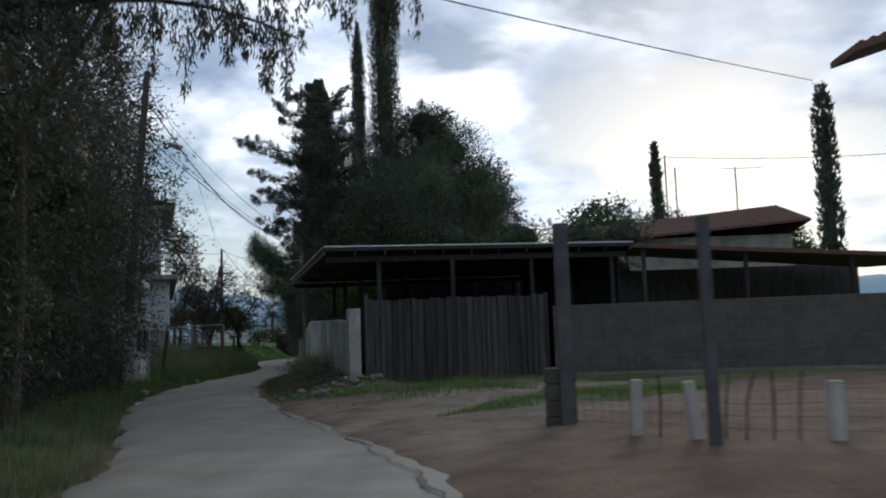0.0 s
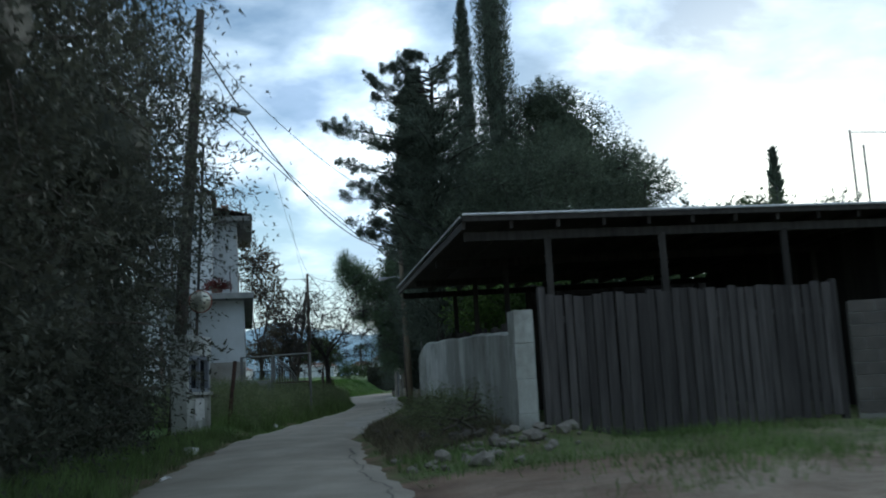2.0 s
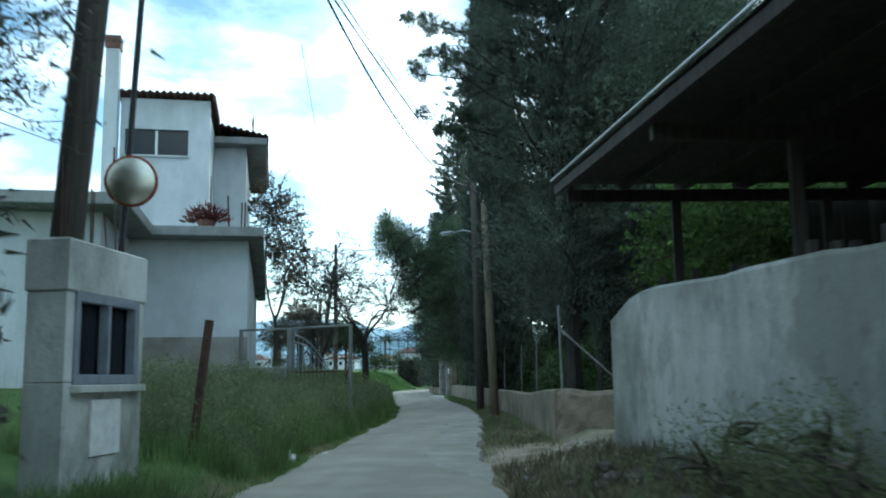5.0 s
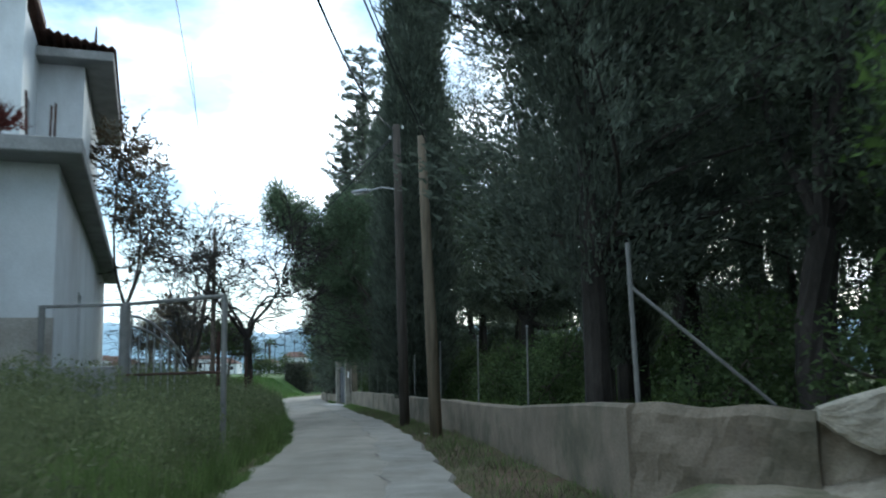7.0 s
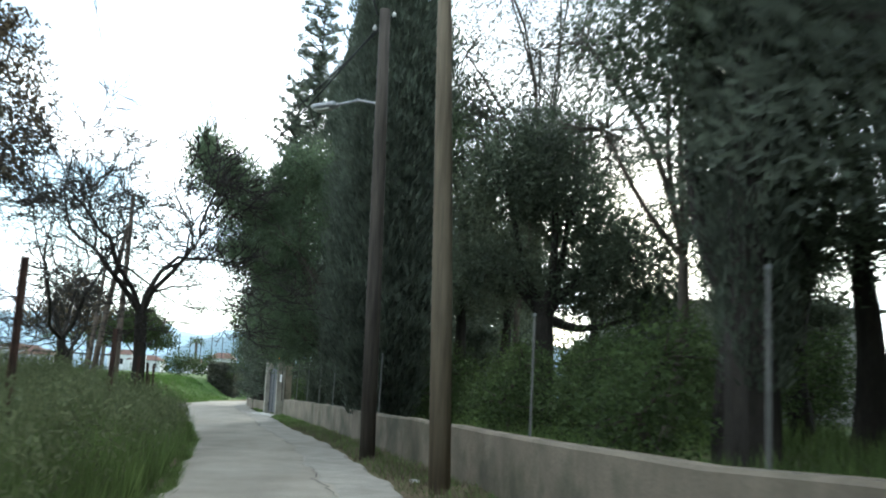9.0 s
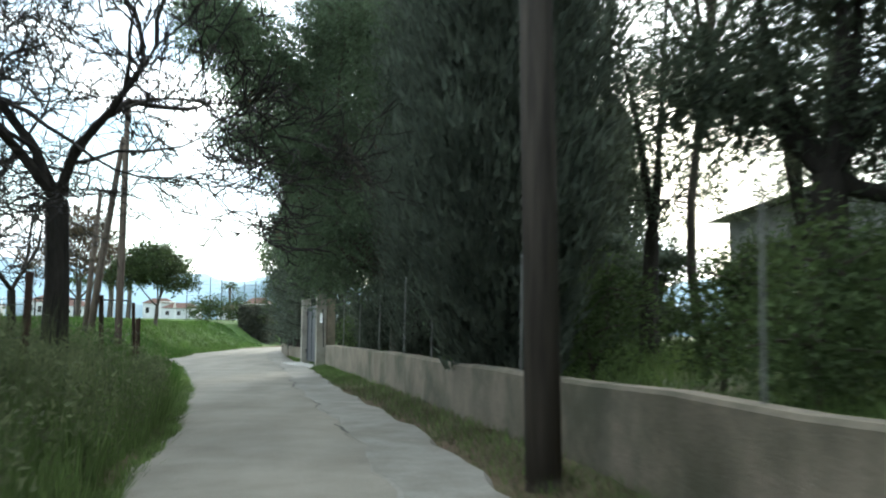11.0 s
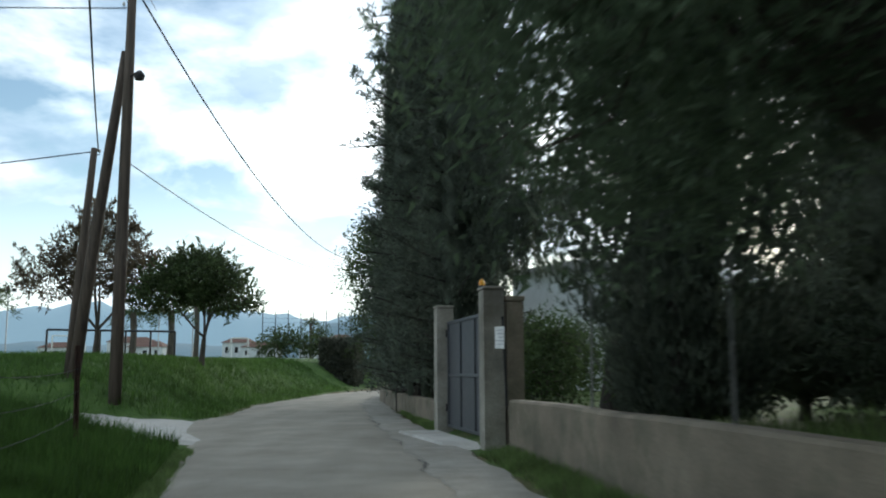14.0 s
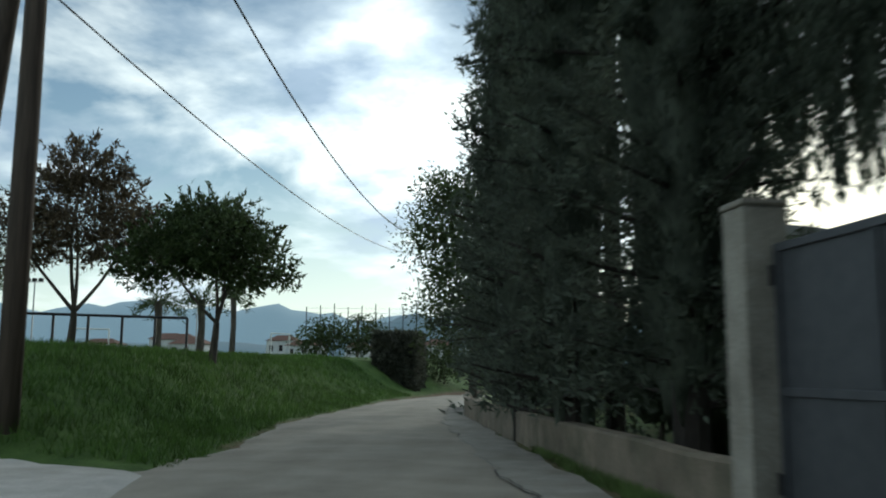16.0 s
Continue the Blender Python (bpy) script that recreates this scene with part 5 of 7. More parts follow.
garden = [(1.9, 43.6, 11.0), (1.0, 33.0, 9.6), (1.9, 29.4, 8.4), (2.6, 47.5, 9.0), (-1.5, 57.0, 9.4), (0.9, 55.0, 8.6), (3.6, 50.0, 7.4), (-0.4, 30.2, 8.5), (-3.0, 57.0, 11.0), (-3.3, 63.2, 12.0), (2.5, 36.8, 10.0), (5.0, 39.5, 10.5), (5.2, 34.5, 8.5), (0.9, 40.2, 8.6), (-4.3, 56.2, 11.0), (2.0, 39.4, 11.5)]
for i, (x, y, h) in enumerate(garden):
    crown_tree(x, y, [(0.2, 0, h * 0.55, 1.7, 1.8, h * 0.13), (-0.5, 0.4, h * 0.75, 1.9, 1.9, h * 0.13), (0.4, -0.4, h * 0.92, 1.4, 1.4, h * 0.1), (0.6, 0.3, h * 0.38, 1.3, 1.4, h * 0.09)], "tall shady pine in the garden behind the low wall", "pine tree", LEAF_DOME, 140 + i, per=1050, size=(0.15, 0.045), name="pine_tree", fork=h * 0.3, tr=0.19, bark=DARK_BARK, core=i not in (0, 3, 4, 5), clump=0.72, shoots=26, reach=0.6)
for i, (x, y) in enumerate(((-1.0, 31.5), (-0.4, 28.6), (-2.4, 39.4), (-2.0, 43.6), (-4.0, 51.6), (0.2, 45.5), (-4.0, 54.0), (-3.1, 46.0), (-1.5, 47.5), (0.0, 49.0), (1.6, 47.0), (-2.5, 50.0), (2.6, 45.0), (3.6, 43.0), (0.9, 43.6), (-3.2, 57.0), (-4.6, 59.4))):
    crown_tree(x, y, [(0, 0, 0.8, 0.9, 1.1, 0.7), (0.4, 0.3, 1.5, 0.7, 0.8, 0.6)], "untrimmed green shrub behind the low wall", "shrub", LEAF_SHRUB, 160 + i, per=2000, size=(0.09, 0.045), name="shrub", fork=0.3, tr=0.05, group="garden shrubs")

for i, (x, y) in enumerate(((2.6, 34.6), (4.3, 36.4), (3.2, 38.8), (1.2, 35.6))):
    crown_tree(x, y, [(0, 0, 1.6, 1.3, 1.3, 1.3), (0.2, 0.2, 3.4, 1.4, 1.4, 1.3), (-0.2, 0, 5.0, 1.2, 1.2, 1.0)], "dense dark evergreen deep in the garden", "evergreen tree", LEAF_DOME, 180 + i, per=1400, size=(0.14, 0.04), name="evergreen_tree", fork=0.8, tr=0.1)

for i, (x, y, h) in enumerate(((-2.2, 60.4, 3.4), (-0.2, 61.6, 3.0), (1.9, 59.0, 3.1), (3.4, 54.5, 3.2), (-3.7, 66.4, 3.6), (-0.8, 66.5, 3.6), (4.6, 49.0, 3.4), (-4.8, 68.7, 2.3), (-3.0, 69.2, 2.5))):
    crown_tree(x, y, [(0, 0, h * 0.32, 1.5, 1.4, h * 0.26), (-0.3, 0.2, h * 0.62, 1.3, 1.3, h * 0.22), (0.4, 0, h * 0.84, 1.0, 1.0, h * 0.15)], "low dark evergreen closing the back of the garden", "evergreen tree", LEAF_DOME, 190 + i, per=900, size=(0.15, 0.06), name="evergreen_tree", fork=0.7, tr=0.09, shoots=16, reach=0.5, solid=0.55)
for i, (x, y) in enumerate(((-10.5, 77.2), (-11.3, 80.4), (-11.9, 83.6), (-9.0, 76.6))):
    crown_tree(x, y, [(0, 0, 0.8, 0.8, 1.2, 0.8), (0.3, 0.3, 1.7, 0.8, 1.0, 0.8)], "dark shrub between the cypress trunks", "shrub", LEAF_DOME, 540 + i, per=1300, size=(0.10, 0.045), name="shrub", fork=0.3, tr=0.05, group="garden shrubs", solid=0.5)

# left side: bare trees and the two round trees on the bank
bare_tree(-10.75, 48.3, 7.2, "dark leafless tree beside the lane", 201, 1.9, 0.135, 0.55, 7, z0=0.75, leaves=350)
bare_tree(-13.6, 52.0, 7.4, "leafless fruit tree with a tangled crown", 202, 1.6, 0.11, 0.8, 6, leaves=200)
bare_tree(-15.2, 57.5, 6.6, "leafless fruit tree with a tangled crown", 203, 1.6, 0.09, 0.8, 6)
crown_tree(-14.2, 46.6, [(0.1, 0.6, 6.2, 1.0, 1.1, 1.2), (0.5, 0.8, 4.9, 0.9, 1.0, 1.0), (-0.3, 0.4, 7.3, 0.7, 0.8, 0.8)], "thin dark-leaved tree beside the house", "tree", LEAF_BROWN, 204, per=2000, size=(0.13, 0.06), name="broadleaf_tree", core=False, fork=2.4, tr=0.09, shoots=30, reach=0.8, clump=0.8)
crown_tree(-21.25, 90.4, [(-0.2, 0, 3.4, 1.9, 2.1, 0.9), (0.9, 0.2, 2.8, 1.3, 1.5, 0.75), (-1.5, 0, 2.9, 1.3, 1.5, 0.8), (-0.3, 0.2, 4.1, 1.4, 1.5, 0.65)], "round-crowned green tree on the grassy bank", "tree", LEAF_ROUND, 205, per=2300, size=(0.17, 0.08), name="broadleaf_tree", core=False, fork=1.1, tr=0.11, shoots=60, reach=0.55, clump=0.62)
crown_tree(-26.2, 91.5, [(0, 0, 4.4, 2.1, 2.0, 1.3), (1.7, 0, 3.6, 1.4, 1.4, 0.9), (-1.9, 0, 3.7, 1.6, 1.5, 1.0), (0.3, 0, 5.6, 1.3, 1.3, 0.8)], "open-crowned brownish tree on the grassy bank", "tree", LEAF_BROWN, 206, per=1500, size=(0.17, 0.07), name="broadleaf_tree", core=False, fork=1.3, tr=0.12, shoots=70, reach=0.7, clump=0.6)


# ---------------------------------------------------------------- hanging sprays by the gate
def weeping_limb(parent, a, b, drops, seed, leaf=LEAF_CYPRESS, fall=(0.5, 1.3)):
    """A limb with hanging sprays, part of the tree it grows on."""
    global rng
    rng = np.random.default_rng(seed)
    g = Geo()
    pts = np.array([tuple(q) for q in limb(g, a, b, 0.06, 0.012, 0.12, 6, 6)])
    leaves = []
    for i in range(drops):
        k = rng.uniform(0.12, 1.0)
        p0 = np.array([np.interp(k * 6, range(7), pts[:, c]) for c in range(3)]) + rng.normal(size=3) * 0.15
        ln = rng.uniform(*fall)
        n = int(110 * ln)
        s = rng.uniform(0, 1, n)
        w = 0.07 * (1 - s) + 0.025
        p = p0 + np.stack([rng.normal(size=n) * w, rng.normal(size=n) * w, -s * ln], 1)
        leaves.append(kites(p, np.array([0, 0, -1.0]) + rng.normal(size=(n, 3)) * 0.35, 0.13, 0.032))
    part("limb", g, DARK_BARK, parent)
    part("hanging_spray", quads_mesh("hanging_spray", np.concatenate(leaves)), leaf, parent, "long drooping dark sprays")


ct = [o for o in scene.objects if o.name.startswith("conifer_tree") and abs(o.location.y - 75.4) < 0.1][0]
weeping_limb(ct, (-10.3, 75.4, 5.2), (-7.9, 73.2, 5.3), 44, 301, fall=(0.5, 1.9))
weeping_limb(ct, (-10.3, 75.4, 6.3), (-8.6, 72.6, 6.6), 40, 302)
weeping_limb(ct, (-10.3, 75.4, 4.3), (-9.2, 74.0, 4.3), 24, 303)
weeping_limb(ct, (-10.2, 75.4, 6.0), (-7.4, 74.8, 5.8), 50, 308, fall=(0.6, 1.8))
weeping_limb(ct, (-10.3, 75.4, 4.9), (-8.8, 73.5, 4.9), 46, 310, fall=(0.8, 2.1))
weeping_limb(ct, (-10.2, 75.4, 7.3), (-8.9, 74.0, 7.6), 40, 306, fall=(0.7, 1.7))
ev = [o for o in scene.objects if o.name.startswith("evergreen_tree") and abs(o.location.y - 0.8) < 0.1][0]
weeping_limb(ev, (-3.6, 1.0, 6.2), (2.6, 1.6, 6.35), 60, 304, LEAF_HEDGE, (0.3, 1.0))
weeping_limb(ev, (-3.6, 0.8, 5.6), (0.9, 2.4, 5.75), 40, 305, LEAF_HEDGE, (0.3, 1.1))
lt = root("leaning_tree", (-6.6, 71.6, hz(-6.6, 71.6)), "leaning bare-trunked pine inside the gate", "pine tree", "conifers")
g = Geo()
g.tube([(-7.25, 71.8, 0.0), (-7.05, 71.8, 1.8), (-6.75, 71.9, 3.4), (-6.42, 72.0, 5.0), (-5.9, 72.1, 7.5)], [0.36, 0.27, 0.24, 0.20, 0.12], 10)
for k in range(7):
    z = 2.6 + k * 0.5
    g.tube([(-6.75, 71.9, z), (-6.75 + random.Random(k).uniform(-0.35, 0.35), 71.8, z + 0.1)], [0.03, 0.012], 5)
part("trunk", g, DARK_BARK, lt)
rng = np.random.default_rng(310)
n = 12000
c = np.array([-6.0, 72.4, 8.3])
tufts = c + ball(80) * np.array([2.5, 2.5, 1.6]) * rng.uniform(0.35, 1, (80, 1)) ** 0.5
p = tufts[rng.integers(0, 80, n)] + bounded(n) * np.array([0.30, 0.30, 0.20])
part("crown", quads_mesh("crown", kites(p, ball(n) + np.array([0, 0, 0.3]), 0.14, 0.035)), LEAF_DOME, lt, "mass of dark needles")


# ---------------------------------------------------------------- poles, lamps and wires
def wooden_pole(name, base, top, r0, r1, mat, label, group="utility poles"):
    t = root(name, base, label, "utility pole", group)
    b, p = Vector(base), Vector(top)
    g = Geo().tube([b - Vector((0, 0, 0.4)), b.lerp(p, 0.35), b.lerp(p, 0.7), p], [r0, r0 * 0.9 + r1 * 0.1, (r0 + r1) / 2, r1], 12)
    part("shaft", g, mat, t, "", True)
    return t


def insulator(parent, at, side):
    x, y, z = at
    part("bracket", Geo().tube([(x, y, z), (x + side[0], y + side[1], z + 0.02), (x + side[0], y + side[1], z + 0.10)], 0.012, 6), DARK_STEEL, parent)
    part("insulator", Geo().tube([(x + side[0], y + side[1], z + 0.08 + k) for k in (0, 0.03, 0.06, 0.10)], [0.03, 0.045, 0.032, 0.015], 10), WHITE_PAINT, parent)


def street_lamp(parent, a, b, mat=GALV):
    """A bent arm from a to b with a flat lamp head at its end."""
    a, b = Vector(a), Vector(b)
    part("arm", Geo().tube([a, a + Vector((0, 0, 0.25)), a.lerp(b, 0.5) + Vector((0, 0, 0.22)), b], 0.025, 8), mat, parent)
    d = (b - a)
    d.z = 0
    d.normalize()
    m = Matrix.Translation(b) @ d.to_track_quat("X", "Z").to_matrix().to_4x4()
    head = part("lamp_head", Geo().box((-0.05, -0.11, -0.04), (0.50, 0.11, 0.07), m, 0.035), GALV, parent)
    part("lens", Geo().box((0.08, -0.08, -0.075), (0.44, 0.08, -0.042), m, 0.012), plain("lamp_lens", (0.55, 0.55, 0.5), 0.2), head)


lp = wooden_pole("utility_pole", (-8.25, 20.55, hz(-8.25, 20.55)), (-7.46, 20.6, 11.25), 0.17, 0.11, POLE_DARK, "tall dark wooden utility pole beside the whitewashed booth")
street_lamp(lp, (-7.62, 20.6, 8.55), (-6.95, 21.7, 8.8))
insulator(lp, (-7.46, 20.6, 11.0), (0.2, 0.0))
insulator(lp, (-7.47, 20.6, 10.6), (-0.2, 0.0))
bp = wooden_pole("utility_pole", (-5.73, 44.72, hz(-5.73, 44.72)), (-5.86, 44.72, 8.5), 0.14, 0.10, POLE_DARK, "dark wooden pole with a street lamp at the verge")
street_lamp(bp, (-5.83, 44.72, 6.35), (-6.75, 45.35, 6.72))
insulator(bp, (-5.86, 44.72, 8.3), (0.18, 0.0))
insulator(bp, (-5.86, 44.72, 8.0), (-0.18, 0.0))
yp = wooden_pole("utility_pole", (-4.86, 39.36, hz(-4.86, 39.36)), (-5.08, 39.37, 6.65), 0.135, 0.085, POLE_PALE, "pale new wooden pole at the verge")
vp = wooden_pole("utility_pole", (-19.0, 76.7, hz(-19.0, 76.7)), (-18.98, 76.63, 11.3), 0.16, 0.11, POLE_BROWN, "brown wooden utility pole with a leaning brace pole")
insulator(vp, (-18.98, 76.63, 11.1), (0.2, 0.0))
insulator(vp, (-18.98, 76.63, 10.8), (-0.22, 0.0))
lh = part("lamp_bracket", Geo().tube([(-18.98, 76.6, 8.85), (-18.72, 76.45, 8.95), (-18.60, 76.40, 8.86)], 0.022, 8), DARK_STEEL, vp)
part("lamp_head", Geo().tube([(-18.60, 76.40, 8.98), (-18.60, 76.40, 8.86), (-18.60, 76.40, 8.74)], [0.05, 0.15, 0.12], 12), DARK_STEEL, lh)
wooden_pole("brace_pole", (-20.55, 77.6, hz(-20.55, 77.6)), (-19.16, 76.8, 9.65), 0.16, 0.11, POLE_BROWN, "leaning wooden brace pole against a utility pole")
p3 = wooden_pole("utility_pole", (-21.0, 78.3, hz(-21.0, 78.3)), (-20.52, 78.2, 7.4), 0.13, 0.09, POLE_BROWN, "short wooden pole carrying a service cable")
insulator(p3, (-20.52, 78.2, 7.2), (0.15, 0.0))


def cable(a, b, sag, label, r=0.012, n=18):
    a, b = Vector(a), Vector(b)
    pts = [a.lerp(b, i / n) - Vector((0, 0, sag * 4 * (i / n) * (1 - i / n))) for i in range(n + 1)]
    thing("overhead_cable", Geo().tube(pts, r, 5), WIRE, label, "cable", "overhead cables")


cable((-7.55, 20.6, 10.37), (-6.0, 44.72, 8.4), 1.75, "thick black overhead cable slung between utility poles", 0.022, 30)
cable((-7.5, 20.6, 8.89), (-4.98, 39.37, 6.55), 0.34, "black overhead cable slung between utility poles", 0.016, 24)
cable((-7.47, 20.62, 9.05), (-4.94, 39.37, 6.62), 0.32, "black overhead cable slung between utility poles", 0.011, 24)
cable((-5.7, 44.72, 8.4), (-18.8, 76.63, 11.2), 1.2, "black overhead cable crossing the lane", 0.018)
cable((-6.0, 44.72, 8.1), (-20.4, 78.2, 7.3), 1.1, "black overhead cable crossing the lane", 0.018)
cable((-18.8, 76.63, 11.2), (-18.0, 118.0, 9.4), 2.4, "black overhead cable following the lane", 0.026)
cable((-18.9, 76.6, 6.6), (-19.0, 118.0, 8.3), 0.9, "thin overhead cable following the lane", 0.016)
cable((-19.15, 76.63, 10.8), (-53.5, 80.0, 14.35), 0.3, "black overhead cable leading over the field", 0.018)
cable((-20.6, 78.2, 7.3), (-60.0, 84.0, 8.5), 1.0, "black overhead cable leading over the field", 0.018)
cable((-18.3, 76.6, 10.7), (-9.4, 33.8, 10.0), 1.0, "thin service cable to the house", 0.009)
cable((-7.3, 20.6, 10.2), (-0.9, 16.0, 4.05), 0.5, "thin service cable to the carport", 0.008)
cable((-13.2, -2.8, 8.9), (24.0, 38.5, 15.3), 0.25, "black overhead cable over the yard", 0.024, 30)
cable((-11.5, 43.8, 10.2), (-19.0, 76.63, 10.8), 0.9, "thin service cable to the house", 0.008)

cable((15.8, 40.0, 11.5), (46.0, 52.0, 14.6), 0.6, "black service cable to the farmhouse roof", 0.020)

# ---------------------------------------------------------------- booth, mirror and fence on the left
kz = hz(-7.6, 20.6)
booth = root("whitewashed_booth", (-7.8, 20.6, kz), "small whitewashed masonry booth with a dark window", "booth")
part("wall", Geo().box((-8.02, 19.85, kz - 0.3), (-7.62, 21.45, 1.22), None, 0.01), WHITEWASH, booth)
part("wall", Geo().box((-8.02, 19.85, 1.222), (-7.62, 20.02, 2.08), None, 0.01), WHITEWASH, booth)
part("wall", Geo().box((-8.02, 21.30, 1.222), (-7.62, 21.45, 2.08), None, 0.01), WHITEWASH, booth)
part("wall", Geo().box((-8.02, 20.022, 1.222), (-7.92, 21.298, 2.08), None, 0.01), WHITEWASH, booth)
part("lintel", Geo().box((-8.04, 19.83, 2.082), (-7.60, 21.47, 2.60), None, 0.02), WHITEWASH, booth)
bwin = part("window", Geo().box((-7.74, 20.03, 1.225), (-7.72, 21.29, 2.075), None), GLASS_DARK, booth)
fr = Geo()
for lo, hi in (((20.0, 1.20), (20.09, 2.10)), ((21.22, 1.20), (21.32, 2.10)), ((20.09, 2.0), (21.22, 2.10)), ((20.09, 1.20), (21.22, 1.30)), ((20.63, 1.30), (20.69, 2.0))):
    fr.box((-7.70, lo[0], lo[1]), (-7.60, hi[0], hi[1]), None, 0.008)
part("window_frame", fr, plain("grey_frame", (0.20, 0.22, 0.25), 0.5), bwin)
part("sill", Geo().box((-7.72, 19.98, 1.12), (-7.52, 21.36, 1.198), None, 0.01), WHITEWASH, bwin)
part("cabinet_door", Geo().box((-7.615, 20.35, 0.50), (-7.595, 20.95, 1.05), None, 0.004), WHITE_PAINT, booth)
r = random.Random(8)
for k in range(7):
    x, y = r.uniform(-7.95, -7.7), r.uniform(19.95, 21.35)
    part("rebar", Geo().tube([(x, y, 2.58), (x + r.uniform(-0.06, 0.06), y, 2.58 + r.uniform(0.35, 0.9))], 0.010, 5), RUST, booth)

mp_ = root("road_mirror", (-8.30, 22.0, hz(-8.3, 22.0)), "convex road mirror on a tall thin steel pole", "mirror")
part("pole", Geo().tube([(-8.32, 22.0, 0.0), (-7.95, 22.0, 8.0)], [0.045, 0.035], 10), DARK_STEEL, mp_)
mm = look((-8.02, 21.85, 3.60), (-8.9, 25.5, 3.95)).to_3x3().to_4x4()
mm.translation = (-8.02, 21.85, 3.60)
g = Geo()
rings = [(0.0, 0.08), (0.08, 0.076), (0.16, 0.062), (0.25, 0.036), (0.285, 0.016)]
for rad, h in rings[1:]:
    g.v += [tuple(mm @ Vector((rad * math.cos(a * math.pi / 16), rad * math.sin(a * math.pi / 16), h))) for a in range(32)]
g.v.append(tuple(mm @ Vector((0, 0, 0.08))))
for k in range(3):
    g.f += [(k * 32 + a, (k + 1) * 32 + a, (k + 1) * 32 + (a + 1) % 32, k * 32 + (a + 1) % 32) for a in range(32)]
g.f += [(128, a, (a + 1) % 32) for a in range(32)]
MIRROR = Mat("dulled_mirror", 0.35, 1.0)
MIRROR.color(MIRROR.ramp(MIRROR.noise(6.0), [(0.3, (0.55, 0.53, 0.42)), (0.7, (0.75, 0.74, 0.66))]))
part("mirror_face", g, MIRROR.m, mp_, "dulled convex mirror", True)
g = Geo()
ring = [(0.28, 0.022), (0.31, 0.02), (0.31, -0.03), (0.27, -0.04), (0.0, -0.05)]
for rad, h in ring[:4]:
    g.v += [tuple(mm @ Vector((rad * math.cos(a * math.pi / 16), rad * math.sin(a * math.pi / 16), h))) for a in range(32)]
g.v.append(tuple(mm @ Vector((0, 0, -0.06))))
for k in range(3):
    g.f += [(k * 32 + a, (k + 1) * 32 + a, (k + 1) * 32 + (a + 1) % 32, k * 32 + (a + 1) % 32) for a in range(32)]
g.f += [(128, 96 + (a + 1) % 32, 96 + a) for a in range(32)]
part("rim", g, plain("red_brown_rim", (0.22, 0.06, 0.035), 0.5), mp_, "red-brown rim", True)


def iron_post(at, top, w, label, mat=RUST):
    b, t = Vector(at), Vector(top)
    q = (t - b).to_track_quat("Z", "Y").to_matrix().to_4x4()
    m = Matrix.Translation(b) @ q
    L = (t - b).length
    g = Geo().box((-w, -w, -0.3), (w, -w + 0.012, L), m)
    g.box((-w, -w + 0.0125, -0.3), (-w + 0.012, w, L), m)
    return thing("fence_post", g, mat, label, "fence post", "fence posts")


iron_post((-7.78, 23.3, 0.3), (-7.58, 23.3, 2.02), 0.045, "leaning rusty angle-iron fence post in tall weeds")
posts = [(-8.75, 36.2, 2.2), (-9.3, 41.0, 1.9), (-10.3, 46.4, 1.7), (-11.3, 51.6, 1.7), (-12.3, 56.6, 1.75), (-13.4, 60.6, 1.5), (-15.1, 66.2, 1.55)]
r = random.Random(12)
for x, y, z in posts:
    iron_post((x, y, hz(x, y)), (x + r.uniform(-0.08, 0.08), y, z), 0.028, "rusty angle-iron fence post at the field's edge")
for k, zz in enumerate((0.45, 0.75, 1.05)):
    for (x0, y0, _), (x1, y1, _) in zip(posts[1:], posts[2:]):
        a, b = (x0, y0, hz(x0, y0) + zz), (x1, y1, hz(x1, y1) + zz)
        cable(a, b, 0.06, "rusty strand of fence wire", 0.004, 6)

# succulent on the house's slab
c = HM @ Vector((-1.45, 0.42, 5.10))
su = root("potted_succulent", tuple(c), "reddish-brown spiky succulent in a low clay pot on the slab", "potted plant")
part("pot", Geo().tube([tuple(c), tuple(c + Vector((0, 0, 0.10))), tuple(c + Vector((0, 0, 0.20)))], [0.17, 0.22, 0.25], 12), TILE, su, "clay pot")
rng = np.random.default_rng(530)
n = 620
q = ball(n) * np.array([0.62, 0.3, 0.42])
q[:, 2] = np.abs(q[:, 2])
part("leaves", quads_mesh("leaves", kites(np.array(c) + np.array([0, 0, 0.15]) + q * rng.uniform(0.2, 1.0, (n, 1)), q + np.array([0, 0, 0.25]), 0.17, 0.05)), leafy("red_succulent_leaf", (0.07, 0.022, 0.020), (0.17, 0.055, 0.045), 0.5, 0.1), su, "reddish fleshy leaves")

# portal frame with an open barred leaf
fg = root("garden_gateway", (-9.7, 34.0, hz(-9.7, 34.0)), "pale pipe gateway with an open barred leaf", "gate")
PIPE = plain("pale_pipe_paint", (0.19, 0.19, 0.18), 0.6, 0.2)
for x, y, rr in ((-7.84, 32.8, 0.042), (-9.69, 34.05, 0.085), (-10.95, 33.95, 0.05)):
    part("post", Geo().tube([(x, y, hz(x, y) - 0.3), (x, y, 2.52)], rr, 10), PIPE, fg)
part("top_rail", Geo().tube([(-7.84, 32.8, 2.50), (-9.69, 34.05, 2.52)], 0.032, 8), PIPE, fg)
part("top_rail", Geo().tube([(-9.69, 34.05, 2.52), (-10.95, 33.95, 2.50)], 0.028, 8), PIPE, fg)
part("lower_rail", Geo().tube([(-7.84, 32.8, 1.42), (-9.69, 34.05, 1.42)], 0.022, 8), RUST, fg)
leaf_ = part("gate_leaf", Geo().tube([(-9.62, 34.15, 1.0), (-9.3, 36.2, 1.0)], 0.022, 8), GALV, fg)
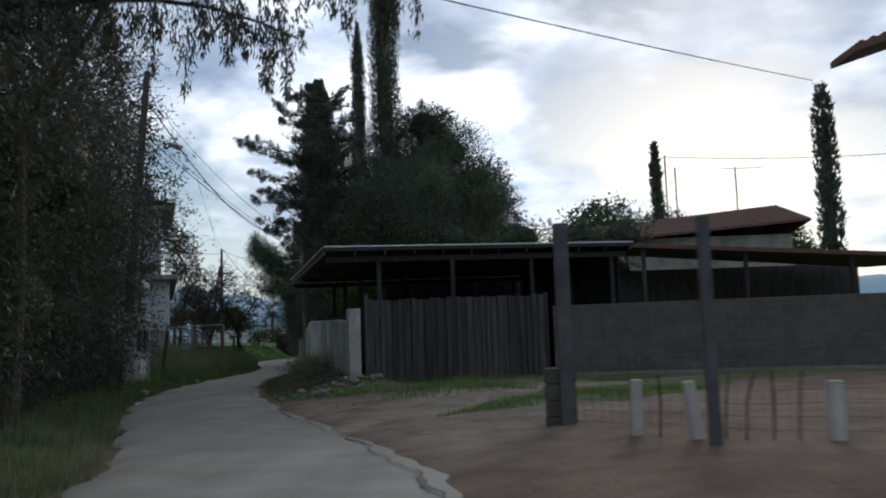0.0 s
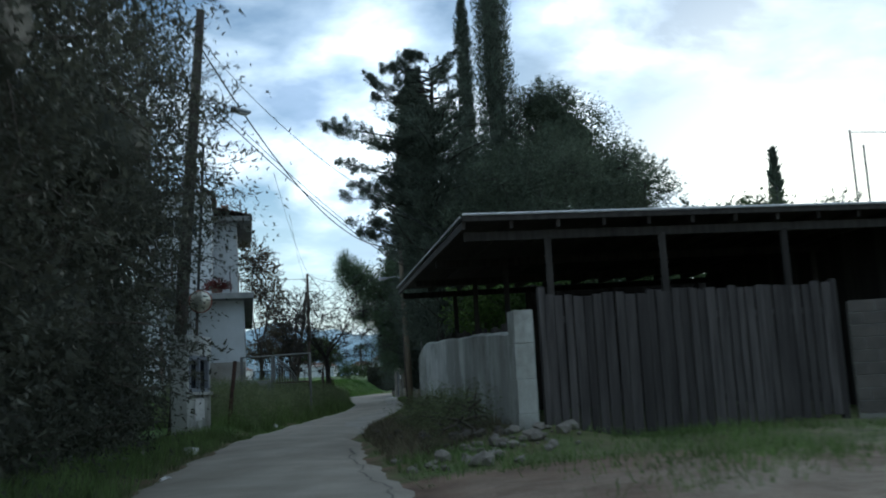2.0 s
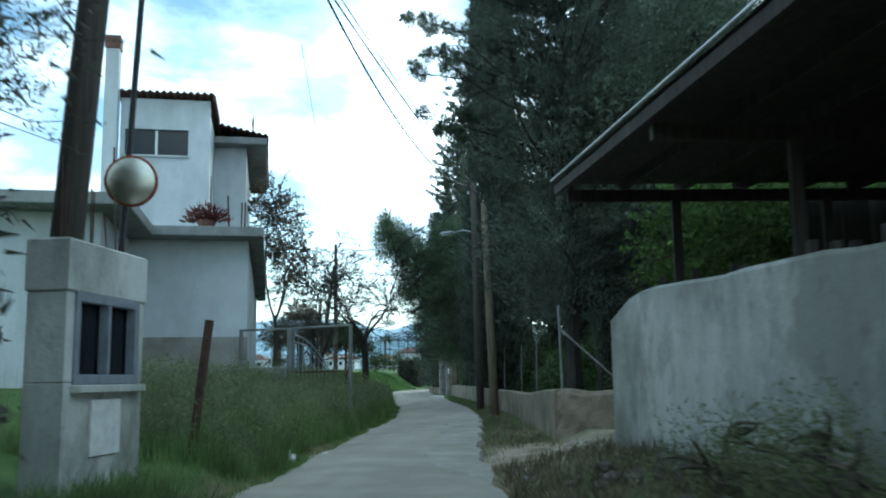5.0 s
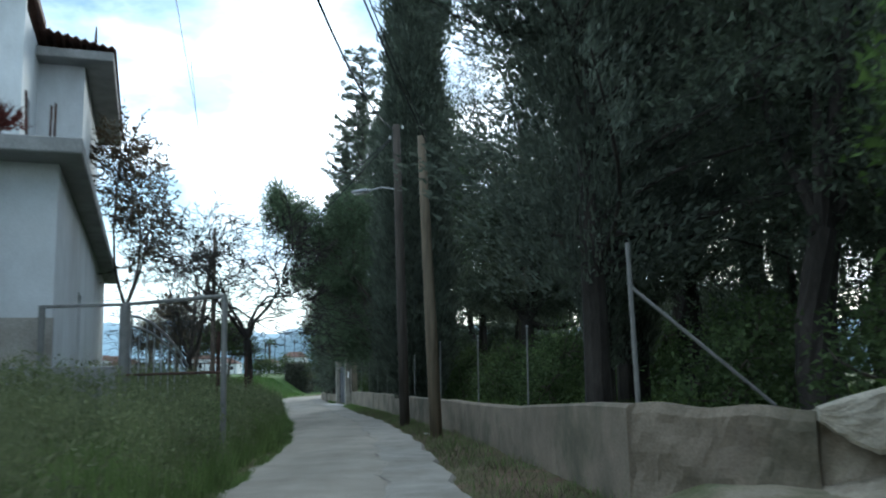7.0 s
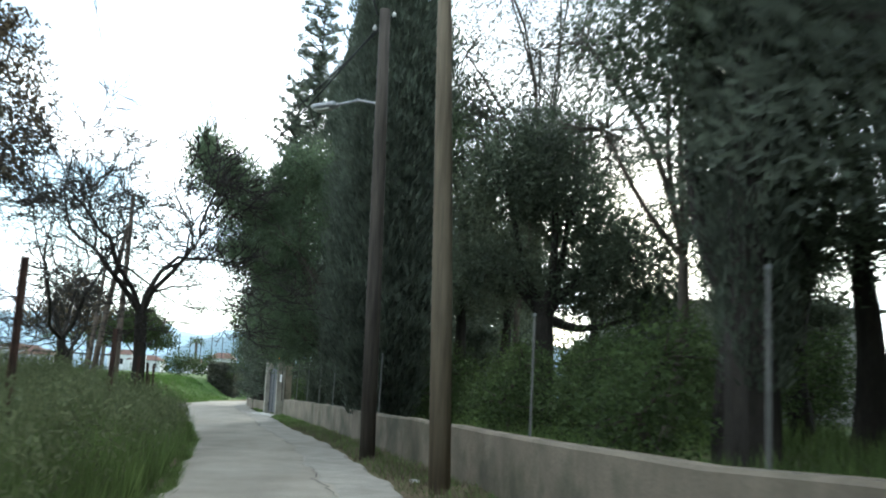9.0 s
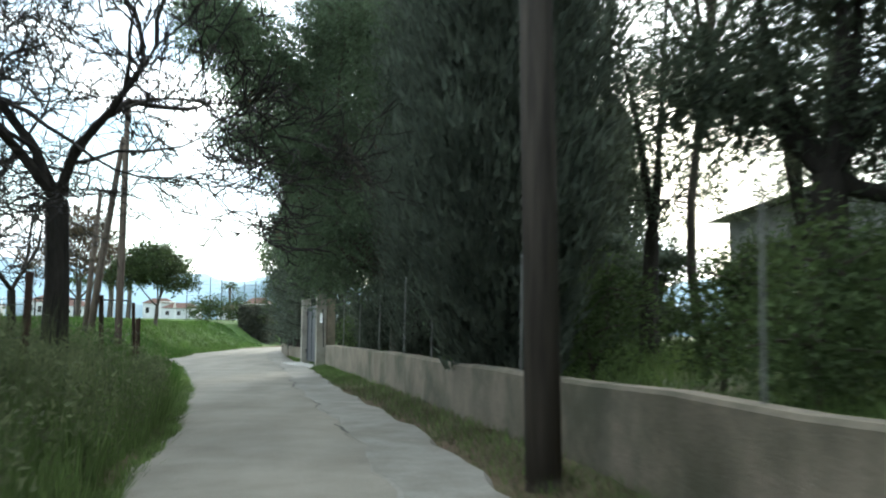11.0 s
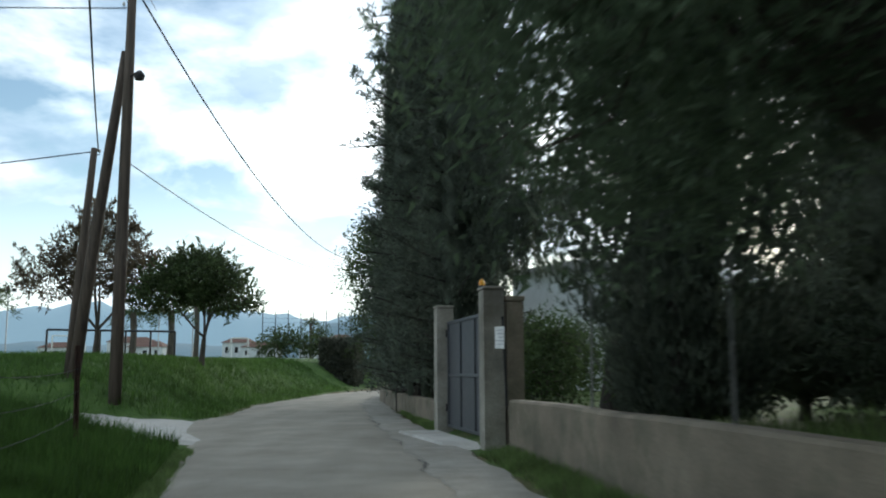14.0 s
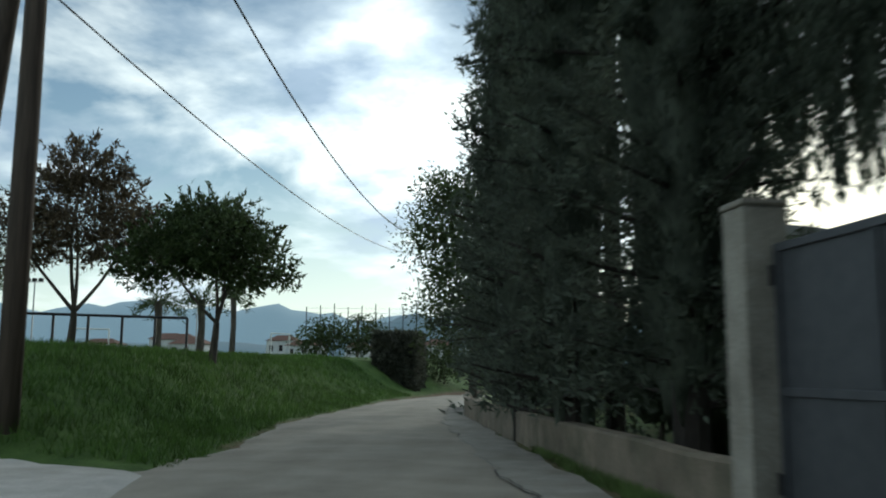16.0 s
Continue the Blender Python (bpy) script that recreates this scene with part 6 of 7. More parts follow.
arc = [(-9.62 + 0.32 * s, 34.15 + 2.05 * s, 2.35 - 0.75 * s * s) for s in np.linspace(0, 1, 9)]
part("curved_rail", Geo().tube(arc, 0.024, 8), GALV, leaf_)
part("curved_rail", Geo().tube([(x, y, z - 0.16) for x, y, z in arc], 0.018, 8), GALV, leaf_)
for x, y, z in arc:
    part("bar", Geo().tube([(x, y, 0.9), (x, y, z - 0.02)], 0.011, 6), GALV, leaf_)

# litter in the verge
for k, (x, y, s) in enumerate(((-5.9, 15.6, 0.16), (-7.1, 25.2, 0.17), (-5.1, 40.6, 0.06), (-6.8, 26.4, 0.08), (-4.4, 11.0, 0.09))):
    g = Geo()
    lumpy((x, y, hz(x, y) + s * 0.35), (s, s * 0.7, s * 0.5), g, 500 + k, 0.5, 9, 6)
    thing("litter", g, WHITE_PAINT, "crumpled white litter lying in the verge", "litter", "litter")


# ---------------------------------------------------------------- rubble and broken concrete by the white wall
def rock(x, y, s, seed, mat=STONE, label="pale broken stone in a rubble heap", sink=0.3, z=None, name="stone", group="rubble stones", cat="stone", flat=(1, 0.8, 0.65)):
    r = np.random.default_rng(seed)
    bm = bmesh.new()
    bmesh.ops.create_icosphere(bm, subdivisions=1 if s < 0.4 else 4, radius=1.0)
    ph = r.uniform(0, 6.28, 6)
    for v in bm.verts:
        a, b, c = v.co
        f = r.uniform(0.72, 1.2) if s < 0.4 else 1 + 0.16 * math.sin(3 * a + ph[0] + 2 * c) + 0.10 * math.sin(6 * b + ph[1] + 3 * a) + 0.06 * math.sin(13 * c + ph[2] + 7 * a) + 0.05 * math.sin(17 * a + 11 * b + ph[3]) + r.uniform(-0.02, 0.02)
        v.co *= float(f)
    dirs = r.normal(size=(7, 3))
    dirs /= np.linalg.norm(dirs, axis=1, keepdims=True)
    lim = r.uniform(0.55, 0.9, 7)
    for v in bm.verts:
        c = np.array(v.co)
        for d, l in zip(dirs, lim):
            k = c @ d
            if k > l:
                c = c - d * (k - l)
        v.co = Vector(c * np.array(flat) * s)
    me = bpy.data.meshes.new(name)
    bm.to_mesh(me)
    bm.free()
    me.materials.append(mat)
    ob = new(name, me)
    zz = (hz(x, y) if z is None else z) + s * flat[2] * (0.6 - sink)
    ob.matrix_basis = pose(x, y, zz, r.uniform(-15, 15), r.uniform(-15, 15), r.uniform(0, 360))
    return tagged(ob, label, cat, group)


r = random.Random(21)
for k in range(60):
    s = r.uniform(0.03, 0.12) if k > 9 else r.uniform(0.12, 0.21)
    x, y = 0.15 + r.gauss(0, 0.6), 11.2 + r.gauss(0, 0.5)
    rock(x, y, s, 600 + k, RUBBLE, "dull grey broken stone in a rubble heap", sink=0.15)
for k in range(150):
    q = r.uniform(-0.02, 0.9)
    p = along(WW0, WW1, q)
    rock(p.x - 0.2 - abs(r.gauss(0, 0.55)), p.y + r.uniform(-0.3, 0.3), r.uniform(0.05, 0.17), 1660 + k, BLOCK, "dull grey-brown stone in the rubble below the wall", sink=0.25)


# broken end of the low wall: it bends from the lane to a corner, then runs on as a pale cracked face
CORNER, FAR_END = Vector((-1.70, 27.55)), Vector((0.75, 26.95))


def rough_block(a, b, low, top, front, back, seed, cols=40, rows=14):
    """A stretch of cast wall from a to b with an uneven face and ragged lower and upper edges."""
    rr = np.random.default_rng(seed)
    d = (b - a).normalized()
    n = Vector((d.y, -d.x))
    length = (b - a).length
    ph = rr.uniform(0, 6.28, 6)
    g = Geo()
    verts = []
    for side, off in ((1, front), (0, back)):
        for i in range(cols + 1):
            u = length * i / cols
            z0, z1 = float(low(u)), float(top(u))
            for k in range(rows + 1):
                z = z0 + (z1 - z0) * k / rows
                bump = 0.0
                if side:
                    bump = 0.022 * math.sin(5.1 * u + ph[0] + 3 * z) + 0.016 * math.sin(11 * z + ph[1] + 4 * u) + 0.010 * math.sin(19 * u + ph[2]) * math.sin(17 * z + ph[3]) + rr.uniform(-0.006, 0.006)
                    bump -= 0.05 * (k == rows) + 0.03 * (k == 0)
                p = a + d * u + n * (off + bump)
                verts.append((p.x, p.y, z + (rr.uniform(-0.008, 0.008) if side else 0)))
    w, m = rows + 1, (cols + 1) * (rows + 1)
    faces = []
    for i in range(cols):
        for k in range(rows):
            q = i * w + k
            faces += [(q, q + w, q + w + 1, q + 1), (m + q, m + q + 1, m + q + w + 1, m + q + w)]
        faces += [(i * w, m + i * w, m + i * w + w, i * w + w), (i * w + rows, i * w + w + rows, m + i * w + w + rows, m + i * w + rows)]
    for k in range(rows):
        q = cols * w + k
        faces += [(k, k + 1, m + k + 1, m + k), (q, m + q, m + q + 1, q + 1)]
    return g.add(verts, faces)


def crack_line(u):
    return np.interp(u, [0, 0.15, 0.35, 0.55, 0.72, 0.88, 1.0, 1.2, 1.5, 2.6], [0.84, 0.72, 0.60, 0.545, 0.53, 0.50, 0.60, 0.70, 0.64, 0.66]) + 0.012 * np.sin(41 * u)


def end_top(u):
    return np.interp(u, [0, 0.25, 0.6, 1.1, 1.8, 2.6], [0.95, 1.03, 1.12, 1.19, 1.22, 1.22])


bw = root("broken_wall_end", (CORNER.x, CORNER.y, 0.0), "broken pale end of the low wall, cracked through", "wall")
part("bent_stretch", rough_block(Vector((-3.06, 28.45)), CORNER, lambda u: -0.25, lambda u: 0.98 - 0.03 * u + 0.02 * math.sin(7 * u), 0.0, -0.22, 705), LOW_WALL, bw, "stained bulging stretch of low wall")
part("wall_core", rough_block(CORNER, FAR_END, lambda u: -0.25, lambda u: end_top(u) - 0.05, -0.13, -0.40, 706), STONE, bw)
part("cracked_slab", rough_block(CORNER + Vector((0.02, -0.005)), FAR_END, crack_line, end_top, 0.05, -0.10, 707), PALE_STONE, bw, "pale render slab broken loose above a dark crack")


def ramp_z(x, y):
    rise = 0.27 * np.clip(x + 2.55, 0, 3) + 0.03
    groove = 0.010 * np.sin(26 * (x * 0.8 + y * 0.6)) * smooth(-2.3, -1.6, x)
    return rise + groove + 0.018 * lumps(x, y, 4.0) + 0.012 * lumps(x + 3, y, 9.0)


edge_lo = lambda y: -2.95 + 0.10 * np.sin(2.3 * y) + 0.05 * np.sin(7.1 * y) + 0.30 * smooth(25.0, 23.4, y)
ys_, us_ = np.linspace(23.5, 27.75, 44), np.linspace(0, 1, 40)
vs_, fs_ = [], []
for y in ys_:
    for u in us_:
        x = float(edge_lo(y)) + u * (0.3 - float(edge_lo(y)))
        z = float(ramp_z(x, y))
        vs_.append((x, y, z if u > 0 else z - 0.25))
for i in range(len(ys_) - 1):
    for k in range(len(us_) - 1):
        q = i * len(us_) + k
        fs_.append((q, q + 1, q + 1 + len(us_), q + len(us_)))
thing("concrete_ramp", Geo().add(vs_, fs_), STONE, "pale roughly cast concrete ramp rising to the broken wall end", "ramp", kind="structure")
r = random.Random(33)
for k in range(24):
    x, y = -2.75 + r.gauss(0, 0.22), 24.3 + r.gauss(0, 0.5)
    rock(x, y, r.uniform(0.05, 0.14), 720 + k, sink=0.4, z=max(hz(x, y), float(ramp_z(x, y))))

# steel post with a stay on the garden side of the low wall
sp = root("stayed_post", (-2.92, 28.62, 0.9), "pale steel post with a slanting stay on the low wall", "post")
part("upright", Geo().tube([(-2.92, 28.62, 0.7), (-2.95, 28.62, 2.52)], 0.024, 8), PIPE, sp)
part("stay", Geo().tube([(-2.94, 28.62, 2.09), (-1.75, 28.3, 0.95), (-1.5, 28.3, 0.3)], 0.018, 8), PIPE, sp)
for k, y in enumerate((33.5, 38.2, 43.0, 47.6, 52.4, 55.0, 58.0, 61.0, 64.2)):
    x = wall_x(y) + 0.14
    q = root("fence_post", (x, y, 0.7), "thin pale steel fence post on the low wall", "fence post", "wall fence posts")
    part("upright", Geo().tube([(x, y, 0.6), (x + 0.02, y, 2.0 + 0.1 * (k % 3))], 0.014, 6), PIPE, q)
    part("cap", Geo().tube([(x + 0.02, y, 2.0 + 0.1 * (k % 3)), (x + 0.02, y, 2.03 + 0.1 * (k % 3))], 0.018, 6), GALV, q)

# ---------------------------------------------------------------- yard on the right at the start
def stake(name, x, y, w, top, mat, label, lean=0.0, group="yard posts"):
    return thing(name, Geo().box((-w, -w, -0.3), (w, w, top - hz(x, y)), Matrix.Translation((x, y, hz(x, y))) @ Matrix.Rotation(lean, 4, "Y"), w * 0.2), mat, label, "post", group)


GREY_POST = speckled("weathered_grey_post", (0.060, 0.060, 0.063), (0.12, 0.12, 0.123), 3.0, 40)
stake("gate_post", 4.45, 0.95, 0.085, 2.66, GREY_POST, "tall weathered grey square post in the yard")
stake("gate_post", 5.42, -1.95, 0.05, 2.30, GREY_POST, "slim grey steel post in the yard")
for x, y, l in ((4.92, -0.85, 0.03), (5.38, -1.5, -0.12), (6.42, -2.25, 0.02), (7.3, -3.0, 0.05)):
    stake("concrete_stub", x, y, 0.055, 0.74, PALE_CONCRETE, "short pale concrete post at the edge of the yard", l, "concrete stubs")
for k, (x, y) in enumerate(((5.1, -1.1), (5.6, -1.65), (5.75, -1.8), (5.95, -1.95), (6.15, -2.05), (6.8, -2.6))):
    z = hz(x, y)
    thing("iron_rod", Geo().tube([(x, y, z - 0.1), (x + 0.03, y, z + 0.35), (x + 0.02 + 0.05 * (k % 3), y, z + 0.62)], 0.011, 6), RUST, "thin bent rusty rod standing in the yard", "rod", "iron rods")
gb = root("block_pier", (4.36, 1.16, hz(4.36, 1.16)), "low grey cement block pier beside the tall yard post", "pier")
for k in range(4):
    part("block", Geo().box((4.20 + 0.008 * (k % 2), 1.06, 0.02 + 0.203 * k), (4.58, 1.30, 0.02 + 0.203 * k + 0.198), None, 0.012), BLOCK, gb)
# wire mesh on the yard posts
g = Geo()
a, b = Vector((4.45, 0.95)), Vector((7.3, -3.0))
for k in range(34):
    p = along(a, b, k / 33)
    g.tube([(p.x, p.y, hz(p.x, p.y) + 0.02), (p.x, p.y, hz(p.x, p.y) + 0.95)], 0.0022, 3, False)
for k in range(8):
    pts = [(along(a, b, q / 10).x, along(a, b, q / 10).y, hz(*along(a, b, q / 10)) + 0.05 + k * 0.128) for q in range(11)]
    g.tube(pts, 0.0022, 3, False)
thing("wire_mesh", g, RUST, "rusty wire mesh strung between yard posts", "wire mesh")

# low house with a clay roof behind the block wall
rh = root("farmhouse", (10.0, 40.0, 0.4), "low house with a clay tile roof behind the block wall", "house")
part("wall", Geo().box((11.0, 38.0, 0.0), (22.0, 46.0, 6.6), None, 0.02), PLINTH, rh)
part("window", Geo().box((17.0, 37.97, 3.2), (18.4, 38.0, 4.6), None), GLASS_DARK, rh)
g = Geo()
n = 100
for i in range(n + 1):
    x = 9.6 + 13.2 * i / n
    zr = 7.35 + 1.2 * i / n
    dz = 0.05 * (1 if i % 2 else -1)
    g.v += [(x, 37.2, 6.35 + 1.0 * i / n + dz), (x, 42.0, zr + dz + 0.25), (x, 47.0, 6.3 + dz), (x, 37.2, 6.22 + 1.0 * i / n), (x, 47.0, 6.2)]
for i in range(n):
    a, b = i * 5, i * 5 + 5
    g.f += [(a, b, b + 1, a + 1), (a + 1, b + 1, b + 2, a + 2), (a + 3, b + 3, b, a), (a + 2, b + 2, b + 4, a + 4)]
g.f += [(0, 1, 2, 4, 3), (n * 5 + 3, n * 5 + 4, n * 5 + 2, n * 5 + 1, n * 5)]
part("roof", g, TILE, rh, "weathered red clay tiles")
for x, y, z0, z1 in ((15.8, 40.0, 8.0, 11.6), (16.4, 40.2, 8.0, 10.9), (19.8, 40.0, 8.3, 10.8), (12.4, 40.4, 7.7, 9.3)):
    part("antenna_pole", Geo().tube([(x, y, z0), (x, y, z1)], 0.045, 6), DARK_STEEL, rh, "thin dark antenna pole")
part("antenna_bar", Geo().tube([(19.0, 40.0, 10.7), (21.4, 40.2, 10.75)], 0.02, 5), DARK_STEEL, rh, "thin aerial bar")
sh = root("porch_shelter", (14.0, 25.0, 0.4), "dark lean-to shelter in front of the farmhouse", "shelter")
part("roof", Geo().add([(10.0, 22.5, 4.7), (21.5, 20.5, 3.7), (22.0, 30.0, 4.2), (10.5, 30.5, 5.2), (10.0, 22.5, 4.55), (21.5, 20.5, 3.55), (22.0, 30.0, 4.05), (10.5, 30.5, 5.05)], [(0, 1, 2, 3), (7, 6, 5, 4), (0, 4, 5, 1), (1, 5, 6, 2), (2, 6, 7, 3), (3, 7, 4, 0)]), TILE, sh)
part("back_wall", Geo().box((10.2, 30.6, 0.0), (22.0, 30.8, 4.3), None, 0.01), PLANK, sh)
for x, y, z in ((10.4, 22.8, 4.5), (14.0, 22.2, 4.2), (17.6, 21.6, 3.85), (21.1, 20.9, 3.6)):
    part("post", Geo().box((x - 0.07, y - 0.07, 0.0), (x + 0.07, y + 0.07, z), None, 0.01), PLANK, sh)
# neighbour's eave
nh = root("neighbour_house", (20.0, 18.0, 0.4), "tall house with a clay tile eave above the yard", "house")
part("wall", Geo().box((20.5, 16.8, 0.0), (27.0, 19.5, 10.9), None, 0.02), RENDERED, nh)
g = Geo()
for i in range(61):
    x = 15.7 + 11.0 * i / 60
    dz = 0.05 * (1 if i % 2 else -1)
    g.v += [(x, 16.0, 9.75 + dz + 0.32 * (x - 15.2)), (x, 17.8, 9.75 + dz + 0.32 * (x - 15.2)), (x, 16.0, 9.5 + 0.32 * (x - 15.2)), (x, 17.8, 9.5 + 0.32 * (x - 15.2))]
for i in range(60):
    a, b = i * 4, i * 4 + 4
    g.f += [(a, b, b + 1, a + 1), (a + 3, b + 3, b + 2, a + 2), (a + 2, b + 2, b, a), (a + 1, b + 1, b + 3, a + 3)]
g.f += [(0, 1, 3, 2), (242, 243, 241, 240)]
part("roof", g, TILE, nh, "red clay tile eave")
cypress(35.0, 121.0, 30.0, 1.0, "slim far cypress against the sky", 401, 1500, 1.0, ragged=0.3, size=(0.9, 0.3))
cypress(62.0, 124.0, 39.0, 1.9, "broad far cypress against the sky", 402, 1800, 1.0, ragged=0.15, size=(1.0, 0.35), taper=0.35)
cypress(75.0, 128.0, 34.0, 1.3, "slim far cypress against the sky", 403, 1500, 1.0, ragged=0.3, size=(0.9, 0.3))
for k, (x, y, z) in enumerate(((38.0, 80.0, 10.0), (20.0, 60.0, 8.5), (14.0, 52.0, 8.5), (30.0, 66.0, 9.0))):
    crown_tree(x, y, [(0, 0, z, 2.6, 2.6, 2.0), (1.6, 0, z - 1.4, 2.0, 2.0, 1.6), (-1.8, 0, z - 1.6, 2.0, 2.0, 1.6)], "leafy tree behind the farmhouse", "tree", LEAF_ROUND, 410 + k, per=420, size=(0.3, 0.14), name="broadleaf_tree", fork=4.0)

# hedge and shrubs seen under the carport
for k, (x, y) in enumerate(((-0.2, 27.0), (1.4, 27.3), (2.9, 27.6), (4.6, 28.0), (6.4, 28.4), (8.0, 27.6))):
    crown_tree(x, y, [(0, 0, 1.5, 0.9, 0.8, 1.0), (0.1, 0, 2.9, 1.0, 0.8, 0.8), (-0.1, 0.1, 3.9, 0.8, 0.7, 0.6)], "bright green shrub behind the carport", "shrub", LEAF_SHRUB, 430 + k, per=2400, size=(0.08, 0.042), name="shrub", fork=0.4, tr=0.06, group="garden shrubs")
for k, (x, y, h) in enumerate(((-0.7, 25.9, 4.4), (0.9, 26.7, 4.6))):
    crown_tree(x, y, [(0, 0, h * 0.36, 0.8, 0.8, 0.8), (-0.1, 0, h * 0.62, 0.85, 0.8, 0.75), (0.25, 0.1, h * 0.84, 0.95, 0.9, 0.65)], "bright green leafy shrub behind the end of the white wall", "shrub", LEAF_BRIGHT, 470 + k, per=2000, size=(0.11, 0.055), name="shrub", fork=0.9, tr=0.07, shoots=40, reach=0.55, clump=0.8, group="garden shrubs")
for k, (x, y, h) in enumerate(((3.0, 29.6, 6.4), (5.8, 30.0, 6.4), (8.6, 29.8, 6.2), (11.0, 31.5, 6.4))):
    crown_tree(x, y, [(0, 0, h * 0.30, 1.5, 1.2, 1.3), (-0.5, 0, h * 0.58, 1.5, 1.2, 1.2), (0.5, 0.2, h * 0.84, 1.4, 1.2, 0.9)], "dark leafy tree close behind the carport", "tree", LEAF_DOME, 474 + k, per=900, size=(0.14, 0.06), name="broadleaf_tree", fork=1.2, tr=0.10, shoots=30, reach=0.6, clump=0.8, solid=0.6)
for k, q in enumerate(np.linspace(0.08, 0.62, 7)):
    p = along(WW0, WW1, float(q))
    x, y = p.x - 0.75 - 0.25 * math.sin(k * 2.1), p.y
    crown_tree(x, y, [(0, 0, 0.25, 0.50, 0.6, 0.26), (0.2, 0.25, 0.45, 0.36, 0.42, 0.25)], "straggly weeds heaped against the white wall", "shrub", WEEDS, 450 + k, per=6000, size=(0.05, 0.016), name="shrub", fork=0.15, tr=0.012, core=False, group="wall weeds")

# ---------------------------------------------------------------- field and distance on the left
ef = root("exercise_frame", (-27.0, 96.7, hz(-27, 96.7)), "dark steel exercise frame on the field's edge", "exercise frame")
a, b = Vector((-24.98, 97.9, 3.2)), Vector((-28.96, 95.5, 3.2))
a2 = b + (b - a) * 0.25
part("rail", Geo().tube([a, a2], 0.05, 8), DARK_STEEL, ef)
for k in range(6):
    p = a.lerp(a2, k / 5)
    part("post", Geo().tube([(p.x, p.y, hz(p.x, p.y) - 0.2), tuple(p)], 0.05, 8), DARK_STEEL, ef)


def goal(x, y, w, yaw, label):
    z = hz(x, y)
    t = root("football_goal", (x, y, z), label, "football goal", "football goals")
    d = Vector((math.cos(yaw), math.sin(yaw), 0))
    p, q = Vector((x, y, z)), Vector((x, y, z)) + d * w
    h = Vector((0, 0, 2.1))
    part("post", Geo().tube([p, p + h], 0.06, 8), WHITE_PAINT, t)
    part("post", Geo().tube([q, q + h], 0.06, 8), WHITE_PAINT, t)
    part("crossbar", Geo().tube([p + h, q + h], 0.06, 8), WHITE_PAINT, t)
    n = Vector((-d.y, d.x, 0)) * 1.0
    part("stay", Geo().tube([p + h, p + n], 0.03, 6), WHITE_PAINT, t)
    part("stay", Geo().tube([q + h, q + n], 0.03, 6), WHITE_PAINT, t)


goal(-37.1, 150.0, 2.2, 0.9, "white steel football goal on the far field")
goal(-52.0, 140.0, 3.0, 0.5, "white steel football goal on the far field")
for k in range(16):
    x = -37.5 + k * 1.55
    y = 165.0 + 0.3 * k
    z = hz(x, y)
    t = root("net_pole", (x, y, z), "tall thin pole of the field's ball net", "pole", "ball net poles")
    part("shaft", Geo().tube([(x, y, z - 0.2), (x, y, 8.6 + 0.2 * (k % 3))], 0.055, 6), DARK_STEEL, t)
g = Geo()
for k in range(9):
    g.tube([(-37.5, 165.0, 4.2 + k * 0.53), (-14.2, 169.5, 4.2 + k * 0.53)], 0.012, 3, False)
thing("ball_net", g, DARK_STEEL, "sagging ball net between tall poles", "net")
for x, y, z in ((-70.4, 165.0, 11.6), (-48.0, 170.0, 10.5), (-60.0, 190.0, 11.0)):
    t = root("floodlight", (x, y, hz(x, y)), "floodlight mast by the football field", "floodlight", "floodlights")
    part("mast", Geo().tube([(x, y, hz(x, y) - 0.3), (x, y, z)], 0.09, 8), GALV, t)
    part("lamp_bar", Geo().box((x - 1.1, y - 0.06, z - 0.1), (x + 1.1, y + 0.06, z + 0.02), None, 0.01), GALV, t)
    for q in (-0.8, 0.0, 0.8):
        part("lamp", Geo().box((x + q - 0.25, y - 0.25, z + 0.02), (x + q + 0.25, y + 0.05, z + 0.4), None, 0.03), DARK_STEEL, t)


def far_house(x, y, w, d, h, label, mat):
    z = hz(x, y)
    t = root("far_house", (x, y, z), label, "house", "far houses")
    part("wall", Geo().box((x - w / 2, y, z - 0.3), (x + w / 2, y + d, z + h), None, 0.02), mat, t)
    o = 0.4
    part("roof", Geo().add([(x - w / 2 - o, y - o, z + h), (x + w / 2 + o, y - o, z + h), (x + w / 2 + o, y + d + o, z + h), (x - w / 2 - o, y + d + o, z + h), (x - w / 4, y + d / 2, z + h + 1.6), (x + w / 4, y + d / 2, z + h + 1.6)], [(0, 1, 5, 4), (1, 2, 5), (2, 3, 4, 5), (3, 0, 4), (3, 2, 1, 0)]), TILE, t)
    for k in range(3):
        wx = x - w / 3 + k * w / 3
        part("window", Geo().box((wx - 0.5, y - 0.03, z + h * 0.4), (wx + 0.5, y + 0.02, z + h * 0.75), None), GLASS_DARK, t)


r = random.Random(33)
for k in range(15):
    x, y = -128 + k * 9.5 + r.uniform(-2, 2), r.uniform(235, 330)
    far_house(x, y, r.uniform(6, 11), 7, r.uniform(3.0, 5.2), "small pale house with a clay roof across the fields", RENDERED)
far_house(-78, 128, 13, 6, 3.2, "long low pale clubhouse beside the football field", RENDERED)


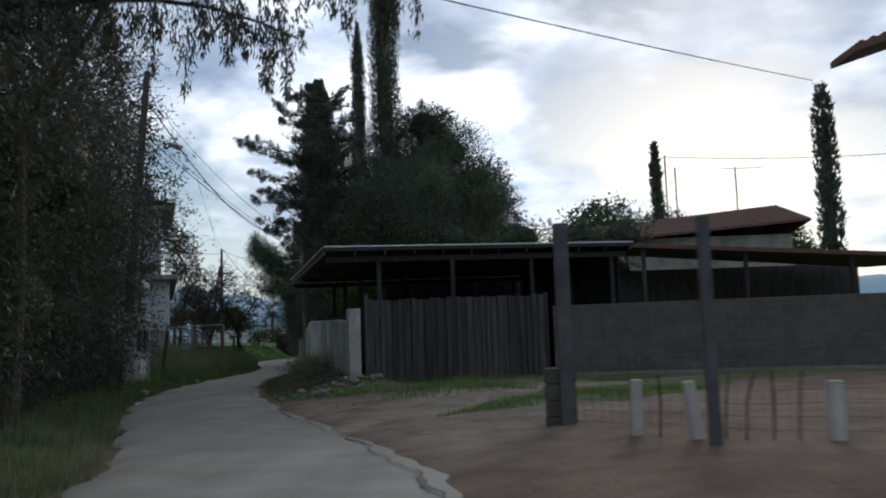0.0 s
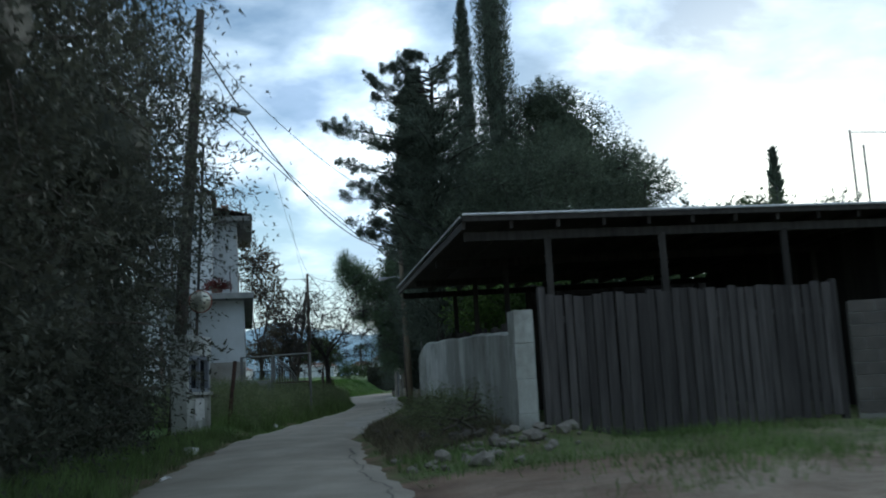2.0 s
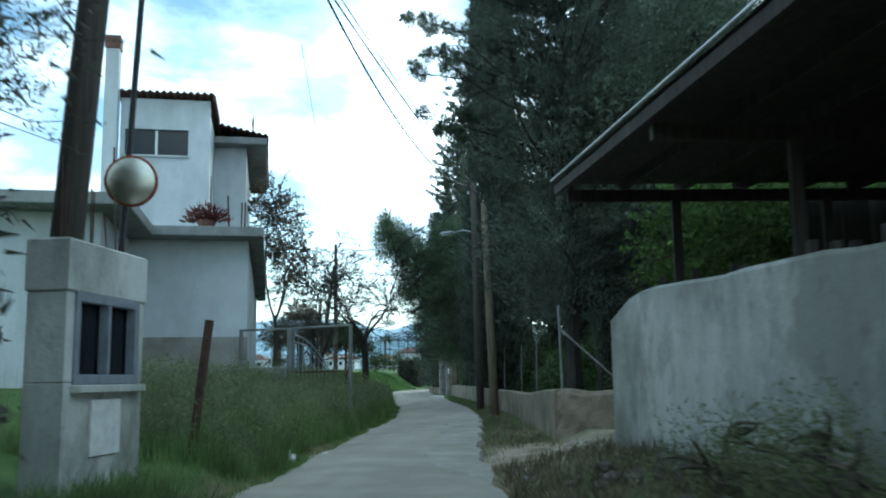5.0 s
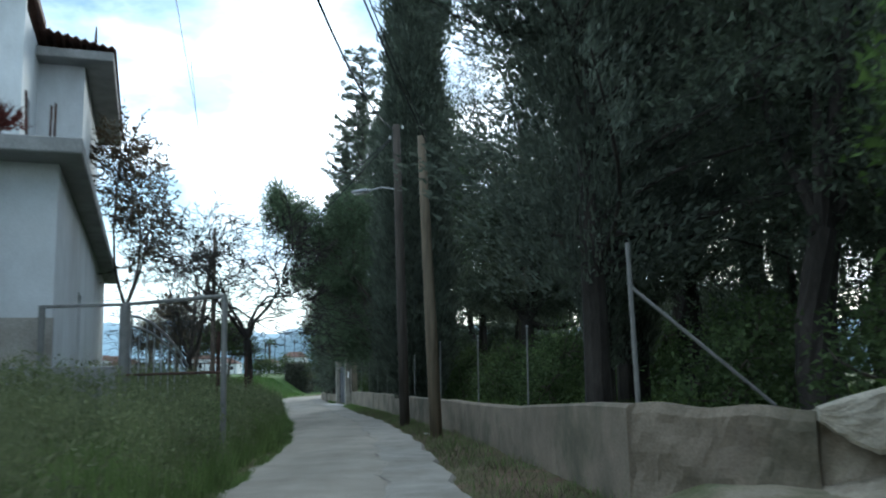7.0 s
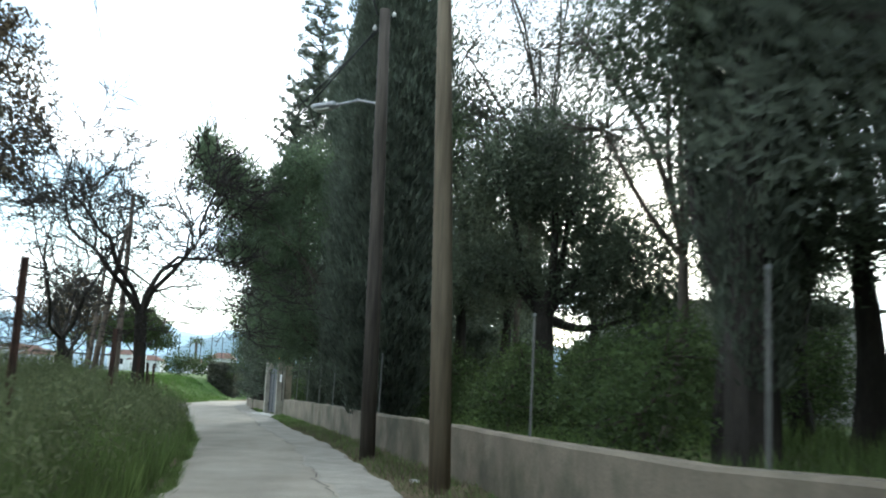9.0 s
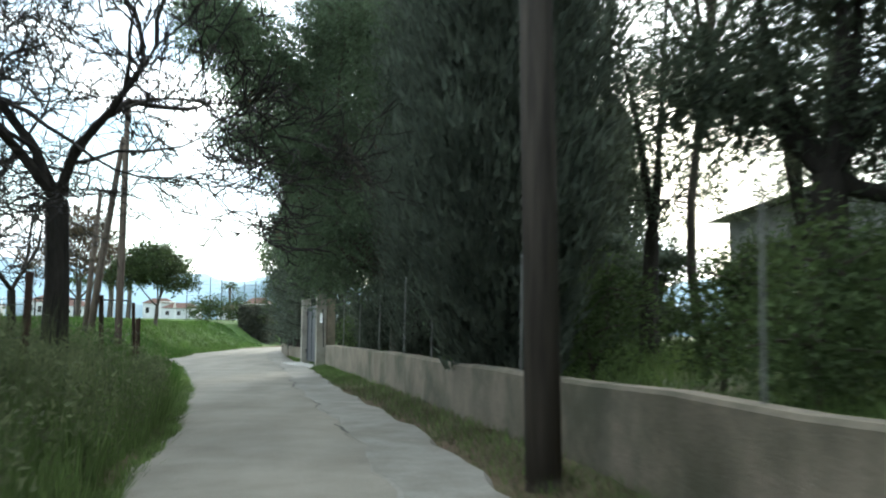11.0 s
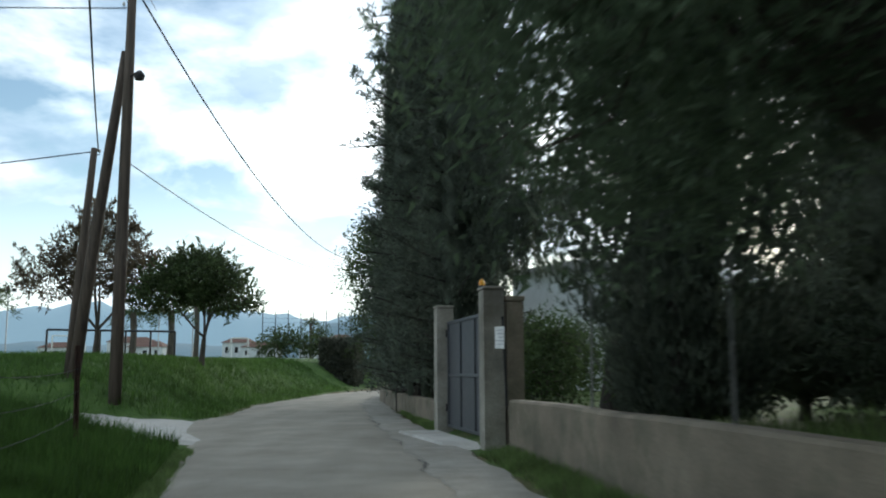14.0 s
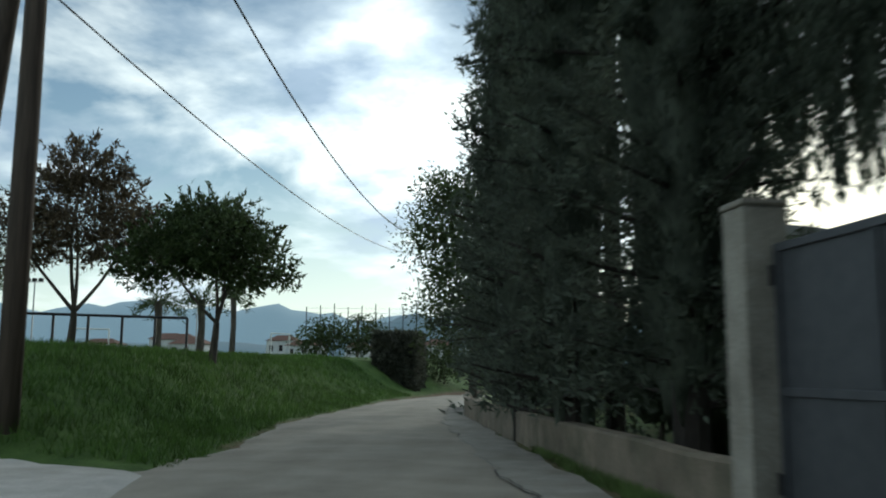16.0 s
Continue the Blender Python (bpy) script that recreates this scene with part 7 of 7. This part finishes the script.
def palm(x, y, h, label, seed):
    global rng
    rng = np.random.default_rng(seed)
    z = hz(x, y)
    t = root("palm_tree", (x, y, z), label, "palm tree", "palm trees")
    part("trunk", Geo().tube([(x, y, z - 0.3), (x + 0.1, y, z + h * 0.5), (x, y, z + h)], [0.32, 0.26, 0.3], 9), BARK, t)
    leaves = []
    for k in range(46):
        d = ball(1)[0]
        d[2] = abs(d[2]) * 0.9 - 0.35
        d /= np.linalg.norm(d)
        n = 16
        s = np.linspace(0.1, 1, n)
        p = np.array([x, y, z + h]) + d * s[:, None] * 1.9 + np.array([0, 0, -0.8]) * (s ** 2)[:, None]
        leaves.append(kites(p, d + rng.normal(size=(n, 3)) * 0.6, 0.55, 0.09))
    part("crown", quads_mesh("crown", np.concatenate(leaves)), LEAF_ROUND, t, "tuft of palm fronds")


palm(-43.8, 228.0, 7.0, "far palm tree over the fields", 470)
palm(-40.0, 130.0, 4.0, "stout palm tree beyond the round tree", 471)
palm(-37.4, 132.0, 4.2, "stout palm tree beyond the round tree", 472)
palm(-46.0, 118.0, 4.4, "stout palm tree beyond the bare tree", 473)
palm(-41.0, 150.0, 5.6, "palm tree on the far side of the field", 474)
sb = root("storage_building", (-3.5, 95.0, 0.3), "plain pale grey building with a shallow roof behind the garden", "building")
part("wall", Geo().prism([(-8.4, 95.0), (-2.2, 94.1), (-0.8, 103.5), (-6.9, 104.5)], -0.2, 5.6), RENDERED, sb)
part("roof", Geo().add([(-8.8, 94.7, 5.6), (-1.8, 93.7, 5.6), (-0.4, 103.9, 5.6), (-7.3, 104.9, 5.6), (-5.3, 94.2, 6.15), (-3.9, 104.4, 6.15)], [(0, 4, 5, 3), (4, 1, 2, 5), (0, 1, 4), (2, 3, 5), (3, 2, 1, 0)]), SLAB, sb)
gh = root("garden_house", (8.0, 60.0, 0.3), "plain grey house behind the garden pines", "house")
part("wall", Geo().box((4.0, 60.0, 0.0), (13.0, 67.0, 5.0), None, 0.02), SLAB, gh)
part("roof", Geo().add([(3.4, 59.4, 5.0), (13.6, 59.4, 5.0), (13.6, 67.6, 5.0), (3.4, 67.6, 5.0), (6.0, 63.5, 5.5), (11.0, 63.5, 5.5)], [(0, 1, 5, 4), (1, 2, 5), (2, 3, 4, 5), (3, 0, 4), (3, 2, 1, 0)]), SLAB, gh)
part("window", Geo().box((6.4, 59.97, 1.6), (7.6, 60.0, 3.0), None), GLASS_DARK, gh)
for k, (x, y) in enumerate(((-7.6, 77.5), (-6.0, 75.0), (-8.4, 80.5), (-4.6, 78.0), (-8.6, 73.6), (-6.5, 70.3), (-5.6, 69.6))):
    crown_tree(x, y, [(0, 0, 0.9, 1.0, 1.1, 0.8), (0.3, 0.2, 1.6, 0.8, 0.8, 0.6)], "leafy green shrub inside the gate", "shrub", LEAF_SHRUB, 520 + k, per=2400, size=(0.09, 0.05), name="shrub", fork=0.3, tr=0.05, group="garden shrubs")
# clipped dark hedge block at the bend
hb = root("clipped_hedge", (-19.2, 112.0, hz(-19.2, 112.0)), "dark clipped hedge block at the bend of the lane", "hedge")
rng = np.random.default_rng(480)
n = 9000
q = rng.uniform(-1, 1, (n, 3))
ax = rng.integers(0, 3, n)
q[np.arange(n), ax] = np.sign(q[np.arange(n), ax]) * rng.uniform(0.85, 1.05, n)
p = np.array([-19.0, 112.5, 1.6]) + q * np.array([1.1, 1.9, 1.6])
part("crown", quads_mesh("crown", kites(p, q + rng.normal(size=(n, 3)) * 0.6, 0.24, 0.12), Geo().box((-19.9, 110.9, 0.0), (-18.1, 114.1, 2.95), None, 0.2)), LEAF_HEDGE, hb)
for k, (x, y) in enumerate(((-17.2, 118.0), (-13.0, 124.0), (-21.5, 118.0), (-24.0, 116.0))):
    crown_tree(x, y, [(0, 0, 1.2, 1.8, 1.6, 1.1)], "scrubby bush at the bend of the lane", "shrub", LEAF_ROUND, 485 + k, per=700, size=(0.2, 0.1), name="shrub", fork=0.4, tr=0.05, group="bend shrubs")


def ridge(name, dist, a0, a1, prof, mat, label, seed):
    """A range of hills along an arc, angles to the left of +y in degrees."""
    r = np.random.default_rng(seed)
    n = 160
    ph = r.uniform(0, 6.28, 5)
    g = Geo()
    for i in range(n + 1):
        a = radians(a0 + (a1 - a0) * i / n)
        h = prof(math.degrees(a)) * (1 + 0.06 * math.sin(a * 40 + ph[0]) + 0.04 * math.sin(a * 95 + ph[1]) + 0.02 * math.sin(a * 230 + ph[2]))
        for k, (f, zz) in enumerate(((1.0, -5.0), (1.05, h * 0.45), (1.12, h * 0.85), (1.2, h), (1.5, h * 0.7))):
            g.v.append((-math.sin(a) * dist * f, math.cos(a) * dist * f, zz * (f if zz > 0 else 1)))
    for i in range(n):
        for k in range(4):
            g.f.append((i * 5 + k, (i + 1) * 5 + k, (i + 1) * 5 + k + 1, i * 5 + k + 1))
    thing(name, g, mat, label, "hills", kind="structure", smooth=True)


# the haze on both ranges is only their own colour and glow
ridge("backdrop_hills_far", 2300, -60, 75, lambda a: 2300 * np.interp(a, [-60, -20, 0, 10, 20, 35, 75], [0.05, 0.06, 0.055, 0.060, 0.070, 0.062, 0.05]), HILL_FAR, "mountain range on the horizon, haze painted as glowing pale blue", 1)
ridge("backdrop_hills_mid", 1100, -60, 75, lambda a: 1100 * np.interp(a, [-60, -30, -14, -9, -4, 2, 7, 10, 14, 25, 75], [0.03, 0.035, 0.035, 0.035, 0.035, 0.030, 0.062, 0.050, 0.028, 0.03, 0.02]), HILL, "wooded hills beyond the fields with haze painted on", 2)


# ---------------------------------------------------------------- grass and weeds
def blades(name, x, y, h, w, mat, label, lean=0.35, zfun=height):
    n = len(x)
    z = zfun(x, y)
    a = rng.uniform(0, 2 * math.pi, n)
    hh = h * rng.uniform(0.5, 1.25, n)
    s = np.stack([np.cos(a), np.sin(a), np.zeros(n)], 1) * (w * rng.uniform(0.7, 1.3, n))[:, None]
    b = np.stack([x, y, z - 0.02], 1)
    l = rng.normal(size=(n, 2)) * lean * hh[:, None]
    tip = b + np.stack([l[:, 0], l[:, 1], hh], 1)
    me = quads_mesh(name, np.stack([b - s, b + s, tip], 1))
    me.materials.append(mat)
    return tagged(new(name, me), label, "grass", kind="stuff")


def scatter(n, y0, y1, side, u0, u1, clump=0.0):
    y = rng.uniform(y0, y1, n)
    u = rng.uniform(u0, u1, n)
    x = edge_l(y) - u if side < 0 else edge_r(y) + u
    keep = lumps(x, y, 1.6) + rng.normal(size=n) * 0.6 > clump
    return x[keep], y[keep]


rng = np.random.default_rng(900)
x, y = scatter(112000, 22.5, 52, -1, 0.12, 3.4, -0.7)
blades("tall_weeds", x, y, (0.72 - 0.24 * smooth(0.4, 1.8, edge_l(y) - x)) * (0.75 + 0.3 * lumps(x, y, 2.6)), 0.006, GRASS, "tall green weeds along the lane", 0.16)
x, y = scatter(36000, 22.5, 52, -1, 0.2, 4.0, 0.0)
blades("weed_stalks", x, y, np.full(len(x), 0.98), 0.004, WEEDS, "dry seed stalks standing in the weeds", 0.12)
x, y = scatter(80000, 22.5, 52, -1, 0.15, 3.2, -0.4)
n = len(x)
p = np.stack([x, y, height(x, y) + rng.uniform(0.05, 1.0, n) * (0.8 + 0.3 * lumps(x, y, 2.6))], 1)
me = quads_mesh("weed_leaves", kites(p, ball(n) + np.array([0, 0, 0.5]), 0.085, 0.034))
me.materials.append(WEEDS)
tagged(new("weed_leaves", me), "small soft leaves of tall weeds along the lane", "weeds", kind="stuff")
x, y = scatter(45000, 50, 71.5, -1, 0.15, 6.0, -0.6)
k = np.abs(y - (72.6 + 0.22 * np.clip(edge_l(y) - x, 0, 12))) > 3.0
x, y = x[k], y[k]
blades("field_grass", x, y, np.full(len(x), 0.24), 0.010, FIELD_GRASS, "green meadow grass beside the lane")
x, y = scatter(30000, 58, 68.6, -1, 0.15, 6.5, -0.8)
blades("tall_weeds", x, y, 0.42 * (0.8 + 0.35 * lumps(x, y, 1.8)), 0.008, FIELD_GRASS, "rank green grass on the rise before the driveway", 0.3)
x, y = scatter(72000, 76.3, 108, -1, 0.1, 11.0, -1.0)
k = np.abs(y - (72.6 + 0.22 * np.clip(edge_l(y) - x, 0, 12))) > 3.0
x, y = x[k], y[k]
blades("bank_grass", x, y, np.full(len(x), 0.22), 0.012, FIELD_GRASS, "green grass on the bank")
x, y = scatter(30000, 52, 100, -1, 6.0, 22.0, -1.0)
k = ~((y > 69) & (y < 81) & (x > -27))
blades("field_grass", x[k], y[k], np.full(k.sum(), 0.22), 0.02, FIELD_GRASS, "green meadow grass on the field")
x, y = scatter(26000, -6, 22.5, -1, 0.05, 1.8, 0.0)
blades("verge_grass", x, y, np.full(len(x), 0.20), 0.008, WEEDS, "straggly grass under the evergreens")
x, y = scatter(14000, 6, 22.5, -1, 0.1, 1.4, 0.1)
blades("verge_grass", x, y, np.full(len(x), 0.30), 0.008, GRASS, "straggly green grass under the evergreens")
y = rng.uniform(27, 97, 60000)
k = rng.uniform(0, 1, 60000) ** 0.8
x = edge_r(y) + 0.26 + k * (wall_x(y) - edge_r(y) - 0.28)
ok = (wall_x(y) - edge_r(y) > 0.3) & (lumps(x, y, 1.1) + rng.normal(size=60000) * 0.5 > -0.5) & ~((y > 67.3) & (y < 72.2))
ok &= rng.random(60000) < 0.55 + 0.45 * smooth(54, 64, y)
dull = ok & (rng.random(60000) > 0.35 + 0.60 * smooth(54, 64, y))
blades("verge_grass", x[ok & ~dull], y[ok & ~dull], np.full((ok & ~dull).sum(), 0.15), 0.007, GRASS, "short grass between gutter and low wall")
blades("verge_grass", x[dull], y[dull], np.full(dull.sum(), 0.13), 0.007, DRY, "thin dry grass between gutter and low wall", 0.5)
y = rng.uniform(26, 66, 42000)
x = wall_x(y) + 0.3 + rng.uniform(0, 1, 42000) ** 1.3 * 9
ok = (lumps(x, y, 0.8) + rng.normal(size=42000) * 0.5 > -0.2) & ((y > 28.6) | (x > 0.6))
blades("garden_grass", x[ok], y[ok], np.full(ok.sum(), 0.42), 0.012, GRASS, "rank green grass in the garden behind the wall")
y = rng.uniform(6.5, 12.5, 16000)
x = edge_r(y) + rng.uniform(0.2, 8.5, 16000)
ok = lumps(x, y, 0.9) + rng.normal(size=16000) * 0.4 > np.where(y > 9.5, -0.3, 0.55)
blades("yard_grass", x[ok], y[ok], np.full(ok.sum(), 0.16), 0.008, GRASS, "thin grass before the plank gate")
y = rng.uniform(3.0, 9.0, 14000)
x = 2.6 + 0.75 * (y - 2.6) + rng.uniform(-0.2, 2.6, 14000)
ok = (lumps(x, y, 0.8) + rng.normal(size=14000) * 0.4 > 0.0) & (x < 10.5)
blades("yard_grass", x[ok], y[ok], np.full(ok.sum(), 0.11), 0.008, GRASS, "short grass between the wheel tracks of the yard", 0.4)
y = rng.uniform(12.0, 24, 16000)
q = rng.uniform(0, 1, 16000)
x = edge_r(y) + 0.2 + q * (np.interp(y, [9.5, 12.15, 23.2], [1.0, 0.5, -2.25]) - edge_r(y) - 0.2)
x, y = x[::2], y[::2]
blades("mound_weeds", x, y, np.full(len(x), 0.20), 0.007, DRY, "dull dry weeds on the rubble mound", 0.5)

y = rng.uniform(-8, 100, 60000)
left = rng.random(60000) < 0.5
u = np.abs(rng.normal(size=60000)) * 0.16 - 0.06
x = np.where(left, edge_l(y) - u, edge_r(y) + 0.2 + u)
ok = (lumps(x, y, 2.2) + rng.normal(size=60000) * 0.4 > 0.1) & ~((y > 66.5) & (y < 76.5)) & ~((y < 9) & ~left)
blades("edge_grass", x[ok], y[ok], np.full(ok.sum(), 0.07), 0.006, WEEDS, "thin worn grass creeping over the lane's edges", 0.5)
y = rng.uniform(20, 75, 30000)
u = np.abs(rng.normal(size=30000)) * 0.13 - 0.10
x = edge_l(y) - 0.02 - u
ok = (lumps(x, y, 1.4) + rng.normal(size=30000) * 0.5 > -0.5) & ~(y > 68)
blades("edge_grass", x[ok], y[ok], np.full(ok.sum(), 0.13), 0.007, GRASS, "green grass creeping over the lane's edge", 0.5)
